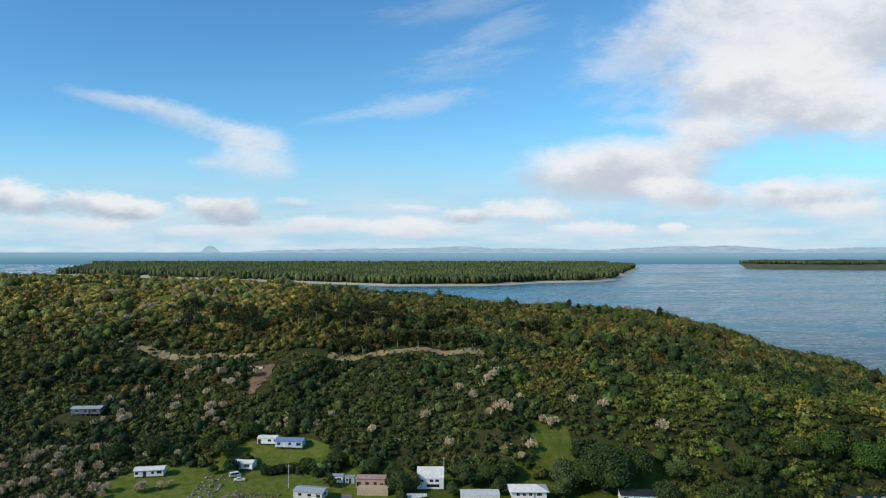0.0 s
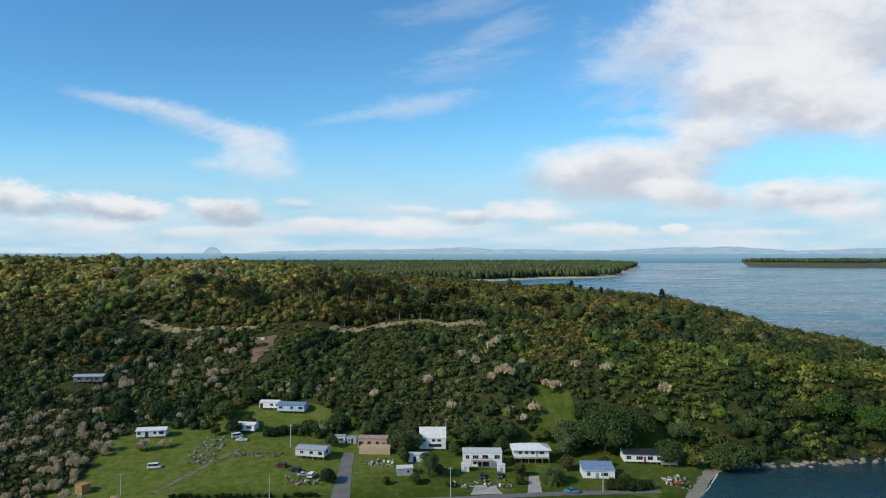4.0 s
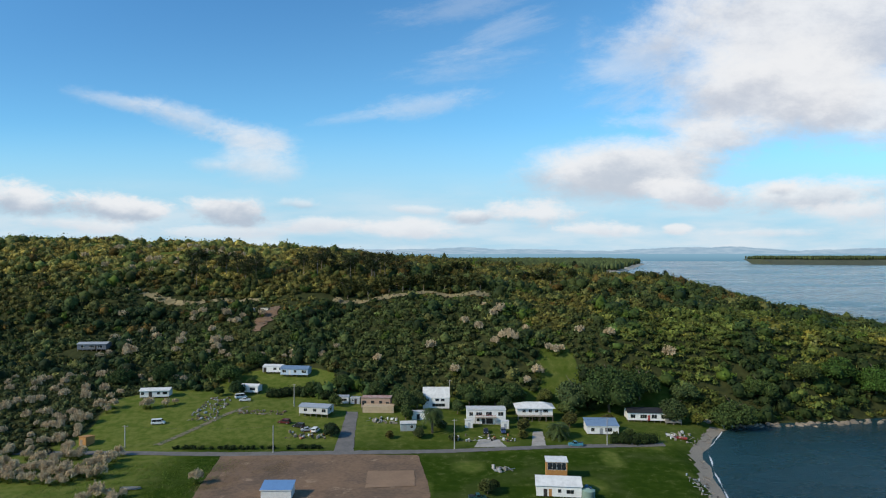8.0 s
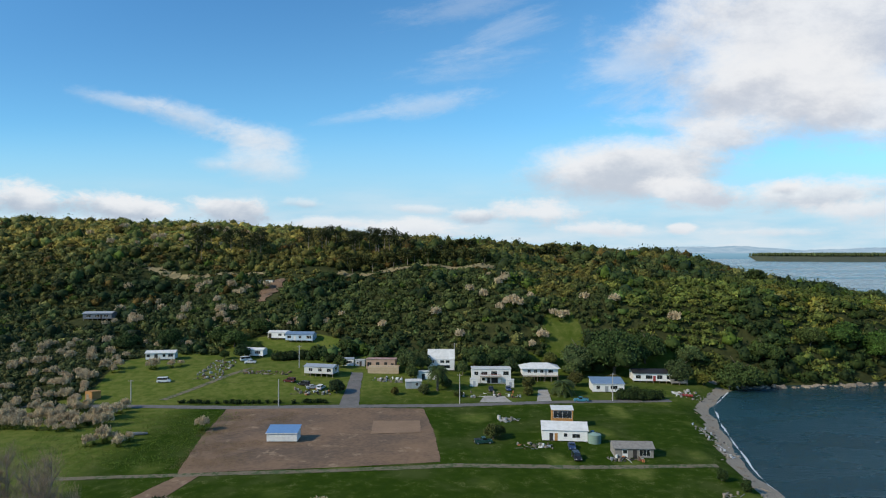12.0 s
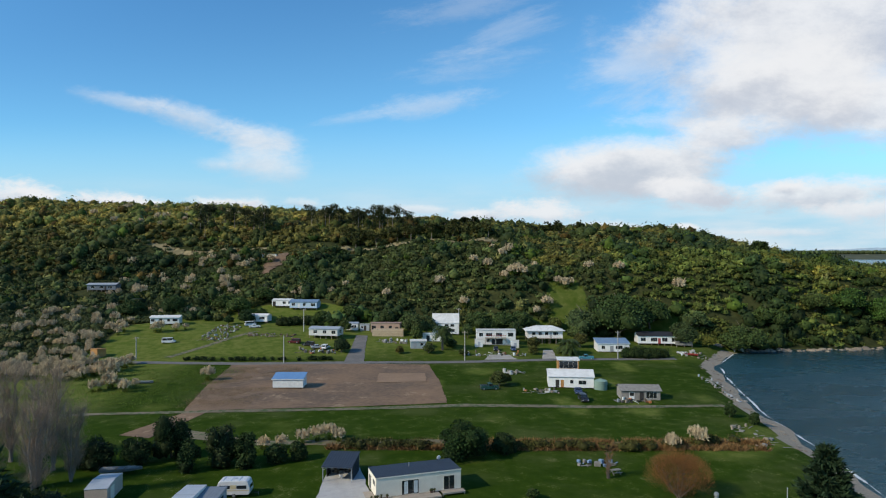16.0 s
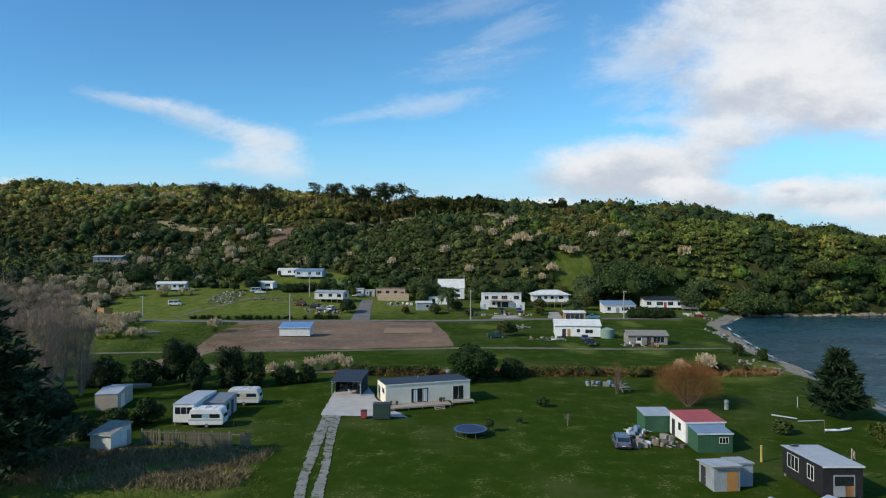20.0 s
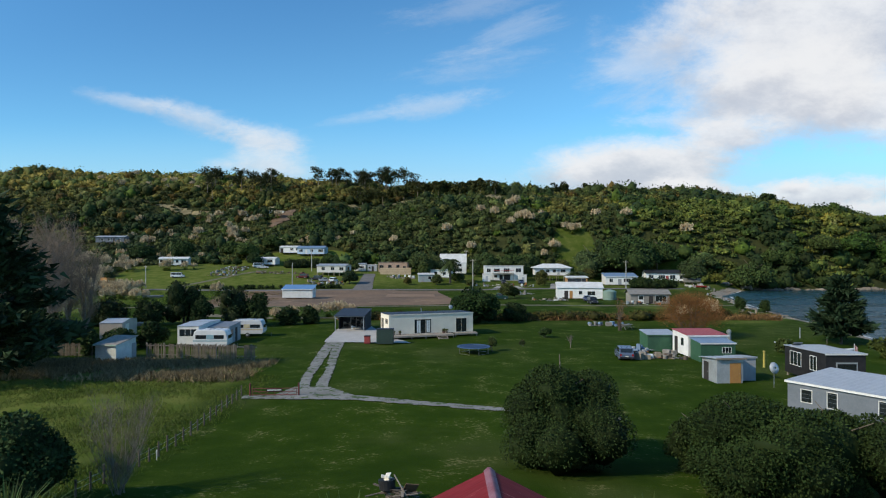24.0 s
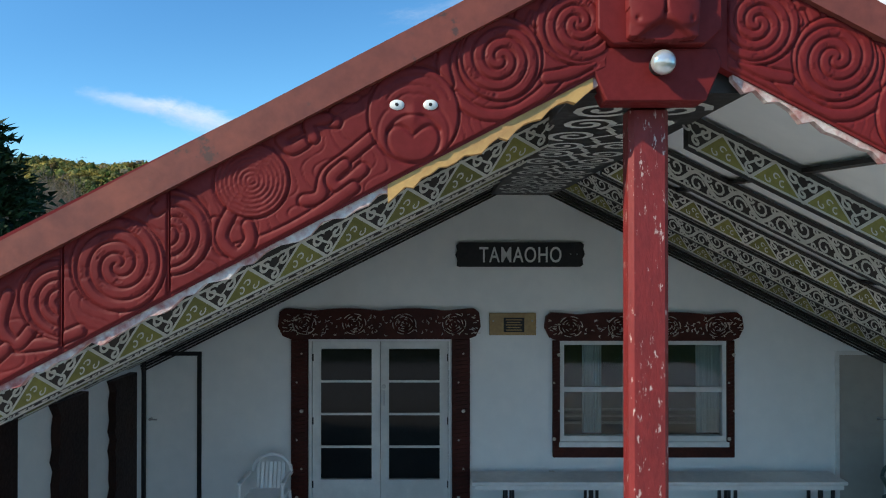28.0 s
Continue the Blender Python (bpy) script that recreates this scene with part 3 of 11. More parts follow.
def crowns(c, rx, rz, r, leaves, size, core=0.82, tone=None, flat=0.0):
    """Leafy crowns at the centres c: a lumpy core and leaf sprays that break its outline. Returns verts, triangles, tint."""
    n = len(c)
    iv, tf = ico()
    k = len(iv)
    lump = 1.0 + r.normal(0, 0.16, (n, k, 1))
    ang = r.uniform(0, 6.283, n)
    ca, sa = np.cos(ang)[:, None], np.sin(ang)[:, None]
    b = iv[None] * lump * core
    b = np.stack([b[..., 0] * ca - b[..., 1] * sa, b[..., 0] * sa + b[..., 1] * ca, b[..., 2]], -1)
    b = b * np.stack([rx, rx, rz], -1)[:, None] + c[:, None]
    V = [b.reshape(-1, 3)]
    F = [(tf[None] + (np.arange(n) * k)[:, None, None]).reshape(-1, 3)]
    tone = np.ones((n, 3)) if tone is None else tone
    # core tinted darker: shade inside the crown is put into its colour
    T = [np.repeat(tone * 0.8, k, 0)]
    if leaves:
        d = r.normal(0, 1, (n, leaves, 3))
        d[..., 2] = np.abs(d[..., 2]) * 0.9 - 0.35
        d /= np.linalg.norm(d, axis=-1, keepdims=True)
        p = c[:, None] + d * np.stack([rx, rx, rz], -1)[:, None] * r.uniform(0.60, 1.04, (n, leaves, 1))
        t1 = np.cross(d, r.normal(0, 1, d.shape))
        t1 /= np.linalg.norm(t1, axis=-1, keepdims=True) + 1e-9
        t2 = np.cross(d, t1) * (1 - flat) + d * r.uniform(0.2, 0.9, (n, leaves, 1))
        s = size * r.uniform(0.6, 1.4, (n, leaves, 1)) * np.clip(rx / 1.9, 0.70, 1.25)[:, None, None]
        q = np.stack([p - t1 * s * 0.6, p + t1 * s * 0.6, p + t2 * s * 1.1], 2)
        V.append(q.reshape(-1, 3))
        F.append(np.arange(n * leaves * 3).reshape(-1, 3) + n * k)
        T.append(np.repeat(np.repeat(tone, leaves, 0) * r.uniform(0.8, 1.25, (n * leaves, 1)), 3, 0))
    return np.concatenate(V), np.concatenate(F), np.concatenate(T)


def hill_bush():
    r = np.random.RandomState(5)
    pts = []
    for x0, x1, y0, y1, gap in ((-340, 300, 248, 360, 3.0), (-420, 310, 360, 470, 4.0), (-420, 310, 470, 580, 4.6), (-420, 320, 580, 720, 7.0)):
        gx, gy = np.meshgrid(np.arange(x0, x1, gap), np.arange(y0, y1, gap))
        q = np.stack([gx.ravel(), gy.ravel()], 1) + r.uniform(-0.5, 0.5, (gx.size, 2)) * gap
        pts.append(np.concatenate([q, np.full((len(q), 1), gap)], 1))
    q = np.concatenate(pts)
    x, y, gap = q.T
    foot = np.interp(x, KX, HILL["y0"])
    z = ground(x, y)
    keep = (y > foot + np.where(x > 92, -6.0, 5 + 7 * waves(x, y, 40, 21))) & (z > np.where(x > 92, -3.7, -2.2))
    keep &= np.abs(x) < 70 + y * 0.74  # the valley's breadth
    # scar of a track, clearing, grassy slope behind the houses
    bench = bench_y(x)
    breaks = np.sin(x / 7.0) + np.sin(x / 2.9 + 1.0)
    scar = (np.abs(y - bench + 1.5) < np.where(x > -66, 4.6, 3.4)) & (x > -196) & (x < 24) & ((x > -66) | (breaks > -0.2) & ((x < -108) | (x > -88)))
    clearing = (np.abs(x + 97) < 6) & (y > 322) & (y < 352)
    slope = (np.hypot((x - 47) / 9, (y - 272) / 14) < 1)
    farm = (np.hypot((x + 178) / 17, (y - 312) / 9) < 1) | (np.hypot((x + 74) / 26, (y - 276) / 13) < 1)
    bald = (np.hypot((x + 268) / 26, (y - 500) / 16) < 1) | (np.hypot((x + 200) / 14, (y - 455) / 9) < 1)
    keep &= ~(scar | clearing | slope | farm | bald)
    wood = waves(x, y, 75, 33) + 0.6 * waves(x, y, 30, 34) + r.normal(0, 0.35, len(x))  # tall wood or low scrub
    keep &= (r.uniform(0, 1, len(x)) < np.where(wood > 0.5, 0.62, 1.0))
    x, y, z, gap, wood = x[keep], y[keep], z[keep], gap[keep], wood[keep]
    n = len(x)
    big = wood > 0.5
    face = (x > 72) & (y < 315) & (wood < 0.9)  # low bright scrub on the seaward face
    rx = gap * r.uniform(0.36, 0.90, n) * np.where(big, 1.5, 1.0) * np.where(r.uniform(0, 1, n) > 0.93, 1.4, 1.0)
    rx = np.minimum(rx, 4.6)
    rz = rx * r.uniform(0.5, 1.05, n) * np.where(big, 1.3, 1.0)
    rx = rx * np.where(face, 1.2, 1.0)
    rz = rz * np.where(face, 0.85, 1.0)
    low = (y > bench_y(x) - 15) & (y < bench_y(x)) & (x > -190) & (x < 26)  # grazed scrub below the track
    rx, rz = rx * np.where(low, 0.7, 1.0), rz * np.where(low, 0.35, 1.0)
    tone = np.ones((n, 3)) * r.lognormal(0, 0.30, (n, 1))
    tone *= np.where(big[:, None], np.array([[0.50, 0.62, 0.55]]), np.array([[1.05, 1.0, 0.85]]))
    # dry patches, plus shaded front slope and sunlit plateau put into the colour
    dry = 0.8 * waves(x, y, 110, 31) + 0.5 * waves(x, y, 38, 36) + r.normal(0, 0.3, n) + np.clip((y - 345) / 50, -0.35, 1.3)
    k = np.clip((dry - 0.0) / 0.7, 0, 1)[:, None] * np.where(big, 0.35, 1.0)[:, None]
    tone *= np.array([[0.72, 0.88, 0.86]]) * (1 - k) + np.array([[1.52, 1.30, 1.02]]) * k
    # western slope toned down as shade, its top toned up as sunlight
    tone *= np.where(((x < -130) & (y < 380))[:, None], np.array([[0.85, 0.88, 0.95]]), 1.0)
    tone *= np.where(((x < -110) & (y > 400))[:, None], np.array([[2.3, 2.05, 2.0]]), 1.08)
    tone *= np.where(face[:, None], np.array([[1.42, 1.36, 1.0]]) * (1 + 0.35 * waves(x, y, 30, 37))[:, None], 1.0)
    # tall plateau trees lightened as if sunlit
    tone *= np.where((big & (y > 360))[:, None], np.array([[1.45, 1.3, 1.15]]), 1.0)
    pick = r.uniform(0, 1, n)
    pale = pick > np.where((x < -120) & (y > 380), 0.88, np.where(y < 330, 0.975, 0.985))
    tone[pale] = np.array([2.7, 2.45, 2.1]) * r.uniform(0.6, 1.1, (pale.sum(), 1))
    russet = (pick < 0.07) & (y > 335)
    tone[russet] = np.array([1.9, 1.15, 0.75]) * r.uniform(0.5, 1.0, (russet.sum(), 1))
    fresh = (pick > 0.40) & (pick < 0.44)
    tone[fresh] = np.array([0.95, 1.35, 0.55]) * r.uniform(0.6, 1.2, (fresh.sum(), 1))
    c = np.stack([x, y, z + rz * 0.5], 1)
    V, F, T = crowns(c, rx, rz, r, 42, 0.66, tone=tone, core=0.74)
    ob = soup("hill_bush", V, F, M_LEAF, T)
    return tagged(ob, "dense mixed native bush covering the hill", "bush", kind="stuff")



def slope_scrub():
    """Dense scrub on the slope west of the cottages."""
    r = np.random.RandomState(15)
    gx, gy = np.meshgrid(np.arange(-270, -96, 2.1), np.arange(206, 292, 2.1))
    x, y = gx.ravel() + r.uniform(-1, 1, gx.size), gy.ravel() + r.uniform(-1, 1, gx.size)
    keep = (x < scrub_edge(y) - 2 + 5 * waves(x, y, 25, 22)) & (waves(x, y, 17, 45) + r.normal(0, 0.3, len(x)) > -0.75) & (np.hypot((x + 178) / 17, (y - 312) / 9) > 1)
    keep &= np.hypot(x + 121, y - 214) > 6
    x, y = x[keep], y[keep]
    n = len(x)
    rx = r.uniform(0.8, 1.9, n)
    rz = rx * r.uniform(0.6, 1.1, n)
    tone = np.array([[0.80, 0.88, 0.85]]) * r.lognormal(0, 0.25, (n, 1))
    grey = r.uniform(0, 1, n) > 0.88
    tone[grey] = np.array([1.7, 1.5, 1.25]) * r.uniform(0.6, 1.0, (grey.sum(), 1))
    V, F, T = crowns(np.stack([x, y, ground(x, y) + rz * 0.5], 1), rx, rz, r, 34, 0.5, tone=tone, core=0.7)
    return tagged(soup("slope_scrub", V, F, M_LEAF, T), "dark scrub covering the slope beside the cottages", "bush", kind="stuff")


hill_bush()
slope_scrub()

# ---------------------------------------------------------------- meeting house, local frame: u right, v ahead, w up
HOUSE = pose(-3.0, 0.75, 0.0, 0, 0, 1.43)
AX = 1.0          # the ridge
PX, CX = 0.967, 0.950        # post; capital and mask
FRONT = 2.83      # face of the bargeboards
WALL = 8.0        # porch wall
BACK = 16.9
M_OCHRE = surf("red_ochre_paint", (0.190, 0.016, 0.016), (0.138, 0.011, 0.012), 1.6, 0.62, 0.12, fine=22, vary=0.05, worn=(0.45, 0.30, 0.27), wear=0.80)
M_OCHREWORN = surf("chipped_red_paint", (0.225, 0.020, 0.020), (0.165, 0.014, 0.015), 8.0, 0.55, 0.15, fine=40, worn=(0.55, 0.42, 0.39), wear=0.60, stretch=(2.0, 2.0, 0.7), vary=0.0)
M_OCHRE.node_tree.nodes["Principled BSDF"].inputs["Specular IOR Level"].default_value = 0.25
M_CAP = surf("faded_brown_flashing", (0.25, 0.062, 0.038), (0.14, 0.034, 0.028), 1.5, 0.6, 0.1, vary=0.0, worn=(0.085, 0.040, 0.034), wear=0.60)
M_PEEL = surf("peeling_white_edge", (0.74, 0.69, 0.65), (0.36, 0.10, 0.09), 4.2, 0.8, 0.4, fine=30, vary=0.0)
M_RAWWOOD = surf("raw_yellow_timber", (0.62, 0.38, 0.13), (0.44, 0.25, 0.10), 2.0, 0.75, 0.25, vary=0.0, worn=(0.10, 0.05, 0.03), wear=0.62)
M_ROOFRED = surf("red_painted_iron", (0.195, 0.017, 0.021), (0.140, 0.012, 0.016), 0.5, 0.78, 0.10, fine=5, worn=(0.34, 0.10, 0.10), wear=0.61, stretch=(0.45, 3.2, 0.45), vary=0.0)
M_ROOFRED.node_tree.nodes["Principled BSDF"].inputs["Specular IOR Level"].default_value = 0.2
M_RIDGE = surf("dull_ridge_lead", (0.17, 0.045, 0.06), (0.24, 0.12, 0.15), 2.4, 0.65, 0.3, vary=0.0)
M_PORCH = surf("porch_white_paint", (0.82, 0.83, 0.82), (0.74, 0.76, 0.76), 0.6, 0.6, 0.06, vary=0.0)
M_CARVED = surf("dark_carved_timber", (0.070, 0.017, 0.012), (0.038, 0.011, 0.009), 3.0, 0.5, 0.25, vary=0.05)
M_POSTDARK = surf("near_black_carved_timber", (0.030, 0.013, 0.010), (0.016, 0.008, 0.007), 3.0, 0.5, 0.25, vary=0.05)
# whitish patches are paint chips and painted-in white glints
M_FIGURE = surf("chipped_glinting_red_paint", (0.22, 0.022, 0.022), (0.075, 0.012, 0.012), 5.0, 0.42, 0.2, fine=30, vary=0.0, worn=(0.50, 0.40, 0.36), wear=0.63)
M_DARKPANE = surf("dark_pane_glass", (0.008, 0.010, 0.011), (0.012, 0.014, 0.015), 2.0, 0.05, 0.01)
M_DARKPANE.node_tree.nodes["Principled BSDF"].inputs["Specular IOR Level"].default_value = 0.25
for m in (M_CARVED, M_POSTDARK, M_BLACK):
    m.node_tree.nodes["Principled BSDF"].inputs["Specular IOR Level"].default_value = 0.15
M_SHELL = surf("shell_inlay", (0.62, 0.56, 0.48), (0.50, 0.46, 0.42), 9.0, 0.35, 0.05)
M_SCROLL = surf("white_scroll_paint", (0.60, 0.60, 0.55), (0.46, 0.46, 0.42), 3.0, 0.6, 0.05)
M_OLIVE = surf("olive_yellow_paint", (0.24, 0.23, 0.055), (0.15, 0.145, 0.042), 2.0, 0.6, 0.05)
M_RAFTER = surf("black_rafter_paint", (0.014, 0.013, 0.012), (0.03, 0.022, 0.02), 2.0, 0.55, 0.05)
M_PLASTIC = surf("white_plastic", (0.84, 0.85, 0.86), (0.76, 0.78, 0.80), 2.0, 0.4, 0.02)
M_CURTAIN = surf("sheer_curtain", (0.66, 0.70, 0.70), (0.46, 0.50, 0.50), 1.0, 0.9, 0.1, stretch=(9, 9, 0.2), vary=0.0)
M_EYE = surf("white_eye_shell", (0.78, 0.80, 0.78), (0.66, 0.70, 0.68), 9.0, 0.25, 0.02)


def eave(v):
    """Half width of the roof: it narrows to the back."""
    return 4.95 - 0.75 * (v - FRONT) / (BACK - FRONT)


def ridge_u(v):
    """The ridge bends to the left behind the gable, then runs nearly straight."""
    return AX - 0.04 - 0.15 * min(1.0, max(0.0, (v - FRONT) / 3.2))


def mid_u(v):
    return AX - 0.20 * (v - FRONT) / (BACK - FRONT)


def ridge_w(v):
    return 4.93 - 0.10 * (v - FRONT) / (BACK - FRONT)


def ceil_w(u):
    return 4.34 - 0.5 * abs(u - AX)


def ceil_lift(v):
    """The porch ceiling rises a little towards the wall."""
    return 0.20 * min(1.0, max(0.0, (v - 3.6) / 4.4))


def lifted(bm):
    for p in bm.verts:
        p.co.z += ceil_lift(p.co.y)
    return bm


def ribbon(pts, wide, high, bm, v0=FRONT, s=-1.0):
    """A raised strip along points (u, w) on an upright face at v0."""
    rows = []
    n = len(pts)
    for i, (a, b) in enumerate(pts):
        p, q = pts[max(0, i - 1)], pts[min(n - 1, i + 1)]
        du, dw = q[0] - p[0], q[1] - p[1]
        d = math.hypot(du, dw) or 1.0
        nu, nw = -dw / d * wide / 2, du / d * wide / 2
        k = 0.35 if i in (0, n - 1) else 1.0
        rows.append([bm.verts.new((a + nu * k, v0 - s * 0.002, b + nw * k)), bm.verts.new((a + nu * 0.5 * k, v0 + s * high, b + nw * 0.5 * k)),
                     bm.verts.new((a - nu * 0.5 * k, v0 + s * high, b - nw * 0.5 * k)), bm.verts.new((a - nu * k, v0 - s * 0.002, b - nw * k))])
    for a, b in zip(rows, rows[1:]):
        for i in range(3):
            bm.faces.new((a[i], a[i + 1], b[i + 1], b[i]))
    for e in (rows[0], rows[-1]):
        bm.faces.new(e)
    return bm


def spiral(cu, cw, r, turns, arms, turn, bm, wide=None, high=0.020, hand=1, cut=None, v0=FRONT):
    wide = wide or r / (turns * arms + 0.6) * 0.66
    for arm in range(arms):
        pts = []
        n = int(26 * turns)
        for i in range(n + 1):
            k = i / n
            a = turn + hand * (k * turns * 6.283) + arm * 6.283 / arms
            rad = r * (0.06 + 0.94 * k)
            p = (cu + rad * math.cos(a), cw + rad * math.sin(a))
            if cut is None or (p[0] - cu) * cut[0] + (p[1] - cw) * cut[1] >= -0.01:
                pts.append(p)
            else:
                if len(pts) > 2:
                    ribbon(pts, wide, high, bm, v0)
                pts = []
        if len(pts) > 2:
            ribbon(pts, wide, high, bm, v0)
    return bm


def ladder(cu, cw, r, a0, a1, n, bm, length=0.03, v0=FRONT):
    """Short notched cuts set round an arc."""
    for i in range(n):
        a = a0 + (a1 - a0) * i / max(1, n - 1)
        c, s = math.cos(a), math.sin(a)
        ribbon([(cu + c * (r - length / 2), cw + s * (r - length / 2)), (cu + c * (r + length / 2), cw + s * (r + length / 2))], 0.007, 0.016, bm, v0)


def heightfield(w, h, nx, ny, fn, bm=None, at=(0, 0, 0)):
    """A carved relief: fn(x, y) is how far it stands out toward the viewer; x, y from -1 to 1; None is left out."""
    bm = bm or bmesh.new()
    grid = {}
    for j in range(ny + 1):
        for i in range(nx + 1):
            x, y = 2 * i / nx - 1, 2 * j / ny - 1
            d = fn(x, y)
            if d is not None:
                grid[i, j] = bm.verts.new((at[0] + x * w / 2, at[1] - d, at[2] + y * h / 2))
    for j in range(ny):
        for i in range(nx):
            c = [grid.get(k) for k in ((i, j), (i + 1, j), (i + 1, j + 1), (i, j + 1))]
            if all(c):
                bm.faces.new(c)
    return bm


def carved_disc(cu, cw, r, turns, arms, ph, hand, v0, high=0.022, n=64):
    """A disc of carved spiral ridges (arms 0: plain rings) with notched bands."""
    def depth(x, y):
        d = math.hypot(x, y)
        if d > 1.0:
            return None
        a = math.atan2(y, x) * hand
        wave = math.cos((arms * (a - ph) if arms else 0.0) - 6.283 * turns * (arms or 1) * d * 0.92)
        ridge = 0.5 + 0.5 * max(-1.0, min(1.0, 1.7 * wave))
        notch = 0.0
        if arms and math.sin(3 * a + 9 * d) > 0.72 and d > 0.3:
            notch = 0.22 * math.sin(a * 34)
        edge = min(1.0, (1.0 - d) / 0.05)
        return -0.001 + (high * (ridge * (0.85 + notch)) + 0.002) * edge
    return heightfield(2 * r, 2 * r, n, n, depth, None, (cu, v0, cw))


def bump2(x, y, cx, cy, a, b):
    return math.exp(-(((x - cx) / a) ** 2 + ((y - cy) / b) ** 2))


def groove(d, wide=0.0045):
    """Depth of a narrow cut at distance d from its line."""
    return np.exp(-(d / wide) ** 2)


def seg_distance(U, W, pts):
    """Distance to a bent line through pts."""
    best = np.full(U.shape, 9.0)
    for (a, b), (c, d) in zip(pts, pts[1:]):
        q = max(1e-9, (c - a) ** 2 + (d - b) ** 2)
        t = np.clip(((U - a) * (c - a) + (W - b) * (d - b)) / q, 0, 1)
        best = np.minimum(best, np.hypot(U - a - t * (c - a), W - b - t * (d - b)))
    return best


def bend(line, steps=6):
    """A smooth run through the points of a line."""
    pts = []
    m = len(line) - 1
    for i in range(steps * m + 1):
        k = i / steps
        j = min(int(k), m - 1)
        f = k - j
        p0, p1, p2, p3 = line[max(0, j - 1)], line[j], line[j + 1], line[min(m, j + 2)]
        pts.append(tuple(0.5 * (2 * p1[c] + (p2[c] - p0[c]) * f + (2 * p0[c] - 5 * p1[c] + 4 * p2[c] - p3[c]) * f * f + (3 * p1[c] - p0[c] - 3 * p2[c] + p3[c]) * f ** 3) for c in (0, 1)))
    return pts


SPIRALS = (  # centre, radius, pitch, phase, hand, half shown (-1 left, 1 right, 0 whole)
    (0.60, 4.395, 0.185, 0.046, 0.3, 1, 0), (0.252, 4.235, 0.187, 0.050, 1.1, -1, 0), (-1.225, 3.462, 0.190, 0.047, 0.6, -1, 1),
    (-1.449, 3.315, 0.208, 0.054, 2.1, 1, 0), (-1.70, 3.165, 0.185, 0.046, 0.2, 1, -1), (-2.30, 2.86, 0.19, 0.05, 0.9, 1, 0), (-2.85, 2.58, 0.20, 0.05, 0.4, -1, 0), (-3.40, 2.29, 0.19, 0.048, 1.4, 1, 0))
CURLS = (
    [(-0.30, 3.90), (-0.42, 3.80), (-0.52, 3.72), (-0.55, 3.62), (-0.62, 3.60)], [(-0.36, 3.74), (-0.46, 3.66), (-0.50, 3.70), (-0.44, 3.76)],
    [(-0.40, 3.66), (-0.60, 3.52), (-0.80, 3.42), (-0.98, 3.38), (-1.02, 3.50)], [(-0.94, 3.56), (-0.99, 3.44), (-0.92, 3.36), (-0.86, 3.42), (-0.87, 3.49)],
    [(0.05, 4.06), (0.16, 3.99), (0.30, 3.99), (0.42, 4.06), (0.52, 4.16)], [(0.02, 4.12), (0.00, 4.24), (0.05, 4.34), (0.12, 4.38)],
    [(0.42, 4.40), (0.44, 4.47), (0.37, 4.48), (0.34, 4.42)], [(0.46, 4.15), (0.56, 4.17), (0.66, 4.22)], [(-0.40, 4.07), (-0.50, 4.06), (-0.56, 3.98), (-0.48, 3.95)],
)
CURLS += (
    [(-0.36, 4.10), (-0.30, 4.18), (-0.22, 4.20)], [(-1.28, 3.56), (-1.24, 3.60), (-1.30, 3.64)], [(-0.66, 3.92), (-0.73, 3.88), (-0.68, 3.83), (-0.62, 3.86)], [(-0.58, 3.88), (-0.60, 3.95), (-0.52, 3.97)],
    [(-1.62, 3.02), (-1.75, 2.97), (-1.90, 2.95)], [(-1.94, 3.18), (-1.97, 3.04), (-1.90, 2.96), (-1.84, 3.02)], [(-1.95, 2.94), (-2.05, 2.86), (-2.10, 2.92)], [(-2.52, 2.78), (-2.56, 2.68), (-2.64, 2.62)], [(-3.08, 2.48), (-3.12, 2.40), (-3.18, 2.36)])


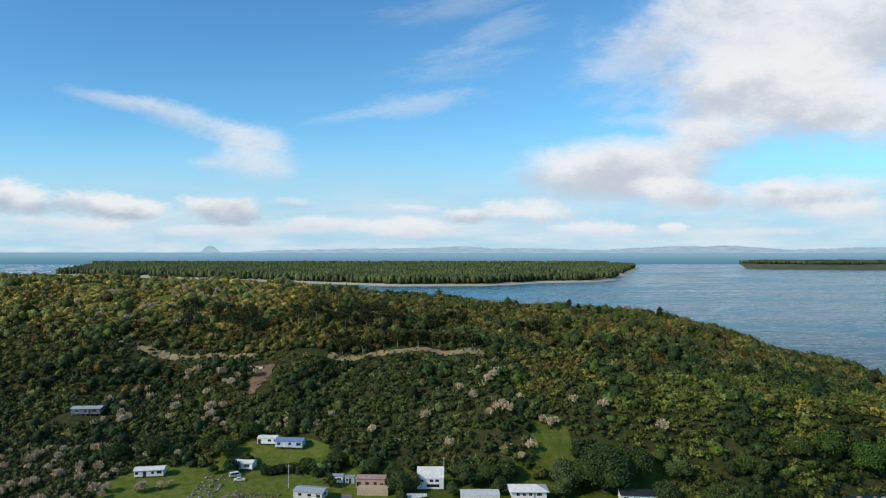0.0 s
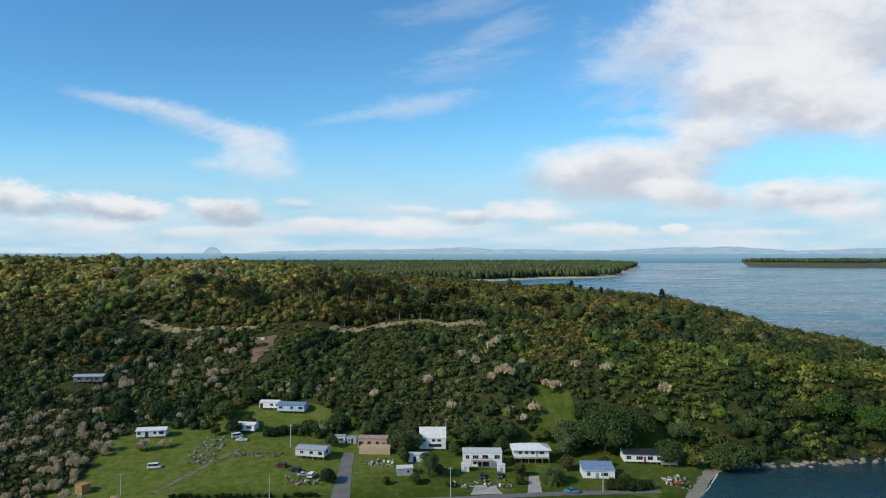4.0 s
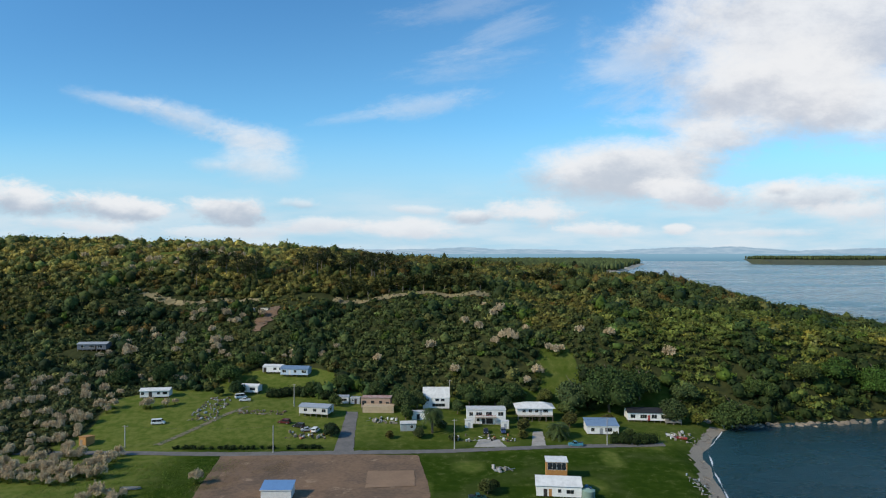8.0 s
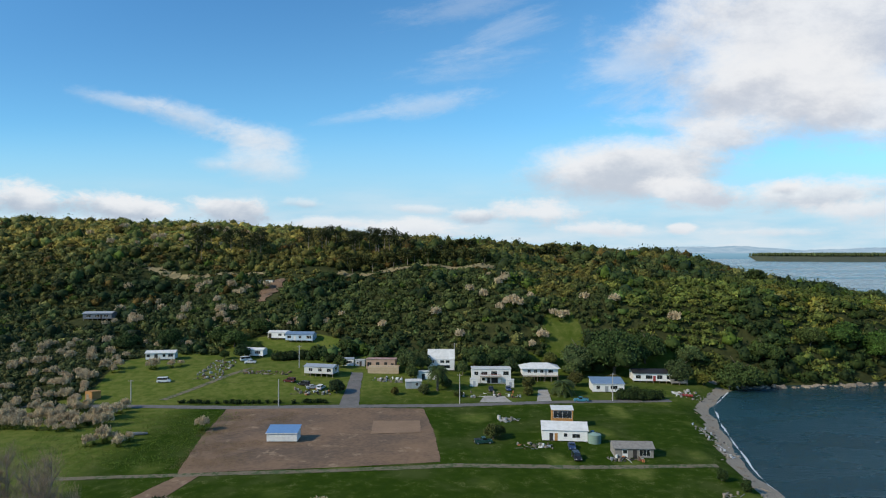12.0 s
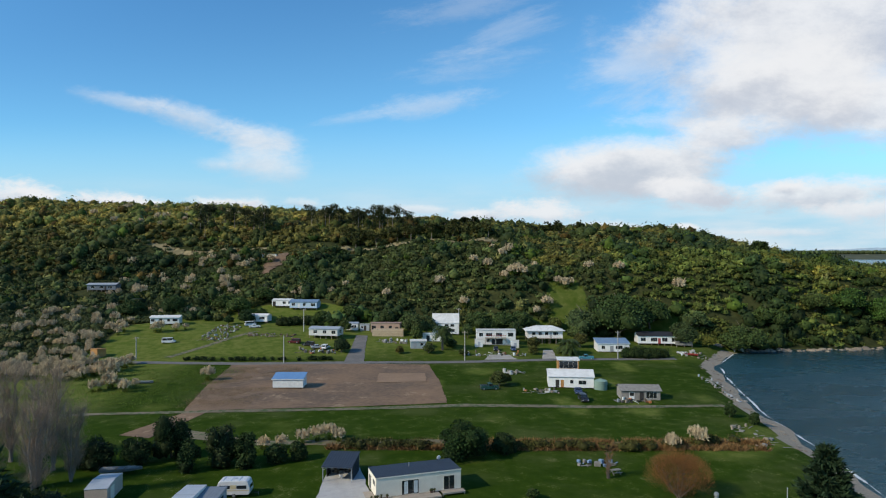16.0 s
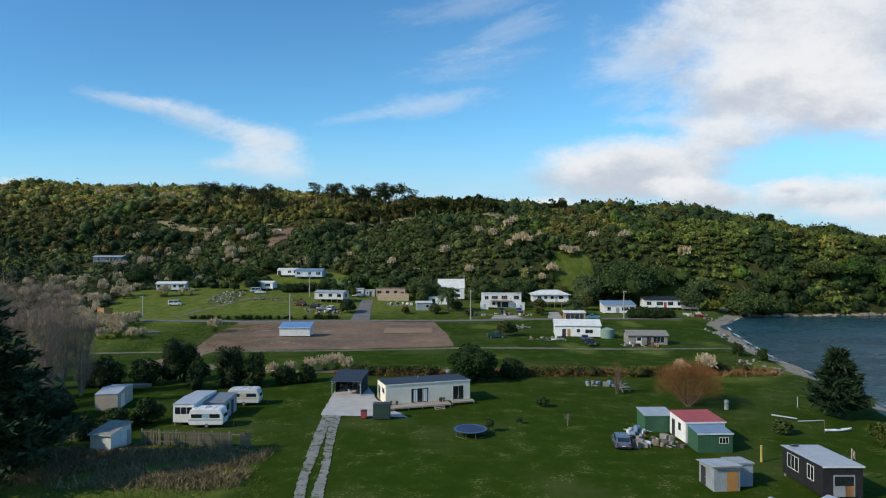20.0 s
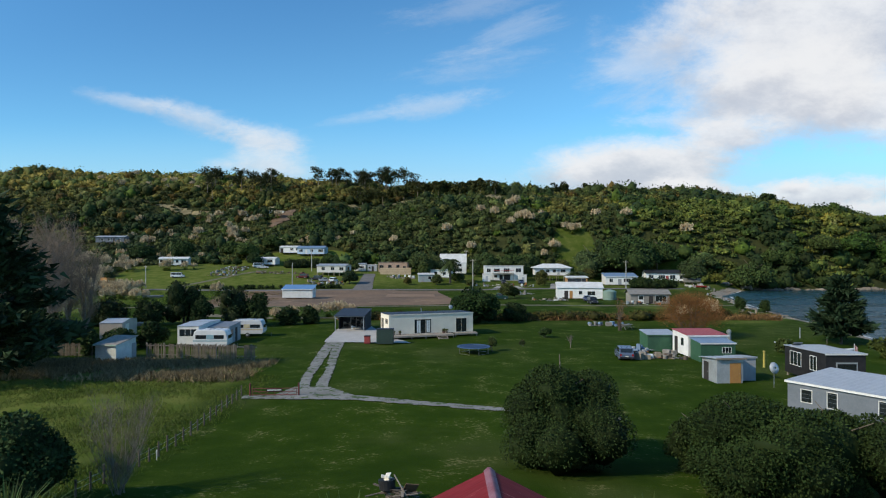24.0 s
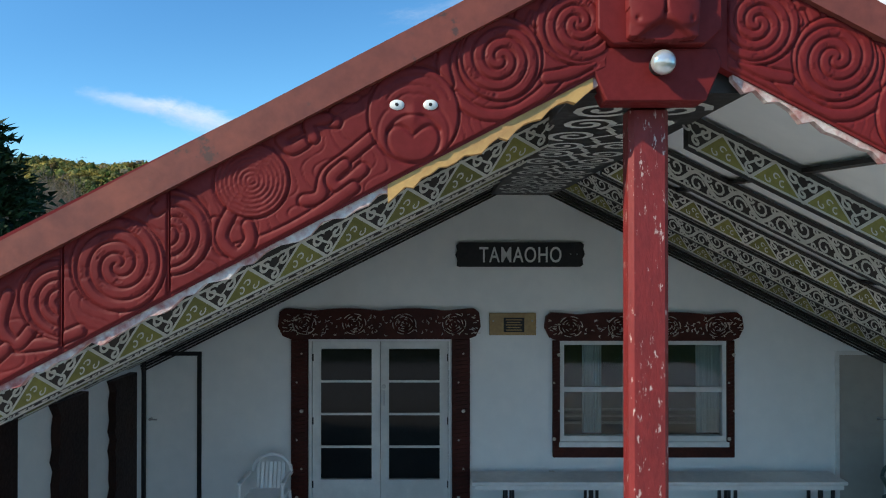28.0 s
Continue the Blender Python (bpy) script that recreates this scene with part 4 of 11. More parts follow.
def board_relief(U, W):
    """How far the carving stands out: flat bands parted by narrow cuts, in the left board's own place."""
    H = np.full(U.shape, 0.011)
    # curling fill between the figures
    field = U * 34 + 2.2 * np.sin(W * 27 + U * 9) + 1.6 * np.sin(U * 21 - W * 15)
    fill = 0.004 * groove(np.mod(field, 3.6) - 1.8, 0.20)
    H = H - fill
    for line in CURLS:
        d = seg_distance(U, W, bend(line, 5))
        H = np.where(d < 0.030, 0.013 + 0.003 * np.cos(np.clip(d / 0.026, 0, 1) * 1.57), H) - 0.011 * groove(d - 0.029)
    for cu, cw, r, pitch, ph, hand, half in SPIRALS:
        x, y = U - cu, W - cw
        d, an = np.hypot(x, y), np.arctan2(y, x) * hand
        inside = (d < r) & ((half == 0) | (x * half > 0))
        turn = np.mod(d / pitch - an / 6.2832 * 2 * 0.5 * 2 + ph, 1.0)
        g = groove((turn - 0.5) * pitch, 0.0055) * np.clip((d - 0.004) / 0.012, 0, 1)
        ring = np.floor(d / pitch - an / 6.2832 + ph)
        notch = (np.sin(3 * an + ring * 2.1) > 0.70) & (d > 0.05) & (np.abs(turn - 0.0) + 0 * d > 0.14) & (np.abs(turn - 0.5) > 0.14)
        cuts = np.where(notch, 0.0045 * (np.sin(an * d * 560) > 0.1), 0.0)
        body = 0.016 - 0.012 * g - cuts
        H = np.where(inside, body, H)
        H = np.where((half == 0) | (x * half > -0.01), H - 0.011 * groove(d - r - 0.004), H)
    # ringed shoulder
    x, y = U + 0.856, W - 3.69
    d = np.hypot(x, y)
    H = np.where(d < 0.165, 0.017 - 0.0035 * (np.cos(d * 300) > 0.2), H) - 0.011 * groove(d - 0.169)
    # face
    x, y = (U + 0.133) / 0.20, (W - 3.985) / 0.215
    ax, r = np.abs(x), np.hypot(x, y)
    F = 0.016 - 0.003 * (np.cos(34 * np.hypot(ax - 0.1, y - 0.05)) > 0.45) * (y > 0.30) * (r > 0.35)
    F = F - 0.007 * np.exp(-((ax - 0.40) / 0.24) ** 2 - ((y - 0.19) / 0.13) ** 2) + 0.008 * np.exp(-(x / 0.13) ** 2 - ((y + 0.02) / 0.22) ** 2)
    F = F - 0.010 * groove(y + 0.44 - 0.20 * np.sin(np.clip(ax, 0, 0.7) * 4.5), 0.045) * (ax < 0.62)
    F = F - 0.008 * groove(np.hypot(ax * 0.85, y + 0.5) - 0.50, 0.035) * (y < 0.0) - 0.004 * groove(np.hypot(ax * 0.9, y + 0.4) - 0.72, 0.03) * (y < 0.1)
    H = np.where(r < 1.0, F, H) - 0.011 * groove((r - 1.02) * 0.2)
    return H


def carved_panel(side, k0, k1, board):
    """A stretch of carving on a bargeboard, from k0 to k1 along it."""
    nk, nt = int((k1 - k0) / 0.0058), 78
    K, Tt = np.meshgrid(np.linspace(k0, k1, nk), np.linspace(0.012, 0.482, nt))
    W = 4.325 - 0.52 * K + Tt
    H = board_relief(AX - K, W)
    H[0], H[-1], H[:, 0], H[:, -1] = 0.0005, 0.0005, 0.0005, 0.0005
    V = np.stack([AX + side * K, FRONT - H, W], -1).reshape(-1, 3)
    i = (np.arange(nt - 1)[:, None] * nk + np.arange(nk - 1)[None]).ravel()
    F = np.stack([i, i + 1, i + nk + 1, i + nk], 1)
    if side > 0:
        F = F[:, ::-1]
    ob = soup("carved_panel", V, F[:, ::-1] if side < 0 else F[:, ::-1], M_OCHRE, None, board)
    return tagged(ob, "red panel carved with spirals and a face" if k0 < 1 else "red panel carved with notched spirals")


def mask_depth(x, y):
    """Carved gable face: V brow, slanted sockets, narrow nose, lobed cheeks and a notched lip."""
    ax = abs(x)
    if y > 0.45 + 0.55 * math.sqrt(max(0.0, 1 - (ax / 1.01) ** 2.2)) or ax > 0.93 + 0.07 * y:
        return None
    if y < -0.93 - 0.07 * (1 - ax):
        return None

    def ex(v, c, a):
        return math.exp(-((v - c) / a) ** 2)
    d = 0.060 + 0.030 * (1 - ax ** 3) * (1 - 0.25 * max(0, y))
    brow = 0.18 + 0.42 * ax ** 0.8 - 0.10 * ax ** 3
    over = 1 / (1 + math.exp(-(y - brow) / 0.018))
    d += 0.014 * over
    d -= 0.010 * ex(y, brow - 0.02, 0.035) * (ax > 0.12)
    d -= 0.012 * ex(math.hypot((ax - 0.60) / 0.42, (y - 0.14 - 0.18 * (ax - 0.6)) / 0.19), 0.0, 0.75)
    rim = abs(math.hypot((ax - 0.60) / 0.42, (y - 0.14 - 0.18 * (ax - 0.6)) / 0.19) - 1.0)
    d -= 0.007 * math.exp(-(rim / 0.10) ** 2) * (y < brow)
    d += 0.018 * ex(ax, 0, 0.16) * (1 - over) * (1 if y > -0.22 else math.exp(-((y + 0.22) / 0.03) ** 2))
    lobe = math.hypot((ax - 0.48) / 0.47, (y + 0.50) / 0.31)
    d += 0.012 / (1 + math.exp((lobe - 1.0) / 0.05))
    d -= 0.010 * math.exp(-((lobe - 1.04) / 0.07) ** 2) * (y > -0.62)
    d -= 0.016 * ex(math.hypot((ax - 0.42) / 0.22, (y + 0.37 - 0.12 * (ax - 0.4)) / 0.045), 0, 0.8)
    d -= 0.010 * ex(math.hypot((ax - 0.68) / 0.06, (y + 0.70) / 0.04), 0, 1.0)
    lip = -0.74 - 0.42 * ax ** 1.5
    d -= 0.026 / (1 + math.exp((y - lip) / 0.015)) * (ax < 0.75)
    d -= 0.009 * ex(y, lip, 0.022) * (ax < 0.8)
    d -= 0.006 * ex(ax, 0.0, 0.03) * (-0.73 < y < -0.30)
    return d


def carve_board(side, house):
    """One bargeboard with its carving, flashing and frayed lower edge. side -1: left, 1: right."""
    end = 4.98
    poly = [(AX, 4.325), (AX + side * end, 4.325 - 0.52 * end), (AX + side * end, 4.82 - 0.52 * end), (AX, 4.82)]
    board = part("bargeboard", prism(poly, FRONT, FRONT + 0.06), M_OCHRE, house, "red-painted carved timber bargeboard")
    cap = [(AX, 4.80), (AX + side * (end + 0.04), 4.80 - 0.52 * (end + 0.04)), (AX + side * (end + 0.04), 4.955 - 0.52 * (end + 0.04)), (AX, 4.955)]
    part("cap_flashing", prism(cap, FRONT - 0.045, FRONT + 0.09), M_CAP, board, "faded brown metal flashing")
    low = []
    r = random.Random(7 + side)
    n = 90
    for i in range(n + 1):
        k = 0.30 + (end - 0.30) * i / n
        low.append((AX + side * k, 4.325 - 0.52 * k - r.uniform(0.010, 0.056)))
    top = [(AX + side * end, 4.34 - 0.52 * end), (AX + side * 0.30, 4.34 - 0.52 * 0.30)]
    part("edge_strip", prism(low + top, FRONT + 0.012, FRONT + 0.050), M_PEEL, board, "peeling white and red lower edge")
    if side < 0:
        raw = []
        for i in range(25):
            k = 0.33 + 0.92 * i / 24
            raw.append((AX - k, 4.325 - 0.52 * k - 0.035 - 0.05 * r.random()))
        raw += [(AX - 1.25, 4.335 - 0.52 * 1.25), (AX - 0.33, 4.335 - 0.52 * 0.33)]
        part("bare_timber", prism(raw, FRONT + 0.004, FRONT + 0.046), M_RAWWOOD, board, "raw yellow timber where paint is lost")

    def U(u):
        return u if side < 0 else 2 * AX - u
    for k0, k1 in ((0.27, 2.219), (2.231, 2.694), (2.706, 4.95)):
        carved_panel(side, k0, k1, board)
    for cu, w0, w1 in ((-1.225, 3.20, 3.64), (-1.70, 2.95, 3.39)):
        part("plank_joint", ribbon([(U(cu), w0), (U(cu), w1)], 0.016, 0.012, bmesh.new()), M_OCHRE, board)
    for e in (-0.207, -0.058):
        bm = ball((U(e), FRONT - 0.012, 4.027), 0.034, None, 14, (1.0, 0.30, 0.70))
        eye = part("eye", bm, M_EYE, board, "white shell eye", smooth=True)
        part("pupil", ball((U(e), FRONT - 0.021, 4.027), 0.0085, None, 10, (1, 0.4, 1)), M_BLACK, board, "dark pupil")
    return board


def meeting_house():
    house = thing("meeting_house", "red-roofed carved Maori meeting house with white porch walls", "meeting house", HOUSE)
    # roof, in two slopes
    for side in (-1, 1):
        bm = bmesh.new()
        n = 18
        rows = []
        for i in range(n + 1):
            v = FRONT + 0.02 + (BACK - FRONT) * i / n
            e, ru, rw = eave(v), ridge_u(v), ridge_w(v)
            sag = 0.018 * math.sin(i * 2.1)
            rows.append([bm.verts.new(p) for p in ((ru, v, rw), ((ru + mid_u(v)) / 2 + side * e * 0.5, v, rw - e * 0.25 + sag), (mid_u(v) + side * e, v, rw - e * 0.5),
                                                     (mid_u(v) + side * e, v, rw - e * 0.5 - 0.05), (ru, v, rw - 0.05))])
        for a, b in zip(rows, rows[1:]):
            for i in range(5):
                bm.faces.new((a[i], a[(i + 1) % 5], b[(i + 1) % 5], b[i]))
        bm.faces.new(rows[0])
        bm.faces.new(rows[-1])
        bmesh.ops.recalc_face_normals(bm, faces=bm.faces)
        part("roof", bm, M_ROOFRED, house, "scuffed red-painted iron roof slope")
        bm = bmesh.new()
        for v0, v1 in ((FRONT + 0.05, 8.0), (8.0, BACK)):
            rod((mid_u(v0) + side * (eave(v0) + 0.03), v0, ridge_w(v0) - eave(v0) * 0.5 - 0.05), (mid_u(v1) + side * (eave(v1) + 0.03), v1, ridge_w(v1) - eave(v1) * 0.5 - 0.05), 0.045, None, 8, bm)
        part("gutter", bm, M_ZINC, house, "dull zinc eave gutter")
    # ridge capping in lengths
    v = FRONT + 0.02
    while v < BACK:
        e = min(v + 1.6, BACK + 0.02)
        ru, rw = ridge_u(v), ridge_w(v) - 4.93
        bm = prism([(-0.15, 4.862 + rw), (-0.05, 4.945 + rw), (0, 4.965 + rw), (0.05, 4.945 + rw), (0.15, 4.862 + rw), (0.13, 4.85 + rw), (0, 4.93 + rw), (-0.13, 4.85 + rw)], 0, e + 0.06 - v)
        part("ridge_cap", bm, M_RIDGE, house, "patched ridge capping", pose(ru, v, 0, -0.4, 0, math.degrees(math.atan2(ru - ridge_u(e), e - v))))
        for j in range(3):
            vv = v + 0.3 + j * 0.45
            if vv < e:
                part("rivet", ball((ridge_u(vv) - 0.10 + 0.2 * (j % 2), vv, ridge_w(vv) - 0.018), 0.014, None, 6), M_RIDGE, house)
        v = e
    for side in (-1, 1):
        carve_board(side, house)
    # shell of the house
    for side in (-1, 1):
        u = AX + side * 4.86
        part("side_wall", box(u - 0.06, FRONT + 0.3, 0.0, u + 0.06, BACK - 0.3, ceil_w(u) + 0.28), M_PORCH, house, "white painted side wall")
    part("rear_wall", prism([(AX - 4.1, 0), (AX + 4.1, 0), (AX + 4.1, 2.5), (AX, 4.6), (AX - 4.1, 2.5)], BACK - 0.4, BACK - 0.28), M_PORCH, house, "white rear gable wall")
    part("porch_floor", box(AX - 4.9, FRONT - 0.2, -0.15, AX + 4.9, BACK - 0.3, 0.12), M_CONCRETE, house, "grey concrete porch floor")
    # unseen slab, added pale and wide to reflect sunlight into the porch
    part("forecourt_slab", box(AX - 6.5, -3.0, -0.12, AX + 6.5, FRONT - 0.2, 0.06), surf("pale_concrete", (0.52, 0.50, 0.47), (0.44, 0.42, 0.40), 0.6, 0.85, 0.15, vary=0), house, "unseen pale concrete forecourt slab that bounces light into the porch")
    # porch wall, built round its openings
    D0, D1, DT = -1.69, 0.10, 2.28
    W0, W1, WB, WT = 1.47, 3.56, 0.965, 2.26
    L0, L1, LT = -3.81, -3.05, 2.12
    R0, R1, RT = 4.94, 5.62, 2.13
    wall = thing("porch_wall", "", "")
    wall.parent = house

    def col(u0, u1, w0):
        pts = [(u0, w0), (u1, w0), (u1, ceil_w(u1) + 0.3)]
        if u0 < AX < u1:
            pts.append((AX, 4.54))
        pts.append((u0, ceil_w(u0) + 0.3))
        part("wall_panel", prism(pts, WALL, WALL + 0.1), M_PORCH, wall, "white painted porch wall")
    col(AX - 4.8, L0, 0.12)
    col(L0, L1, LT)
    col(L1, D0, 0.12)
    col(D0, D1, DT)
    col(D1, W0, 0.12)
    col(W0, W1, WT)
    part("wall_panel", box(W0, WALL, 0.12, W1, WALL + 0.1, WB), M_PORCH, wall)
    col(W1, R0, 0.12)
    col(R0, R1, RT)
    col(R1, AX + 4.8, 0.12)
    # double doors, four panes a leaf
    doors = thing("double_door", "", "")
    doors.parent = house
    tagged(doors, "white double doors with four glass panes each")
    bm = box(D0, WALL - 0.02, 0.12, D0 + 0.035, WALL + 0.06, DT)
    box(D1 - 0.035, WALL - 0.02, 0.12, D1, WALL + 0.06, DT, bm)
    box(D0 + 0.035, WALL - 0.02, DT - 0.03, D1 - 0.035, WALL + 0.06, DT, bm)
    part("door_frame", bm, M_WHITE, doors)
    mid = (D0 + D1) / 2
    for a, b in ((D0 + 0.04, mid - 0.004), (mid + 0.004, D1 - 0.04)):
        y0, y1, z0, z1 = WALL + 0.005, WALL + 0.045, 0.14, DT - 0.035
        st = 0.105
        bm = box(a, y0, z0, a + st, y1, z1)
        box(b - st, y0, z0, b, y1, z1, bm)
        box(a + st, y0, z1 - 0.09, b - st, y1, z1, bm)
        box(a + st, y0, z0, b - st, y1, 0.505, bm)
        g0, g1 = 0.505, z1 - 0.09
        for k in range(1, 4):
            w = g0 + (g1 - g0) * k / 4
            box(a + st, y0, w - 0.014, b - st, y1, w + 0.014, bm)
        part("door_leaf", bm, M_WHITE, doors, "white glazed door leaf")
        for k in range(4):
            w0, w1 = g0 + (g1 - g0) * k / 4 + 0.014, g0 + (g1 - g0) * (k + 1) / 4 - 0.014
            part("pane", box(a + st, y0 + 0.014, w0, b - st, y0 + 0.02, w1), M_DARKPANE, doors, "dark glass pane")
        for k in (0.4, 1.2, 2.0):
            part("hinge", box((a if a < mid - 0.1 else b) - 0.012, y0 - 0.012, k, (a if a < mid - 0.1 else b) + 0.012, y0, k + 0.09), M_BLACK, doors)
    part("door_handle", rod((mid + 0.045, WALL - 0.04, 1.47), (mid + 0.045, WALL - 0.04, 1.60), 0.011, None, 8, box(mid + 0.03, WALL - 0.012, 1.44, mid + 0.06, WALL + 0.004, 1.63)), M_STEEL, doors, "steel door handle")
    part("lock", rod((mid + 0.045, WALL + 0.003, 1.68), (mid + 0.045, WALL - 0.018, 1.68), 0.027, None, 12), M_STEEL, doors, "round steel lock")
    # window
    win = thing("window", "white sash window with dark carved surround and net curtain", "")
    win.parent = house
    bm = box(W0, WALL - 0.03, WB, W0 + 0.05, WALL + 0.06, WT)
    box(W1 - 0.05, WALL - 0.03, WB, W1, WALL + 0.06, WT, bm)
    box(W0 + 0.05, WALL - 0.03, WT - 0.05, W1 - 0.05, WALL + 0.06, WT, bm)
    box(W0 + 0.05, WALL - 0.03, WB, W1 - 0.05, WALL + 0.06, WB + 0.10, bm)
    part("window_frame", bm, M_WHITE, win)
    part("sill", box(W0 - 0.02, WALL - 0.07, WB - 0.03, W1 + 0.02, WALL + 0.05, WB + 0.03), M_WHITE, win)
    midw = (W0 + W1) / 2
    for a, b in ((W0 + 0.05, midw), (midw, W1 - 0.05)):
        part("glazing_bar", box(a, WALL - 0.012, 1.615, b, WALL + 0.03, 1.675), M_WHITE, win)
        for w0, w1 in ((WB + 0.10, 1.615), (1.675, WT - 0.05)):
            pane = part("pane", box(a + 0.01, WALL + 0.01, w0, b - 0.01, WALL + 0.014, w1), M_PANE, win, "clear glass pane")
            pane.visible_shadow = False
    part("mullion", box(midw - 0.03, WALL - 0.02, WB + 0.10, midw + 0.03, WALL + 0.04, WT - 0.05), M_WHITE, win)
    r = random.Random(4)
    for a, b in ((1.78, 2.02), (2.30, 2.60), (3.24, 3.52)):  # gathered curtains
        bm = bmesh.new()
        n = 22
        rows = [[bm.verts.new((a + (b - a) * i / n, WALL + 0.12 + 0.025 * math.sin(i * 1.9 + r.random()), w)) for w in (WB + 0.1, 2.2)] for i in range(n + 1)]
        for p, q in zip(rows, rows[1:]):
            bm.faces.new((p[0], q[0], q[1], p[1]))
        part("curtain", bm, M_CURTAIN, win, "pale gathered net curtain")
    bm = bmesh.new()
    for k in range(3):  # the lace hem
        for i in range(34):
            u = W0 + 0.1 + i * 0.058
            ribbon([(u + 0.022 * math.cos(t), 1.20 + 0.085 * k + 0.013 * math.sin(t)) for t in np.linspace(0, 6.283, 9)], 0.009, 0.004, bm, WALL + 0.09)
    tagged(part("lace_hem", bm, M_SCROLL, win, "white lace curtain hem"), kind="stuff")
    # carved surrounds

    def lintel(u0, u1, w0, w1, tag):
        pts = []
        for i in range(41):
            k = i / 40
            u = u0 + (u1 - u0) * k
            pts.append((u, w1 - 0.03 + 0.03 * abs(math.cos(k * 9.42)) - (0.05 if i in (0, 40) else 0.0)))
        pts = [(u0 + 0.14, w0)] + [(u0 + 0.04, w0 + 0.04), (u0 - 0.02, w0 + 0.16)] + pts + [(u1 + 0.02, w0 + 0.16), (u1 - 0.04, w0 + 0.04), (u1 - 0.14, w0)]
        lin = part("carved_lintel", prism(pts[::-1], WALL - 0.075, WALL - 0.004), M_CARVED, house, tag)
        rr = random.Random(int(u0 * 10))
        n = max(2, round((u1 - u0) / 0.62))
        wm = (w0 + w1) / 2
        for i in range(n):
            cu = u0 + (u1 - u0) * (i + 0.5) / n
            part("carving", carved_disc(cu, wm, 0.135, 2.0, 2, i * 0.8, -1 if i % 2 else 1, WALL - 0.075, 0.02, 40), M_CARVED, lin, smooth=True)
            bm = bmesh.new()
            for k, (rad, m) in enumerate(((0.030, 3), (0.060, 4), (0.092, 5), (0.126, 6))):
                for j in range(m):
                    a = 6.283 * (j + 0.3 * k) / m + i
                    ribbon([(cu + rad * 1.15 * math.cos(a + t), wm + rad * math.sin(a + t)) for t in (0, 0.16, 0.34, 0.52, 0.70)], 0.011, 0.022, bm, WALL - 0.076)
            tagged(part("inlay", bm, M_SHELL, lin, "pale shell inlay"), kind="stuff")
        bm = bmesh.new()
        for s in (u0, u1):
            d = 1 if s == u0 else -1
            for k in range(16):
                a, b = s + d * rr.uniform(0.02, 0.20), rr.uniform(w0 + 0.07, w1 - 0.07)
                ribbon([(a, b), (a + rr.uniform(0.02, 0.045), b + rr.uniform(-0.02, 0.02))], 0.028, 0.020, bm, WALL - 0.077)
        for k in range(int(42 * (u1 - u0))):
            a, b, c = rr.uniform(u0 + 0.16, u1 - 0.16), rr.uniform(w0 + 0.05, w1 - 0.08), rr.uniform(0, 6.28)
            ribbon([(a, b), (a + 0.020 * math.cos(c), b + 0.020 * math.sin(c)), (a + 0.034 * math.cos(c + 0.7), b + 0.034 * math.sin(c + 0.7))], rr.uniform(0.008, 0.016), 0.018, bm, WALL - 0.077)
        tagged(part("inlay", bm, M_SHELL, lin), kind="stuff")
        return lin
    lintel(-2.05, 0.45, 2.285, 2.67, "dark carved door lintel with pale inlay")
    lintel(1.29, 3.74, 2.265, 2.62, "dark carved window lintel with pale inlay")

    def jamb(u0, u1, w0, w1):
        j = part("carved_jamb", box(u0, WALL - 0.06, w0, u1, WALL - 0.004, w1), M_CARVED, house, "dark carved timber jamb", bevel=0.008)
        bm = bmesh.new()
        n = int((w1 - w0) / 0.33)
        for i in range(n):
            w = w0 + (i + 0.5) * (w1 - w0) / n
            uu = (u0 + u1) / 2 + (0.03 if i % 2 else -0.03)
            ball((uu, WALL - 0.063, w), 0.014 if i % 3 else 0.024, bm, 8, (1, 0.5, 1))
        tagged(part("inlay", bm, M_SHELL, j, "round shell inlay"), kind="stuff")
        bm = bmesh.new()
        for i in range(int((w1 - w0) / 0.05)):
            w = w0 + 0.03 + i * 0.05
            ribbon([(u0 + 0.012, w), (u1 - 0.012, w + 0.02)], 0.016, 0.010, bm, WALL - 0.06)
        tagged(part("notching", bm, M_CARVED, j), kind="stuff")
    jamb(-1.91, -1.70, 0.12, 2.285)
    jamb(0.11, 0.335, 0.12, 2.285)
    jamb(1.375, 1.465, 0.86, 2.265)
    jamb(3.565, 3.655, 0.86, 2.265)
    part("carved_sill", box(1.375, WALL - 0.06, 0.80, 3.655, WALL - 0.004, 0.93), M_CARVED, house, "dark carved sill board", bevel=0.01)
    # side doors
    for u0, u1, wt, mat, fr, lab in ((L0, L1, LT, M_PORCH, M_BLACK, "plain white side door in a black frame"), (R0, R1, RT, M_TAUPE, M_WHITE, "taupe side door in a white frame")):
        sd = thing("side_door", lab, "")
        sd.parent = house
        part("door_leaf", box(u0 + 0.05, WALL + 0.02, 0.13, u1 - 0.05, WALL + 0.06, wt - 0.05), mat, sd)
        bm = box(u0, WALL - 0.02, 0.12, u0 + 0.05, WALL + 0.07, wt)
        box(u1 - 0.05, WALL - 0.02, 0.12, u1, WALL + 0.07, wt, bm)
        box(u0 + 0.05, WALL - 0.02, wt - 0.05, u1 - 0.05, WALL + 0.07, wt, bm)
        part("door_frame", bm, fr, sd)
        hu = u0 + 0.12 if u0 < 0 else u1 - 0.12
        part("door_handle", rod((hu, WALL - 0.03, 1.27), (hu + 0.09, WALL - 0.03, 1.27), 0.011, None, 8, rod((hu, WALL + 0.02, 1.27), (hu, WALL - 0.03, 1.27), 0.02, None, 8)), M_STEEL, sd, "steel lever handle")
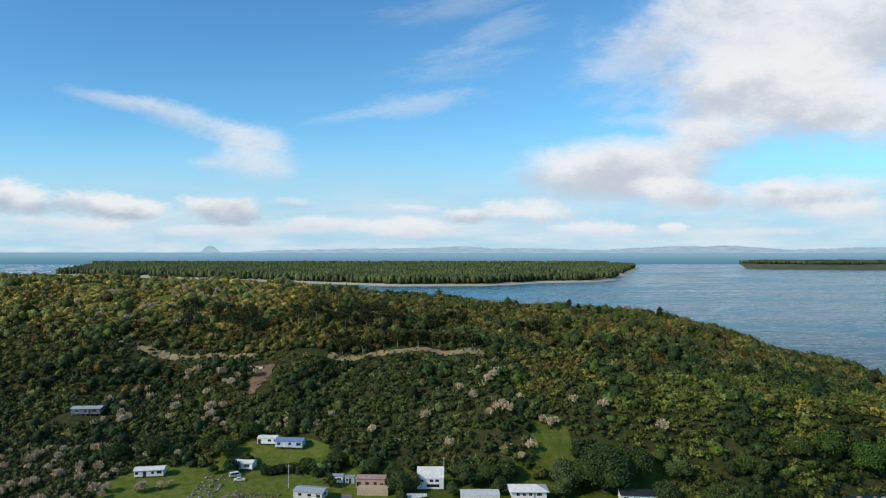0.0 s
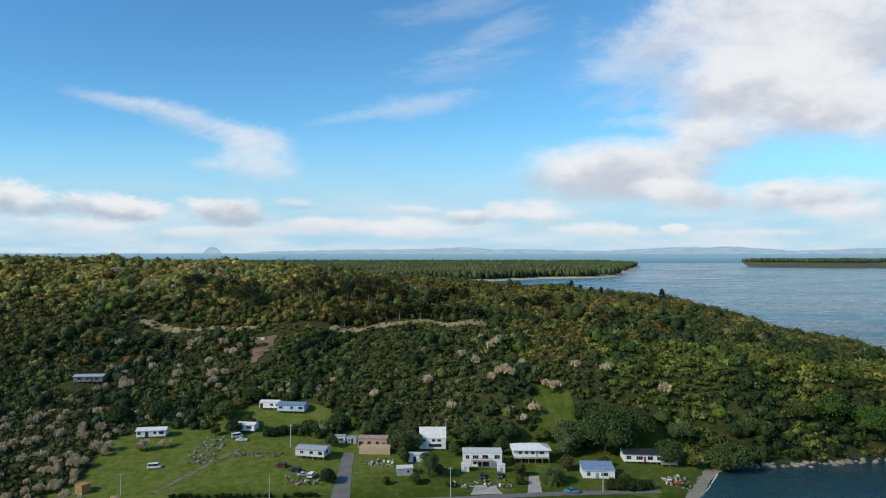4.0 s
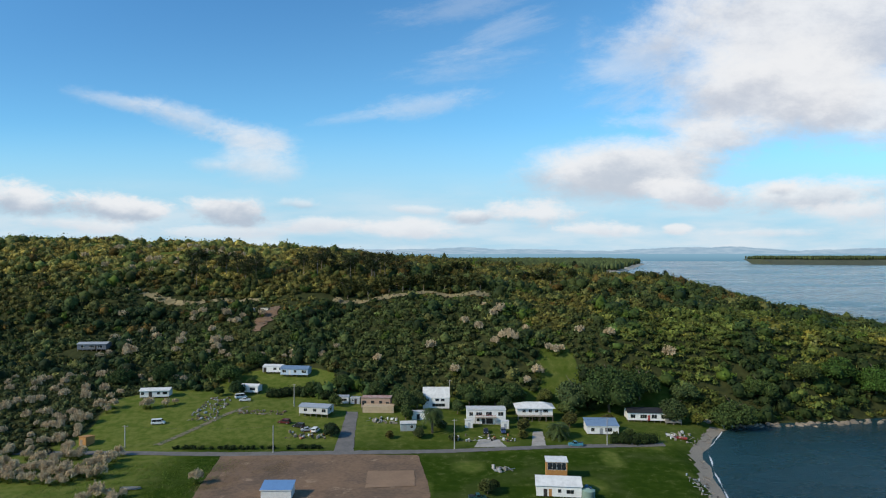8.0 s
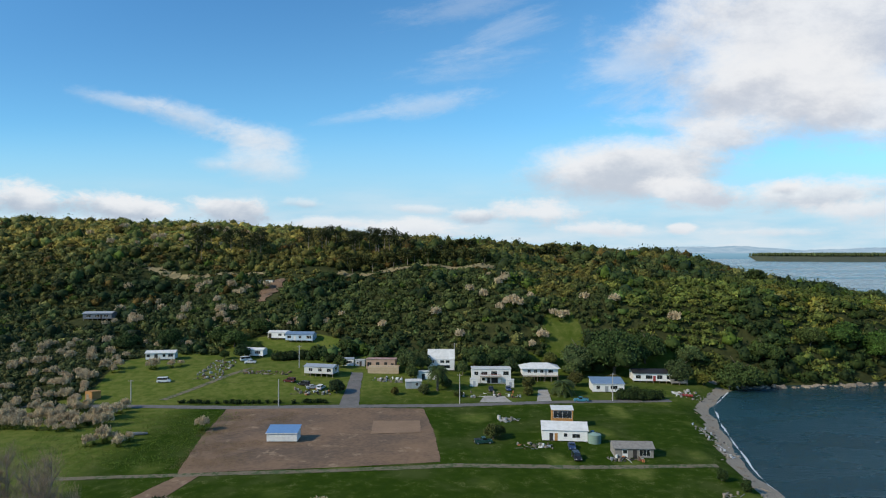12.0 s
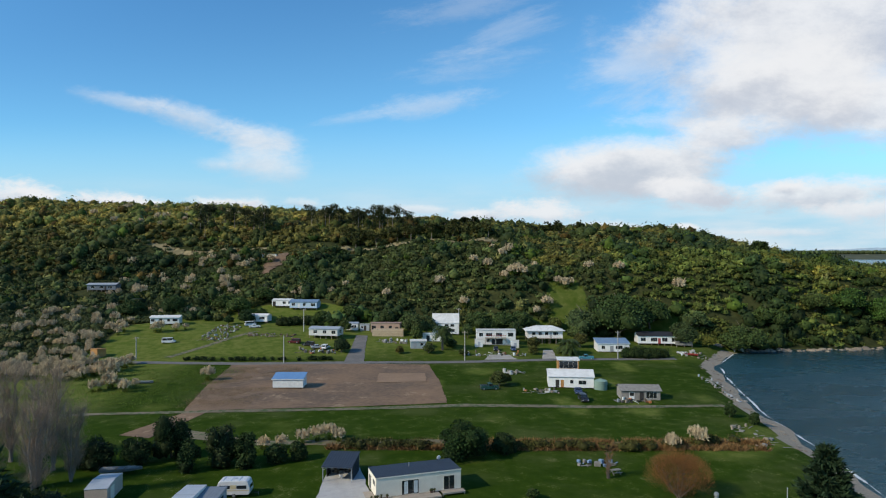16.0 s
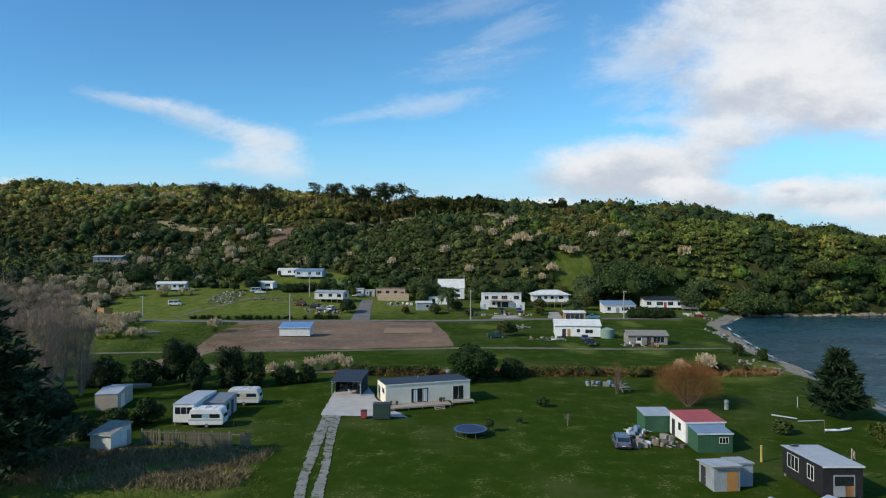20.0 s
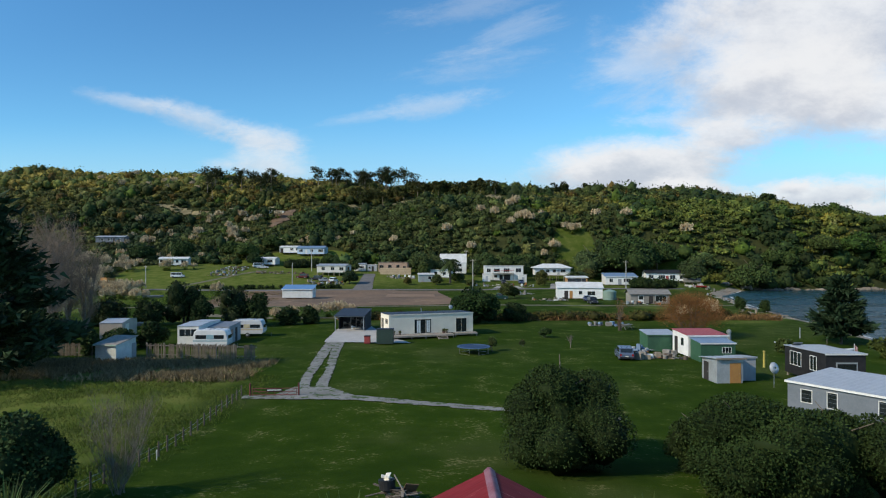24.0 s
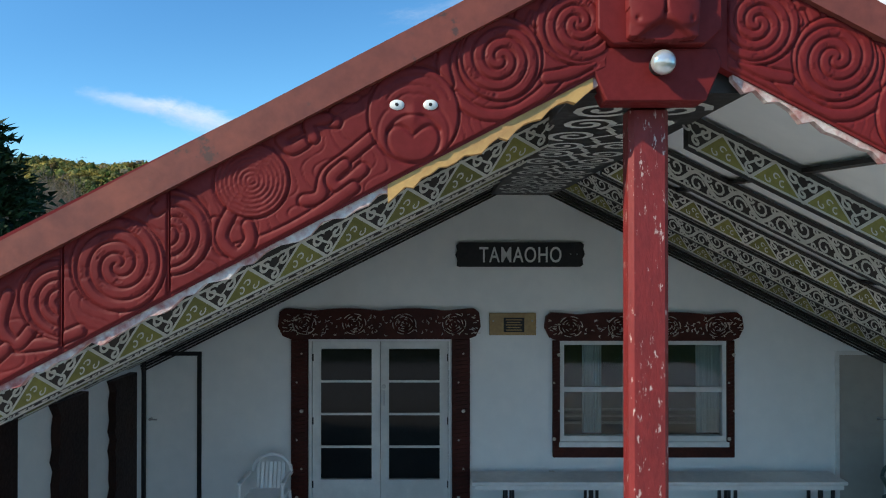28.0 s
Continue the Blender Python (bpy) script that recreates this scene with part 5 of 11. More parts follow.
    # added backing, no known wall: its dark colour stands in for the dim room
    part("inner_partition", prism([(AX - 4.2, 0.12), (AX + 4.2, 0.12), (AX + 4.2, 2.2), (AX - 0.1, 4.3), (AX - 4.2, 2.2)], 10.0, 10.1), surf("dark_backing_paint", (0.05, 0.06, 0.058), (0.035, 0.042, 0.04), 1.0, 0.7, 0.05), house, "added dark backing behind the porch window")
    # carved posts along both side walls
    for side in (-1, 1):
        for k, v in enumerate((7.4, 6.35, 5.25, 4.1)):
            u = AX + side * 4.80
            bm = bmesh.new()
            n = 16
            pts = [(v + 0.28, 0.12)] + [(v + 0.28, ceil_w(u) - 0.02), (v - 0.26, ceil_w(u) - 0.02)]
            rr = random.Random(k)
            for i in range(n):
                w = ceil_w(u) - 0.05 - (ceil_w(u) - 0.2) * i / n
                pts.append((v - 0.26 + 0.05 * abs(math.sin(i * 1.3)) + rr.uniform(0, 0.025), w))
            pts.append((v - 0.26, 0.12))
            prism(pts, u - side * 0.004, u - side * 0.09, bm, "x")
            part("carved_wall_post", bm, M_POSTDARK, house, "near-black carved wall post")
    # ceiling boards, ridge beam, rafters with painted scrolls
    for side in (-1, 1):
        a, b = AX + side * 0.38, AX + side * 4.8
        bm = bmesh.new()
        pts = [(a, ceil_w(a) + 0.035), (b, ceil_w(b) + 0.035), (b, ceil_w(b) + 0.08), (a, ceil_w(a) + 0.08)]
        prism(pts, FRONT + 0.07, WALL, bm)
        part("porch_ceiling", lifted(bm), M_PORCH, house, "white porch ceiling lining")
        for uu in (1.10, 2.7):
            u = AX + side * uu
            part("purlin", lifted(box(u - 0.05, FRONT + 0.08, ceil_w(u) + 0.008, u + 0.05, WALL, ceil_w(u) + 0.034)), M_RAFTER, house, "dark purlin")
    beam = part("ridge_beam", prism([(AX - 0.40, 4.10), (AX + 0.40, 4.10), (AX + 0.36, 4.36), (AX - 0.36, 4.36)], FRONT + 0.07, WALL), M_RAFTER, house, "black ridge beam painted with white scrolls")
    bm = bmesh.new()
    v = FRONT + 0.4
    k = 0
    while v < WALL - 0.2:
        for s in (-1, 1):
            flat_spiral(bm, AX + s * 0.19, v, 4.10, 0.165, 1.6, s * (1 if k % 2 else -1), k * 0.9)
        flat_curve(bm, [(AX - 0.02, v - 0.2), (AX + 0.06, v - 0.05), (AX - 0.06, v + 0.06), (AX + 0.02, v + 0.2)], 4.10, 0.035)
        v += 0.36
        k += 1
    tagged(part("scrollwork", bm, M_SCROLL, beam, "white painted scrolls"), kind="stuff")
    for side in (-1, 1):
        for i, v in enumerate((3.62, 4.55, 5.58, 6.70, 7.60)):
            painted_rafter(house, side, v, 0.165, i % 2 == 0)
        for j in range(4):
            a, b, z = AX + side * 0.33, AX + side * 4.8, 0.2 - 0.175 - 0.036 * j
            part("cornice_strip", prism([(a, ceil_w(a) + z), (b, ceil_w(b) + z), (b, ceil_w(b) + z + 0.024), (a, ceil_w(a) + z + 0.024)], WALL - 0.07 + 0.015 * j, WALL - 0.004), M_RAFTER, house, "thin black strip under the rafters")
    # front post, its capital and the lamp
    part("porch_post", box(PX - 0.094, 2.97, 0.12, PX + 0.094, 3.10, 4.06), M_OCHREWORN, house, "red porch post with chipped paint", bevel=0.022)
    part("post_capital", prism([(CX - 0.27, 4.285), (CX - 0.295, 4.215), (CX - 0.222, 4.045), (CX + 0.222, 4.045), (CX + 0.295, 4.215), (CX + 0.27, 4.285)], FRONT - 0.01, FRONT + 0.13), M_OCHRE, house, "red flared post capital", bevel=0.006)
    part("gable_block", prism([(CX - 0.272, 4.35), (CX - 0.20, 4.285), (CX + 0.20, 4.285), (CX + 0.272, 4.35), (CX + 0.272, 4.70), (CX + 0.15, 4.885), (CX - 0.15, 4.885), (CX - 0.272, 4.70)], FRONT - 0.06, FRONT + 0.05), M_OCHRE, house, "red gable block behind the mask", bevel=0.006)
    lamp = part("porch_lamp", ball((CX + 0.01, FRONT - 0.07, 4.20), 0.055, None, 18, (1, 0.75, 1)), M_LAMPGLASS, house, "clear glass bulkhead lamp", smooth=True)
    part("lamp_base", rod((CX + 0.01, FRONT - 0.05, 4.20), (CX + 0.01, FRONT, 4.20), 0.045, None, 14), M_BLACK, lamp)
    # name board and plaque
    sign = part("name_board", prism([(0.17, 3.20), (0.20, 3.19), (1.72, 3.19), (1.76, 3.22), (1.75, 3.29), (1.78, 3.35), (1.76, 3.42), (1.77, 3.47), (1.73, 3.50), (0.20, 3.50), (0.16, 3.46), (0.175, 3.40), (0.15, 3.34), (0.175, 3.28)], WALL - 0.05, WALL - 0.004),
                M_BLACK, house, "black timber name board with white letters")
    txt = bpy.data.curves.new("lettering", "FONT")
    txt.body, txt.size, txt.extrude, txt.align_x, txt.space_character = "TAMAOHO", 0.275, 0.004, "CENTER", 1.10
    txt.offset = 0.002
    txt.materials.append(M_WHITE)
    ob = new("lettering", txt)
    ob.parent = sign
    ob.matrix_basis = pose(0.972, WALL - 0.054, 3.25, 90, 0, 0) @ Matrix.Diagonal((0.70, 1, 1, 1))
    tagged(ob, "white painted capital letters")
    for u in (1.60, 1.68):
        part("screw", ball((u, WALL - 0.052, 3.35), 0.010, None, 6), M_STEEL, sign)
    plq = part("plaque", box(0.58, WALL - 0.03, 2.33, 1.17, WALL - 0.004, 2.61), M_BRASS, house, "brass plaque on a timber board", bevel=0.006)
    part("plate", box(0.76, WALL - 0.036, 2.37, 1.02, WALL - 0.031, 2.55), M_BLACK, plq, "dark engraved plate")
    bm = bmesh.new()
    for k in range(5):
        box(0.79 + 0.01 * (k % 2), WALL - 0.039, 2.39 + k * 0.032, 0.99 - 0.02 * (k % 2), WALL - 0.0362, 2.402 + k * 0.032, bm)
    tagged(part("engraving", bm, M_BRASS, plq, "unreadable engraved lines"), kind="stuff")
    for u in (0.63, 1.12):
        part("screw", ball((u, WALL - 0.032, 2.51), 0.012, None, 6), M_STEEL, plq)
    part("wall_switch", box(1.33, WALL - 0.03, 0.55, 1.40, WALL - 0.004, 0.62), M_BRASS, house, "small yellowed power outlet")
    return house


def flat_curve(bm, pts, w, wide):
    """A painted line on the underside of the ridge beam."""
    rows = []
    n = len(pts)
    for i, (a, b) in enumerate(pts):
        p, q = pts[max(0, i - 1)], pts[min(n - 1, i + 1)]
        d = math.hypot(q[0] - p[0], q[1] - p[1]) or 1
        nx, ny = -(q[1] - p[1]) / d * wide / 2, (q[0] - p[0]) / d * wide / 2
        rows.append((bm.verts.new((a + nx, b + ny, w - 0.004)), bm.verts.new((a - nx, b - ny, w - 0.004))))
    for a, b in zip(rows, rows[1:]):
        bm.faces.new((a[0], a[1], b[1], b[0]))


def flat_spiral(bm, cu, cv, w, r, turns, hand, ph):
    flat_curve(bm, [(cu + r * (1 - 0.85 * k / 18) * math.cos(ph + hand * turns * 6.283 * k / 18), cv + r * (1 - 0.85 * k / 18) * math.sin(ph + hand * turns * 6.283 * k / 18)) for k in range(19)], w, 0.042)


def painted_rafter(house, side, v, wide, triangles):
    """A rafter whose underside carries painted scrolls; a running scroll, or triangles with hooks between."""
    a, b = 0.40, 4.8
    u0, u1 = AX + side * a, AX + side * b
    length = math.hypot(b - a, 0.5 * (b - a))
    up = ceil_lift(v)
    raf = part("rafter", prism([(u0, ceil_w(u0) - wide + up), (u1, ceil_w(u1) - wide + up), (u1, ceil_w(u1) + 0.034 + up), (u0, ceil_w(u0) + 0.034 + up)], v, v + 0.07), M_RAFTER, house, "deep porch rafter with a painted face")
    bm = bmesh.new()

    def at(s, t, lift=0.004):
        k = a + (b - a) * s / length
        u = AX + side * k
        return (u, v - lift, ceil_w(u) - wide / 2 + t + up)

    def line(pts, w=0.036):
        rows = []
        n = len(pts)
        for i, (s, t) in enumerate(pts):
            p, q = pts[max(0, i - 1)], pts[min(n - 1, i + 1)]
            d = math.hypot(q[0] - p[0], q[1] - p[1]) or 1
            nx, ny = -(q[1] - p[1]) / d * w / 2, (q[0] - p[0]) / d * w / 2
            rows.append((bm.verts.new(at(s + nx, t + ny)), bm.verts.new(at(s - nx, t - ny))))
        for p, q in zip(rows, rows[1:]):
            bm.faces.new((p[0], p[1], q[1], q[0]))

    def koru(s, t, r, hand, ph, turns=1.15, w=0.017):
        line([(s + r * (1 - 0.82 * k / 11) * math.cos(ph + hand * turns * 6.283 * k / 11), t + r * (1 - 0.82 * k / 11) * math.sin(ph + hand * turns * 6.283 * k / 11)) for k in range(12)], w)
    cell = 0.34
    n = int(length / cell)
    h = wide / 2
    for i in range(n):
        s = 0.05 + i * cell
        if triangles:
            tri = bmesh.new()
            tri.faces.new([tri.verts.new(at(*p, 0.003)) for p in ((s, -h), (s + cell, -h), (s + cell * 0.5, h))])
            part("painted_triangle", tri, M_OLIVE, raf, "olive painted triangle")
            line([(s, -h), (s + cell / 2, h)], 0.016)
            line([(s + cell / 2, h), (s + cell, -h)], 0.016)
            for dx, ph in ((0.50, 0.3), (0.36, 2.6), (0.62, 1.2)):
                koru(s + cell * dx, -h * 0.45 + 0.03 * (dx == 0.5), 0.026, 1, ph, 0.8, 0.009)
            koru(s - 0.055, h * 0.45, 0.046, 1, 0.6)
            koru(s + 0.055, h * 0.45, 0.046, -1, 2.5)
            koru(s, -h * 0.35, 0.030, 1, 1.5)
            line([(s - 0.10, h * 0.9), (s, 0.0), (s + 0.10, h * 0.9)], 0.014)
        else:
            line([(s + cell * k / 10, h * 0.70 * math.sin(6.283 * k / 10)) for k in range(11)], 0.026)
            koru(s + 0.085, -h * 0.34, 0.062, 1, 0.2)
            koru(s + 0.255, h * 0.34, 0.062, 1, 3.3)
            koru(s + 0.17, h * 0.66, 0.030, -1, 0.0)
            koru(s, -h * 0.66, 0.030, -1, 0.0)
            koru(s + 0.02, h * 0.62, 0.026, 1, 1.0)
            koru(s + 0.19, -h * 0.62, 0.026, 1, 2.0)
    for t in (-wide / 2 + 0.008, wide / 2 - 0.008):
        line([(0.0, t), (length, t)], 0.014)
    tagged(part("scrollwork", bm, M_SCROLL, raf, "white painted scrolls"), kind="stuff")
    return raf


def clear_pane():
    m = bpy.data.materials.new("clear_pane")
    m.use_nodes = True
    b = m.node_tree.nodes["Principled BSDF"]
    b.inputs["Base Color"].default_value = (0.75, 0.82, 0.82, 1)
    b.inputs["Roughness"].default_value = 0.03
    b.inputs["Transmission Weight"].default_value = 1.0
    b.inputs["IOR"].default_value = 1.45
    return m


M_PANE = clear_pane()
M_TAUPE = surf("taupe_paint", (0.42, 0.40, 0.36), (0.36, 0.34, 0.31), 0.8, 0.6, 0.05)
M_BRASS = surf("aged_brass", (0.36, 0.25, 0.11), (0.26, 0.17, 0.08), 3.0, 0.45, 0.1, metal=0.3)
M_LAMPGLASS = surf("lamp_glass", (0.72, 0.74, 0.74), (0.60, 0.62, 0.62), 6.0, 0.12, 0.05, metal=0.55)
meeting_house()


def gable_mask():
    bm = heightfield(0.345, 0.605, 74, 124, mask_depth, at=(CX, FRONT - 0.04, 4.583))
    ext = bmesh.ops.extrude_edge_only(bm, edges=[e for e in bm.edges if e.is_boundary])
    for x in ext["geom"]:
        if isinstance(x, bmesh.types.BMVert):
            x.co.y = FRONT - 0.02
    ob = part("gable_mask", bm, M_OCHRE, None, "", HOUSE, smooth=True)
    for s in (-1, 1):
        part("eye", ball((CX + s * 0.107, FRONT - 0.112, 4.640), 0.022, None, 14, (1.0, 0.35, 1.0)), M_EYE, ob, "white shell eye", smooth=True)
    return tagged(ob, "red carved gable mask with white shell eyes", "carving")


def gable_figure():
    """Small carved figure standing on the front of the ridge, one plain mesh of stacked rings."""
    u, v, w = AX - 0.30, FRONT + 0.13, 4.905
    rings = ((0, 265, 66), (70, 264, 60), (100, 264, 48), (122, 258, 66), (150, 252, 86), (180, 258, 80), (215, 276, 66), (255, 300, 58), (295, 316, 62), (335, 296, 92), (375, 270, 106), (420, 262, 100), (480, 266, 88),
             (540, 272, 80), (600, 278, 84), (650, 281, 88), (700, 281, 84), (728, 282, 60), (748, 284, 42), (778, 284, 56), (825, 285, 69), (875, 284, 68), (915, 282, 52), (935, 281, 26))
    bm = bmesh.new()
    prev = None
    for z, c, rad in rings:
        ring = [bm.verts.new((u + (c + rad * math.cos(t)) / 1000, v + 0.85 * rad * math.sin(t) / 1000, w + z / 1000)) for t in [6.2832 * i / 18 for i in range(18)]]
        if prev:
            for i in range(18):
                bm.faces.new((prev[i], prev[(i + 1) % 18], ring[(i + 1) % 18], ring[i]))
        else:
            bm.faces.new(ring[::-1])
        prev = ring
    bm.faces.new(prev)

    def at(c, z, d=0.0):
        return (u + c / 1000, v + d, w + z / 1000)
    rod(at(212, 705, -0.02), at(202, 600, -0.05), 0.030, 0.027, 10, bm)     # near arm, bent to the chest
    rod(at(202, 600, -0.05), at(292, 625, -0.085), 0.027, 0.024, 10, bm)
    rod(at(352, 690, 0.0), at(372, 600, -0.03), 0.028, 0.024, 10, bm)      # far arm
    rod(at(372, 600, -0.03), at(330, 650, -0.08), 0.024, 0.022, 8, bm)
    ball(at(202, 400, -0.05), 0.060, bm, 12, (1.1, 0.9, 1.0))
    ball(at(330, 380, -0.05), 0.060, bm, 12, (1.0, 0.9, 1.1))
    rod(at(200, 385, -0.05), at(300, 290, -0.06), 0.050, 0.044, 10, bm)     # bent leg
    ball(at(200, 158, -0.03), 0.042, bm, 10, (1.3, 1.0, 0.7))
    ball(at(284, 830, -0.060), 0.016, bm, 8, (1, 1, 1.8))
    ball(at(258, 858, -0.058), 0.014, bm, 8)
    ball(at(308, 858, -0.058), 0.014, bm, 8)
    bmesh.ops.recalc_face_normals(bm, faces=bm.faces)
    ob = part("gable_figure", bm, M_FIGURE, None, "", HOUSE)
    md = ob.modifiers.new("remesh", "REMESH")
    md.mode, md.voxel_size, md.use_smooth_shade = "VOXEL", 0.007, True
    return tagged(ob, "weathered red carved figure standing on the ridge", "carving")


gable_mask()
gable_figure()


def bench():
    b = thing("porch_bench", "long white bench on thin black legs along the wall", "bench", HOUSE)
    part("seat", box(0.34, 7.48, 0.62, 4.78, 7.86, 0.66), M_WHITE, b, "white painted plank seat", bevel=0.006)
    part("apron", box(0.38, 7.50, 0.56, 4.74, 7.53, 0.62), M_WHITE, b)
    for u in (0.75, 0.83, 1.75, 1.83, 3.4, 3.48, 4.5, 4.64):
        part("leg", box(u - 0.016, 7.54, 0.12, u + 0.016, 7.57, 0.62), M_BLACK, b, "black steel leg")
        part("leg", box(u - 0.016, 7.80, 0.12, u + 0.016, 7.83, 0.62), M_BLACK, b)
    return b


def plastic_chair(mat, m, lab):
    c = thing("plastic_chair", lab, "chair", m)
    part("seat", box(-0.23, -0.22, 0.41, 0.23, 0.22, 0.44), mat, c, bevel=0.012)
    for x in (-0.22, 0.22):
        for y, t in ((-0.2, -0.04), (0.2, 0.05)):
            part("leg", rod((x * 1.12, y + t, 0), (x, y, 0.42), 0.022, 0.028, 8), mat, c)
        part("armrest", box(x * 1.12 - 0.025, -0.2, 0.62, x * 1.12 + 0.025, 0.2, 0.65, rod((x * 1.1, -0.19, 0.42), (x * 1.12, -0.19, 0.63), 0.02, None, 8)), mat, c, bevel=0.006)
    for k in range(7):
        x = -0.15 + 0.05 * k
        part("back_slat", box(x - 0.016, -0.012, 0.0, x + 0.016, 0.012, 0.30, None, pose(0, 0.215, 0.44, -12, 0, 0)), mat, c)
    bm = bmesh.new()
    for k in range(12):
        a, b = 3.1416 * k / 12, 3.1416 * (k + 1) / 12
        rod((0.23 * math.cos(a), 0.225 + 0.07, 0.62 + 0.20 * math.sin(a)), (0.23 * math.cos(b), 0.225 + 0.07, 0.62 + 0.20 * math.sin(b)), 0.02, None, 8, bm)
    part("back_frame", bm, mat, c)
    return c


bench()
plastic_chair(M_PLASTIC, HOUSE @ pose(-2.06, 7.35, 0.12), "white moulded plastic armchair by the wall")
plastic_chair(surf("dark_green_plastic", (0.05, 0.11, 0.11), (0.04, 0.09, 0.09), 2.0, 0.4, 0.02), HOUSE @ pose(5.25, 7.1, 0.12, 0, 0, -25), "dark green moulded plastic armchair by the wall")

# ---------------------------------------------------------------- small buildings
def rust_mat():
    """Orange iron with dark rust gathered along its ribs."""
    m = surf("rusted_orange_iron", (0.50, 0.215, 0.065), (0.36, 0.125, 0.045), 1.1, 0.75, 0.2, fine=7, vary=0.10)
    h = Graph(m.node_tree)
    bsdf = h.n["Principled BSDF"]
    old = bsdf.inputs["Base Color"].links[0].from_socket
    co = h.n.new("ShaderNodeTexCoord").outputs["Object"]
    x, y, z = h.split(co)[:3]
    bend = h.math("MULTIPLY", h.noise(co, 1.6, 4.0), 0.22)
    band = h.math("SINE", h.math("MULTIPLY", h.math("ADD", y, bend), 6.283 / 0.40))
    patch = h.noise(h.vmath("MULTIPLY", co, (0.9, 2.6, 1.0)), 2.2, 6.0, 0.7)
    dark = h.ramp(h.math("ADD", h.math("MULTIPLY", band, 0.20), patch), 0.46, 0.58)
    h.put(bsdf.inputs["Base Color"], h.mix(dark, old, (0.095, 0.022, 0.010)))
    return m


M_RUST = rust_mat()
M_FLAKE = surf("flaking_red_on_zinc", (0.15, 0.175, 0.20), (0.14, 0.024, 0.02), 1.3, 0.7, 0.2, fine=4, vary=0.25, worn=(0.34, 0.32, 0.31), wear=0.66, stretch=(1.4, 1.4, 0.5))
M_CORR = surf("grey_corrugated_wall", (0.24, 0.27, 0.31), (0.19, 0.22, 0.26), 0.8, 0.5, 0.05)
M_MUSTARD = surf("mustard_fascia", (0.36, 0.26, 0.05), (0.26, 0.18, 0.04), 1.4, 0.6, 0.1, worn=(0.2, 0.16, 0.09))
M_SLATE = surf("slate_grey_boards", (0.15, 0.17, 0.20), (0.12, 0.14, 0.165), 0.7, 0.6, 0.06)
M_PALEROOF = surf("pale_grey_roof", (0.36, 0.39, 0.43), (0.30, 0.33, 0.37), 0.7, 0.45, 0.08)
M_WHITEROOF = surf("weathered_white_roof", (0.62, 0.62, 0.60), (0.48, 0.48, 0.46), 0.8, 0.6, 0.1)
M_SILVERWOOD = surf("silvered_boards", (0.26, 0.245, 0.22), (0.16, 0.15, 0.135), 1.6, 0.85, 0.35)
SIDES = {"front": 0, "right": 90, "back": 180, "left": 270}


def window_part(body, side, w, d, a, z, width, height, panes=2, frame=M_WHITE, glass=M_GLASS, name="window"):
    """A framed window standing 25 mm proud of a wall; a is its middle along the wall."""
    m = pose(0, 0, 0, 0, 0, SIDES[side]) @ pose(a, -(d if side in ("front", "back") else w) / 2, z)
    win = thing(name, "", "")
    win.parent, win.matrix_basis = body, m
    t = 0.05
    bm = box(-width / 2 - t, -0.025, -t, width / 2 + t, 0.0, 0)
    box(-width / 2 - t, -0.025, height, width / 2 + t, 0.0, height + t, bm)
    box(-width / 2 - t, -0.025, 0, -width / 2, 0.0, height, bm)
    box(width / 2, -0.025, 0, width / 2 + t, 0.0, height, bm)
    for k in range(1, panes):
        x = -width / 2 + width * k / panes
        box(x - 0.02, -0.02, 0, x + 0.02, 0.0, height, bm)
    part("frame", bm, frame, win)
    for k in range(panes):
        x0, x1 = -width / 2 + width * k / panes + 0.02, -width / 2 + width * (k + 1) / panes - 0.02
        part("pane", box(x0, -0.010, 0, x1, -0.004, height), glass, win)
    return win


def door_part(body, side, w, d, a, z, width, height, leaf=M_WHITE, glazed=False):
    m = pose(0, 0, 0, 0, 0, SIDES[side]) @ pose(a, -(d if side in ("front", "back") else w) / 2, z)
    # an M_DARK leaf is a dark sheet standing in for a shaded opening
    dr = part("door", box(-width / 2, -0.03, 0, width / 2, -0.004, height), leaf, body, "", m)
    part("handle", ball((width / 2 - 0.1, -0.05, height * 0.48), 0.035, None, 6), M_STEEL, dr)
    if glazed:
        part("pane", box(-width / 2 + 0.12, -0.036, height * 0.5, width / 2 - 0.12, -0.031, height - 0.14), M_GLASS, dr)
    return dr


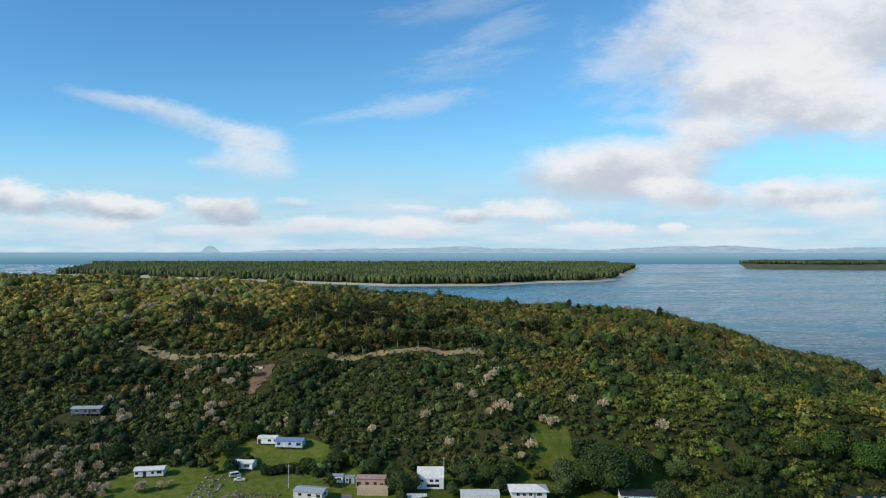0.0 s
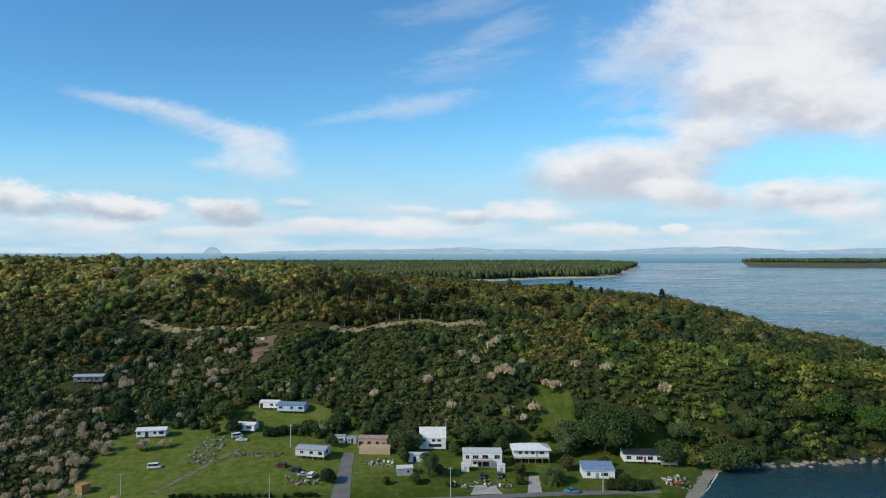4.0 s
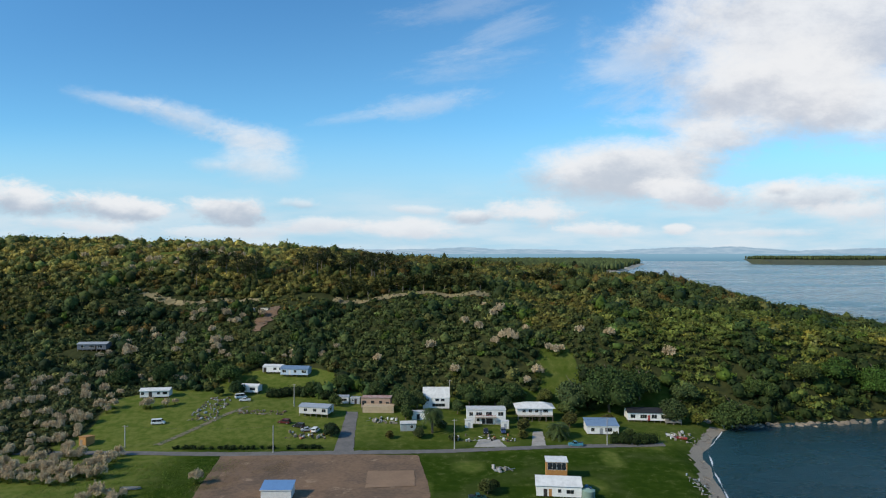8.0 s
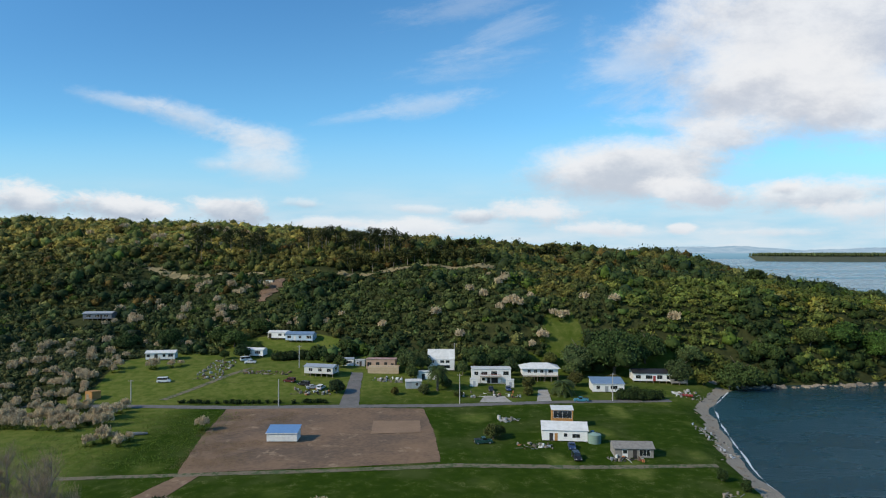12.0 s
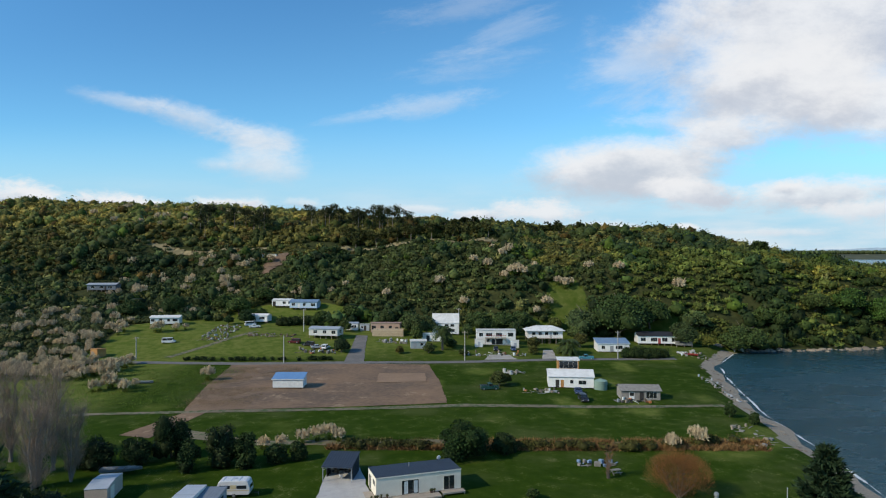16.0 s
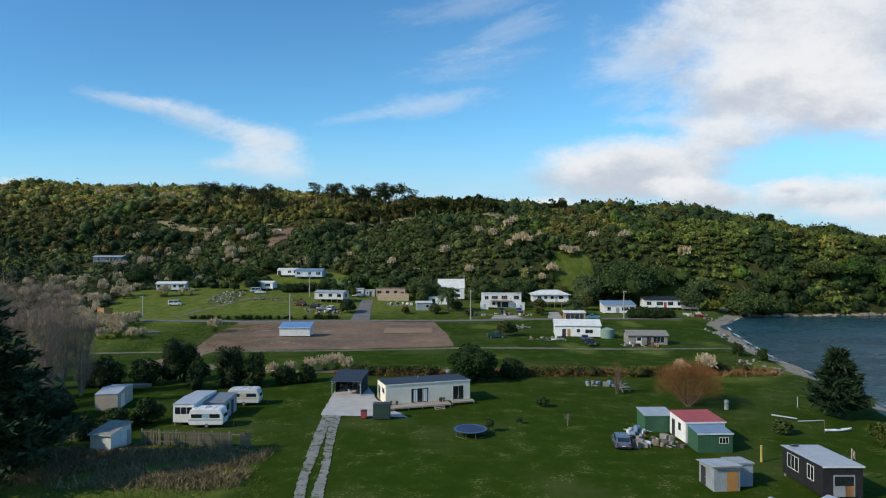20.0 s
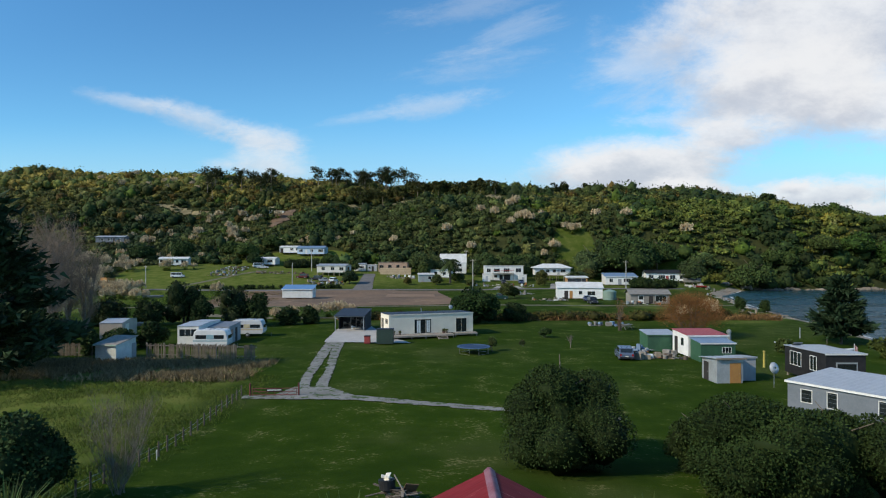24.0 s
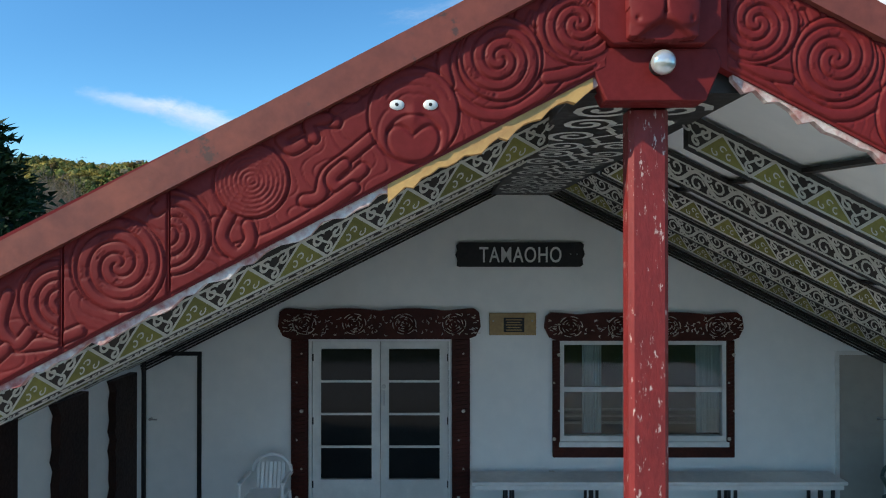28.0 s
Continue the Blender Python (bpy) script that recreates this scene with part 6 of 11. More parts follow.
def cabin(name, label, category, x, y, yaw, w, d, h, roof="gable", rise=0.8, wall=M_WHITE, top=M_ZINC, trim=M_WHITE, over=0.25, piles=0.0, z=None, windows=(), doors=(), boards=0.0, ribs=0.45, group="", slope="front"):
    """A small building: four walls, roof, openings, piles. Front faces the camera's side at yaw 0."""
    z = gz(x, y) if z is None else z
    b = thing(name, label, category, pose(x, y, z, 0, 0, yaw), group)
    body = thing("body", "", "")
    body.parent, body.matrix_basis = b, pose(0, 0, piles)
    t = 0.1
    if piles:
        for i in range(max(2, int(w / 2.2) + 1)):
            for j in (-1, 1):
                px = -w / 2 + 0.2 + (w - 0.4) * i / max(1, int(w / 2.2))
                part("foundation_post", box(px - 0.08, j * (d / 2 - 0.2) - 0.08, -0.3, px + 0.08, j * (d / 2 - 0.2) + 0.08, piles), M_TIMBER, b)
    else:
        part("footing", box(-w / 2 + 0.03, -d / 2 + 0.03, -0.4, w / 2 - 0.03, d / 2 - 0.03, 0.0), M_CONCRETE, b)
    hf = h
    hb = h
    if roof == "mono":
        hf, hb = (h, h + rise) if slope == "back" else (h + rise, h)
    part("wall", box(-w / 2, -d / 2, 0, w / 2, -d / 2 + t, hf), wall, body)
    part("wall", box(-w / 2, d / 2 - t, 0, w / 2, d / 2, hb), wall, body)
    for s in (-1, 1):
        pts = [(-d / 2 + t, 0), (d / 2 - t, 0), (d / 2 - t, hb), (-d / 2 + t, hf)]
        part("wall", prism(pts, s * w / 2, s * (w / 2 - t), None, "x"), wall, body)
        if roof == "gable":
            part("gable", prism([(-d / 2, h), (d / 2, h), (0, h + rise)], s * w / 2, s * (w / 2 - t), None, "x"), wall, body)
    if boards:  # lapped cladding on the front and the sides
        n = int(h / boards)
        for k in range(1, n):
            part("cladding_lap", box(-w / 2 - 0.012, -d / 2 - 0.012, k * boards - 0.015, w / 2 + 0.012, -d / 2 - 0.001, k * boards), wall, body)
            for s in (-1, 1):
                part("cladding_lap", box(s * (w / 2 + 0.001), -d / 2, k * boards - 0.015, s * (w / 2 + 0.012), d / 2, k * boards), wall, body)
    o = over
    W = w / 2 + o
    k = (rise / (d / 2)) if roof == "gable" else 0
    n = max(3, int(2 * W / ribs))
    if roof == "gable":
        e = h - k * o + 0.03
        for s in (-1, 1):
            p = [(-W * s, s * (d / 2 + o) * -1, e), (W * s, s * (d / 2 + o) * -1, e), (W * s, 0, h + rise + 0.03), (-W * s, 0, h + rise + 0.03)]
            part("roof", sheet(*p, n, 0.04, 0.02), top, b, "", pose(0, 0, piles))
        part("ridge_cap", prism([(-0.18, h + rise + 0.03 - 0.18 * k + 0.02), (0, h + rise + 0.075), (0.18, h + rise + 0.05 - 0.18 * k)], -W, W, None, "x"), top, b, "", pose(0, 0, piles))
    elif roof == "hip":
        e, r = h - 0.02, max(0.3, w / 2 - d / 2)
        c = [(-W, -d / 2 - o, e), (W, -d / 2 - o, e), (W, d / 2 + o, e), (-W, d / 2 + o, e)]
        a1, a2 = (-r, 0, h + rise), (r, 0, h + rise)
        for face in ((c[0], c[1], a2, a1), (c[1], c[2], a2), (c[2], c[3], a1, a2), (c[3], c[0], a1)):
            bm = bmesh.new()
            lo = [bm.verts.new(Vector(q) - Vector((0, 0, 0.05))) for q in face]
            hi = [bm.verts.new(q) for q in face]
            bm.faces.new(hi)
            bm.faces.new(lo[::-1])
            for i in range(len(face)):
                bm.faces.new((lo[i], lo[(i + 1) % len(face)], hi[(i + 1) % len(face)], hi[i]))
            part("roof", bm, top, b, "", pose(0, 0, piles))
    else:
        y0, y1 = -d / 2 - o, d / 2 + o
        g = (hb - hf) / d
        p = [(-W, y0, hf - g * o + 0.04), (W, y0, hf - g * o + 0.04), (W, y1, hb + g * o + 0.04), (-W, y1, hb + g * o + 0.04)]
        part("roof", sheet(*p, n, 0.05, 0.02), top, b, "", pose(0, 0, piles))
        part("fascia", box(-W, y0 - 0.02, hf - g * o - 0.12, W, y0, hf - g * o + 0.04), trim, b, "", pose(0, 0, piles))
    for q in windows:
        window_part(body, q[0], w, d, *q[1:5], panes=q[5] if len(q) > 5 else 2, frame=trim)
    for q in doors:
        door_part(body, q[0], w, d, *q[1:5], leaf=q[5] if len(q) > 5 else trim, glazed=len(q) > 6)
    return b


# ---------------------------------------------------------------- beside the meeting house
def rusty_hall():
    b = thing("rusty_hall", "low white hall with rusted orange iron roof beside the meeting house", "hall", HOUSE)
    v0, v1 = 9.4, 14.8
    ru, re, rr = -5.78, -8.15, -3.42
    for e, s in ((re, -1), (rr, 1)):
        n = 9
        for k in range(n):  # overlapping sheets across the slope
            a, c = v0 - 0.1 + (v1 - v0 + 0.2) * k / n, v0 - 0.1 + (v1 - v0 + 0.2) * (k + 1) / n + 0.04
            p = [(ru, a, 2.42), (ru, c, 2.42), (e, c, 1.93), (e, a, 1.93)]
            if s > 0:
                p = [p[1], p[0], p[3], p[2]]
            part("roof_sheet", sheet(*p, 4, 0.012, 0.022), M_RUST, b, "rusted corrugated roof sheet")
    part("ridge_cap", prism([(ru - 0.14, 2.415), (ru, 2.49), (ru + 0.14, 2.415), (ru, 2.44)], v0 - 0.12, v1 + 0.1), M_RUST, b, "weathered ridge capping")
    part("ridge_board", box(ru - 0.05, v0 - 0.1, 2.47, ru + 0.03, v1 + 0.05, 2.51), surf("rust_stained_timber", (0.26, 0.17, 0.12), (0.15, 0.09, 0.06), 1.5, 0.8, 0.3), b)
    for i in range(12):
        u0 = re + 0.05 + i * 0.385
        u1 = u0 + 0.375
        top = 1.93 + 0.49 * (1 - min(1.0, abs((u0 + u1) / 2 - ru) / 2.37))
        part("fascia_panel", box(u0, v0 - 0.03, 1.52, u1, v0 + 0.0, top - 0.02), M_FLAKE, b, "flaking red paint on zinc panel")
    part("eave_board", box(re, v0 - 0.06, 1.46, rr, v0 + 0.02, 1.53), M_WHITE, b)
    part("wall", box(re + 0.15, v0 + 0.03, -0.2, rr - 0.1, v0 + 0.13, 1.52), M_WHITE, b, "white painted front wall")
    part("wall", box(re + 0.15, v1 - 0.25, -0.6, rr - 0.1, v1 - 0.15, 1.9), M_WHITE, b)
    part("wall", box(re + 0.15, v0 + 0.13, -0.6, re + 0.25, v1 - 0.25, 1.9), M_WHITE, b)
    part("wall", box(rr - 0.2, v0 + 0.13, -0.6, rr - 0.1, v1 - 0.25, 1.9), M_WHITE, b)
    part("gutter", rod((re + 0.02, v0 - 0.1, 1.9), (re + 0.02, v1 + 0.1, 1.9), 0.05, None, 8), M_ZINC, b)
    for u in (-6.15, -5.1):
        w = thing("window", "dark window with pale curtains in a red frame", "")
        w.parent = b
        bm = box(u - 0.28, v0 - 0.01, 0.55, u - 0.24, v0 + 0.03, 1.44)
        box(u + 0.24, v0 - 0.01, 0.55, u + 0.28, v0 + 0.03, 1.44, bm)
        box(u - 0.24, v0 - 0.01, 1.40, u + 0.24, v0 + 0.03, 1.44, bm)
        box(u - 0.24, v0 - 0.01, 0.55, u + 0.24, v0 + 0.03, 0.59, bm)
        part("frame", bm, M_WHITE, w)
        part("pane", box(u - 0.24, v0 + 0.012, 0.59, u + 0.24, v0 + 0.02, 1.40), M_GLASS, w)
        part("curtain", box(u + 0.06, v0 + 0.003, 0.62, u + 0.20, v0 + 0.010, 1.38), M_CURTAIN, w)
    part("corner_post", box(-5.62, v0 - 0.05, -0.1, -5.54, v0 + 0.02, 1.5), M_FLAKE, b)
    return b


def dining_hall():
    b = thing("corrugated_hall", "grey corrugated hall with mustard fascia and blue-grey roof", "hall", HOUSE)
    u0, u1, v0, v1 = 7.75, 13.5, 8.0, 15.5
    part("wall", sheet((u0, v1, 0), (u0, v0, 0), (u0, v0, 2.2), (u0, v1, 2.2), 62, 0.02, 0.02), M_CORR, b, "grey corrugated side wall")
    part("wall", box(u0 + 0.05, v1 - 0.05, -0.3, u1, v1, 2.4), M_CORR, b)
    part("wall", box(u0 + 0.05, v0, -0.1, u1, v0 + 0.05, 2.4), M_CORR, b)
    part("wall", box(u1 - 0.05, v0 + 0.05, -0.3, u1, v1 - 0.05, 2.6), M_CORR, b)
    part("fascia", box(u0 - 0.24, v0 - 0.2, 2.16, u0 - 0.19, v1 + 0.25, 2.44), M_MUSTARD, b, "mustard painted fascia board")
    part("fascia", box(u0 - 0.19, v1 + 0.20, 2.16, u1 + 0.2, v1 + 0.25, 2.44), M_MUSTARD, b)
    part("soffit", box(u0 - 0.19, v0 - 0.2, 2.18, u0 + 0.02, v1 + 0.2, 2.20), M_WHITE, b)
    n = 6
    for k in range(n):
        a, c = u0 - 0.26 + (u1 - u0 + 0.5) * k / n, u0 - 0.26 + (u1 - u0 + 0.5) * (k + 1) / n - 0.015
        za, zc = 2.455 + 0.018 * k, 2.455 + 0.018 * (k + 1)
        part("roof_sheet", prism([(a, za), (c, zc), (c, zc + 0.03), (c - 0.05, zc + 0.045), (a, za + 0.03)], v0 - 0.25, v1 + 0.28), surf("dull_blue_iron", (0.085, 0.13, 0.20), (0.06, 0.095, 0.15), 0.8, 0.6, 0.08), b, "blue-grey standing-seam roof sheet")
    part("drip_edge", box(u0 - 0.28, v0 - 0.25, 2.435, u0 - 0.245, v1 + 0.28, 2.475), M_OCHRE, b)
    for v, wd, z0, z1 in ((14.2, 1.5, 1.55, 2.12), (12.05, 0.5, 1.35, 2.10), (10.4, 0.7, 1.30, 2.08), (8.9, 0.6, 1.30, 2.08)):
        w = thing("window", "black-framed window with pale curtain", "")
        w.parent = b
        bm = box(u0 - 0.05, v - wd / 2, z0, u0 - 0.005, v - wd / 2 + 0.05, z1)
        box(u0 - 0.05, v + wd / 2 - 0.05, z0, u0 - 0.005, v + wd / 2, z1, bm)
        box(u0 - 0.05, v - wd / 2 + 0.05, z1 - 0.05, u0 - 0.005, v + wd / 2 - 0.05, z1, bm)
        box(u0 - 0.05, v - wd / 2 + 0.05, z0, u0 - 0.005, v + wd / 2 - 0.05, z0 + 0.05, bm)
        if wd > 1:
            box(u0 - 0.05, v - 0.025, z0 + 0.05, u0 - 0.005, v + 0.025, z1 - 0.05, bm)
        part("frame", bm, M_BLACK, w)
        part("pane", box(u0 - 0.026, v - wd / 2 + 0.05, z0 + 0.05, u0 - 0.022, v + wd / 2 - 0.05, z1 - 0.05), M_GLASS, w)
        part("curtain", box(u0 - 0.021, v - wd * 0.1, z0 + 0.06, u0 - 0.012, v + wd * 0.2, z1 - 0.06), M_CURTAIN, w)
        part("sill", box(u0 - 0.07, v - wd / 2 - 0.03, z0 - 0.04, u0 - 0.005, v + wd / 2 + 0.03, z0), M_WHITE, w)
    part("downpipe", rod((u0 - 0.07, 11.3, 0), (u0 - 0.07, 11.3, 2.2), 0.05, None, 10), M_WHITE, b, "white downpipe")
    return b


rusty_hall()
dining_hall()

# ---------------------------------------------------------------- round the lawn
cabin("grey_house", "slate grey weatherboard house with pale roof at the lawn's edge", "house", 26.8, 47.4, -56.0, 9.0, 6.5, 2.6, "mono", 0.25, M_SLATE, M_PALEROOF, M_WHITE, 0.15, 0.35, slope="back",
      windows=(("front", -3.1, 1.2, 0.75, 0.9, 1), ("front", -1.3, 1.1, 0.65, 1.1, 1), ("front", 2.4, 1.1, 1.4, 1.1, 2), ("left", 0.0, 1.1, 1.2, 1.0, 2)), boards=0.3)
cabin("black_house", "black timber cabin with grey roof and white windows", "cabin", 32.3, 63.4, 1.5, 3.7, 6.9, 2.65, "mono", 0.2, M_BLACK, M_PALEROOF, M_WHITE, 0.12, 0.4, slope="front",
      windows=(("left", 1.5, 1.0, 1.0, 1.3, 2), ("left", -1.5, 0.95, 1.9, 1.3, 3)), doors=(("front", 0.1, 0.05, 2.0, 2.0, M_GREY, 1), ("front", 0.6, 0.05, 0.8, 1.0, M_ORANGE)))


def sat_dish(x, y, z, yaw):
    d = thing("satellite_dish", "grey satellite dish on a short pole", "dish", pose(x, y, z, 0, 0, yaw))
    part("pole", rod((0, 0.1, -0.3), (0, 0.1, 1.1), 0.03, None, 8), M_STEEL, d)
    bm = bmesh.new()
    bmesh.ops.create_cone(bm, cap_ends=False, segments=18, radius1=0.45, radius2=0.08, depth=0.16, matrix=pose(0, 0, 1.25, 75, 0, 0))
    bmesh.ops.solidify(bm, geom=bm.faces[:], thickness=0.015)
    part("reflector", bm, M_PALEROOF, d, smooth=True)
    part("feed_arm", rod((0, -0.05, 1.0), (0, -0.42, 1.25), 0.015, None, 6), M_STEEL, d)
    return d


sat_dish(21.1, 50.2, 0.45, 20)


def porch_deck(x0, y0, x1, y1, top, lab):
    d = thing("deck", lab, "deck", pose(x0, y0, gz(x0, y0)))
    w, l, h = x1 - x0, y1 - y0, top - gz(x0, y0)
    n = int(l / 0.145)
    for k in range(n):
        part("deck_board", box(0, k * l / n + 0.004, h - 0.035, w, (k + 1) * l / n - 0.004, h), M_DECK, d)
    for i in range(int(w / 1.5) + 1):
        for j in (0.1, l - 0.1):
            px = 0.1 + i * (w - 0.2) / max(1, int(w / 1.5))
            part("post", box(px - 0.05, j - 0.05, -0.25, px + 0.05, j + 0.05, h - 0.16), M_TIMBER, d)
    part("bearer", box(0, 0, h - 0.16, w, 0.05, h - 0.04), M_TIMBER, d)
    part("bearer", box(0, l - 0.05, h - 0.16, w, l, h - 0.04), M_TIMBER, d)
    return d


porch_deck(30.8, 57.2, 37.0, 59.8, -1.65, "grey timber deck before the black cabin")


def solar_panel():
    s = thing("solar_panel", "small tilted solar panel on the cabin roof", "solar panel", pose(31.3, 66.2, 1.30, -35, 0, -2))
    part("panel", box(-0.4, -0.28, 0, 0.4, 0.28, 0.04), M_NAVY, s)
    part("frame", box(-0.43, -0.31, -0.02, 0.43, 0.31, 0.0), M_STEEL, s)
    part("strut", rod((-0.3, 0.2, 0), (-0.3, 0.35, -0.25), 0.015, None, 5, rod((0.3, 0.2, 0), (0.3, 0.35, -0.25), 0.015, None, 5)), M_STEEL, s)


solar_panel()


def flag_pole():
    f = thing("flagpole", "short flagpole with a limp red and white flag", "flagpole", pose(36.0, 64.5, -2.05))
    part("pole", rod((0, 0, 0), (0, 0, 3.6), 0.03, None, 8), M_WHITE, f)
    bm = bmesh.new()
    rows = [[bm.verts.new((0.04 + 0.07 * i, 0.05 * math.sin(i * 1.4), z - 0.06 * i)) for z in (3.5, 2.7)] for i in range(6)]
    for a, b in zip(rows, rows[1:]):
        bm.faces.new((a[0], b[0], b[1], a[1]))
    bmesh.ops.solidify(bm, geom=bm.faces[:], thickness=0.01)
    part("flag", bm, surf("faded_flag", (0.45, 0.12, 0.10), (0.6, 0.55, 0.5), 5.0, 0.9, 0.0), f)


flag_pole()
cabin("white_cabin", "white cabin with red iron roof among sheds", "cabin", 26.4, 79.4, 4.0, 4.8, 4.6, 2.5, "mono", 0.25, M_WHITE, M_REDROOF, M_WHITE, 0.12, 0.2, slope="back",
      windows=(("front", 0.9, 1.2, 1.9, 0.7, 3), ("left", 0.6, 1.1, 0.8, 0.9, 1)), doors=(("left", -1.2, 0.0, 0.9, 2.0, M_DARK),))
cabin("green_shed", "dark green corrugated garden shed", "shed", 22.7, 83.8, 2.0, 3.7, 3.2, 2.1, "mono", 0.3, M_GREEN, M_ZINC, M_GREEN, 0.1, slope="back", doors=(("front", 0.4, 0.0, 1.5, 1.9, M_GREEN),))
cabin("green_hut", "mid green metal hut with a white window", "shed", 26.4, 75.4, 2.0, 4.0, 2.9, 2.2, "mono", 0.2, M_GREEN, M_BLUEROOF, M_WHITE, 0.1, slope="back", windows=(("front", 1.0, 1.1, 1.0, 0.6, 3),))
cabin("iron_lean_to", "patched corrugated iron lean-to with open front", "shed", 22.6, 63.6, 6.0, 2.6, 2.9, 2.1, "mono", 0.3, M_ZINC, M_ZINC, M_TIMBER, 0.25, slope="front", doors=(("front", 0.55, 0.0, 1.1, 1.95, M_ORANGE), ("left", -0.6, 0.0, 0.9, 1.8, M_DARK)))
cabin("silver_shed", "silver zinc tool shed", "shed", 24.8, 64.6, 6.0, 1.9, 2.3, 2.1, "mono", 0.2, M_PALEROOF, M_ZINC, M_PALEROOF, 0.1, slope="front")
cabin("tan_shed", "long pale tan metal shed with double doors", "shed", -54.4, 95.1, 10.0, 3.1, 6.6, 2.3, "gable", 0.35, surf("tan_sheet", (0.46, 0.40, 0.34), (0.38, 0.33, 0.28), 0.7, 0.55, 0.06), M_PALEROOF, M_CREAM, 0.06,
      doors=(("right", -1.2, 0.0, 1.6, 2.0, M_CREAM),))
cabin("teal_shed", "white and teal shed with faded painted marks", "shed", -43.9, 75.0, -9.0, 2.7, 3.5, 2.0, "mono", 0.55, surf("chalky_white_boards", (0.62, 0.64, 0.62), (0.44, 0.50, 0.50), 0.8, 0.8, 0.1, worn=(0.42, 0.28, 0.27), wear=0.70), M_SILVERWOOD, M_TEAL, 0.2, slope="back",
      doors=(("right", 1.4, 0.0, 0.8, 1.8, M_GREY),))


def cream_house():
    """Flat-roofed prefabricated house with deck, seen corner on."""
    X, Y, yaw = -8.15, 98.6, 19.0
    w, d, h = 13.2, 5.6, 2.75
    c = cabin("cream_house", "cream prefabricated house with navy roof and timber deck", "house", X, Y, yaw, w, d, h, "mono", 0.18, M_CREAM, M_NAVY, M_CREAM, 0.06, 0.55, slope="front", z=-2.05,
              windows=(("left", 1.3, 1.45, 1.5, 0.75, 2), ("front", -1.4, 0.05, 2.6, 2.05, 3), ("front", 4.7, 0.05, 1.7, 2.05, 2), ("left", -1.5, 0.05, 1.5, 2.0, 2)))
    for k in (-2.2, -1.9, -0.7, -0.4):
        part("curtain", box(k - 0.13, -d / 2 - 0.022, 0.7, k + 0.13, -d / 2 - 0.012, 2.5), M_CURTAIN, c)
    part("vent_pipe", rod((-0.6, 1.0, 3.4), (-0.6, 1.0, 4.0), 0.07, None, 10), M_STEEL, c)
    part("dish", ball((4.6, 2.0, 3.95), 0.33, None, 12, (1, 0.3, 1)), M_PALEROOF, c)
    D = thing("deck", "weathered timber deck with stairs along the cream house", "deck", pose(X, Y, -2.05, 0, 0, yaw))
    for x0, x1, y0, y1 in ((-w / 2 - 1.4, 2.9, -d / 2 - 2.0, -d / 2 - 0.05), (3.3, w / 2 + 0.3, -d / 2 - 1.2, -d / 2 - 0.05), (-w / 2 - 1.4, -w / 2 - 0.05, -d / 2 - 0.05, -d / 2 + 3.0)):
        n = max(3, int((y1 - y0) / 0.15))
        for k in range(n):
            part("deck_board", box(x0, y0 + (y1 - y0) * k / n + 0.004, 0.5, x1, y0 + (y1 - y0) * (k + 1) / n - 0.004, 0.54), M_DECK, D)
        part("edge_board", box(x0, y0 - 0.04, 0.32, x1, y0, 0.54), M_DECK, D)
        m = max(1, int((x1 - x0) / 1.9))
        for k in range(m + 1):
            px = x0 + 0.1 + (x1 - x0 - 0.2) * k / m
            part("post", box(px - 0.06, y0 + 0.02, -0.2, px + 0.06, y0 + 0.14, 0.5), M_TIMBER, D)
    for k in range(3):
        part("tread", box(0.2, -d / 2 - 2.35 - 0.28 * k, 0.36 - 0.16 * k, 1.7, -d / 2 - 2.08 - 0.28 * k, 0.40 - 0.16 * k), M_DECK, D)
    for px in (0.2, 1.66):
        part("stringer", prism([(-d / 2 - 2.04, 0.50), (-d / 2 - 3.0, 0.0), (-d / 2 - 2.9, -0.1), (-d / 2 - 2.04, 0.3)], px, px + 0.04, None, "x"), M_DECK, D)
    r = random.Random(3)
    for k in range(11):
        x = (-w / 2 - 0.8 + r.uniform(0, 2.4)) if k < 6 else r.uniform(0.6, 2.6)
        p = thing("potted_plant", "leafy plant in a dark pot on the deck", "plant", pose(X, Y, -2.05, 0, 0, yaw) @ pose(x, -d / 2 - 0.3 - r.uniform(0, 0.2), 0.54), "pots on the deck")
        part("pot", rod((0, 0, 0), (0, 0, 0.24), 0.10, 0.14, 10), surf("terracotta_pot", (0.16, 0.07, 0.05), (0.06, 0.05, 0.05), 3.0, 0.8, 0.1), p)
        V, F, T = crowns(np.array([[0, 0, 0.42]]), np.array([0.2]), np.array([0.24]), np.random.RandomState(k), 60, 0.10)
        soup("foliage", V, F, M_LEAF, T, p)


cream_house()


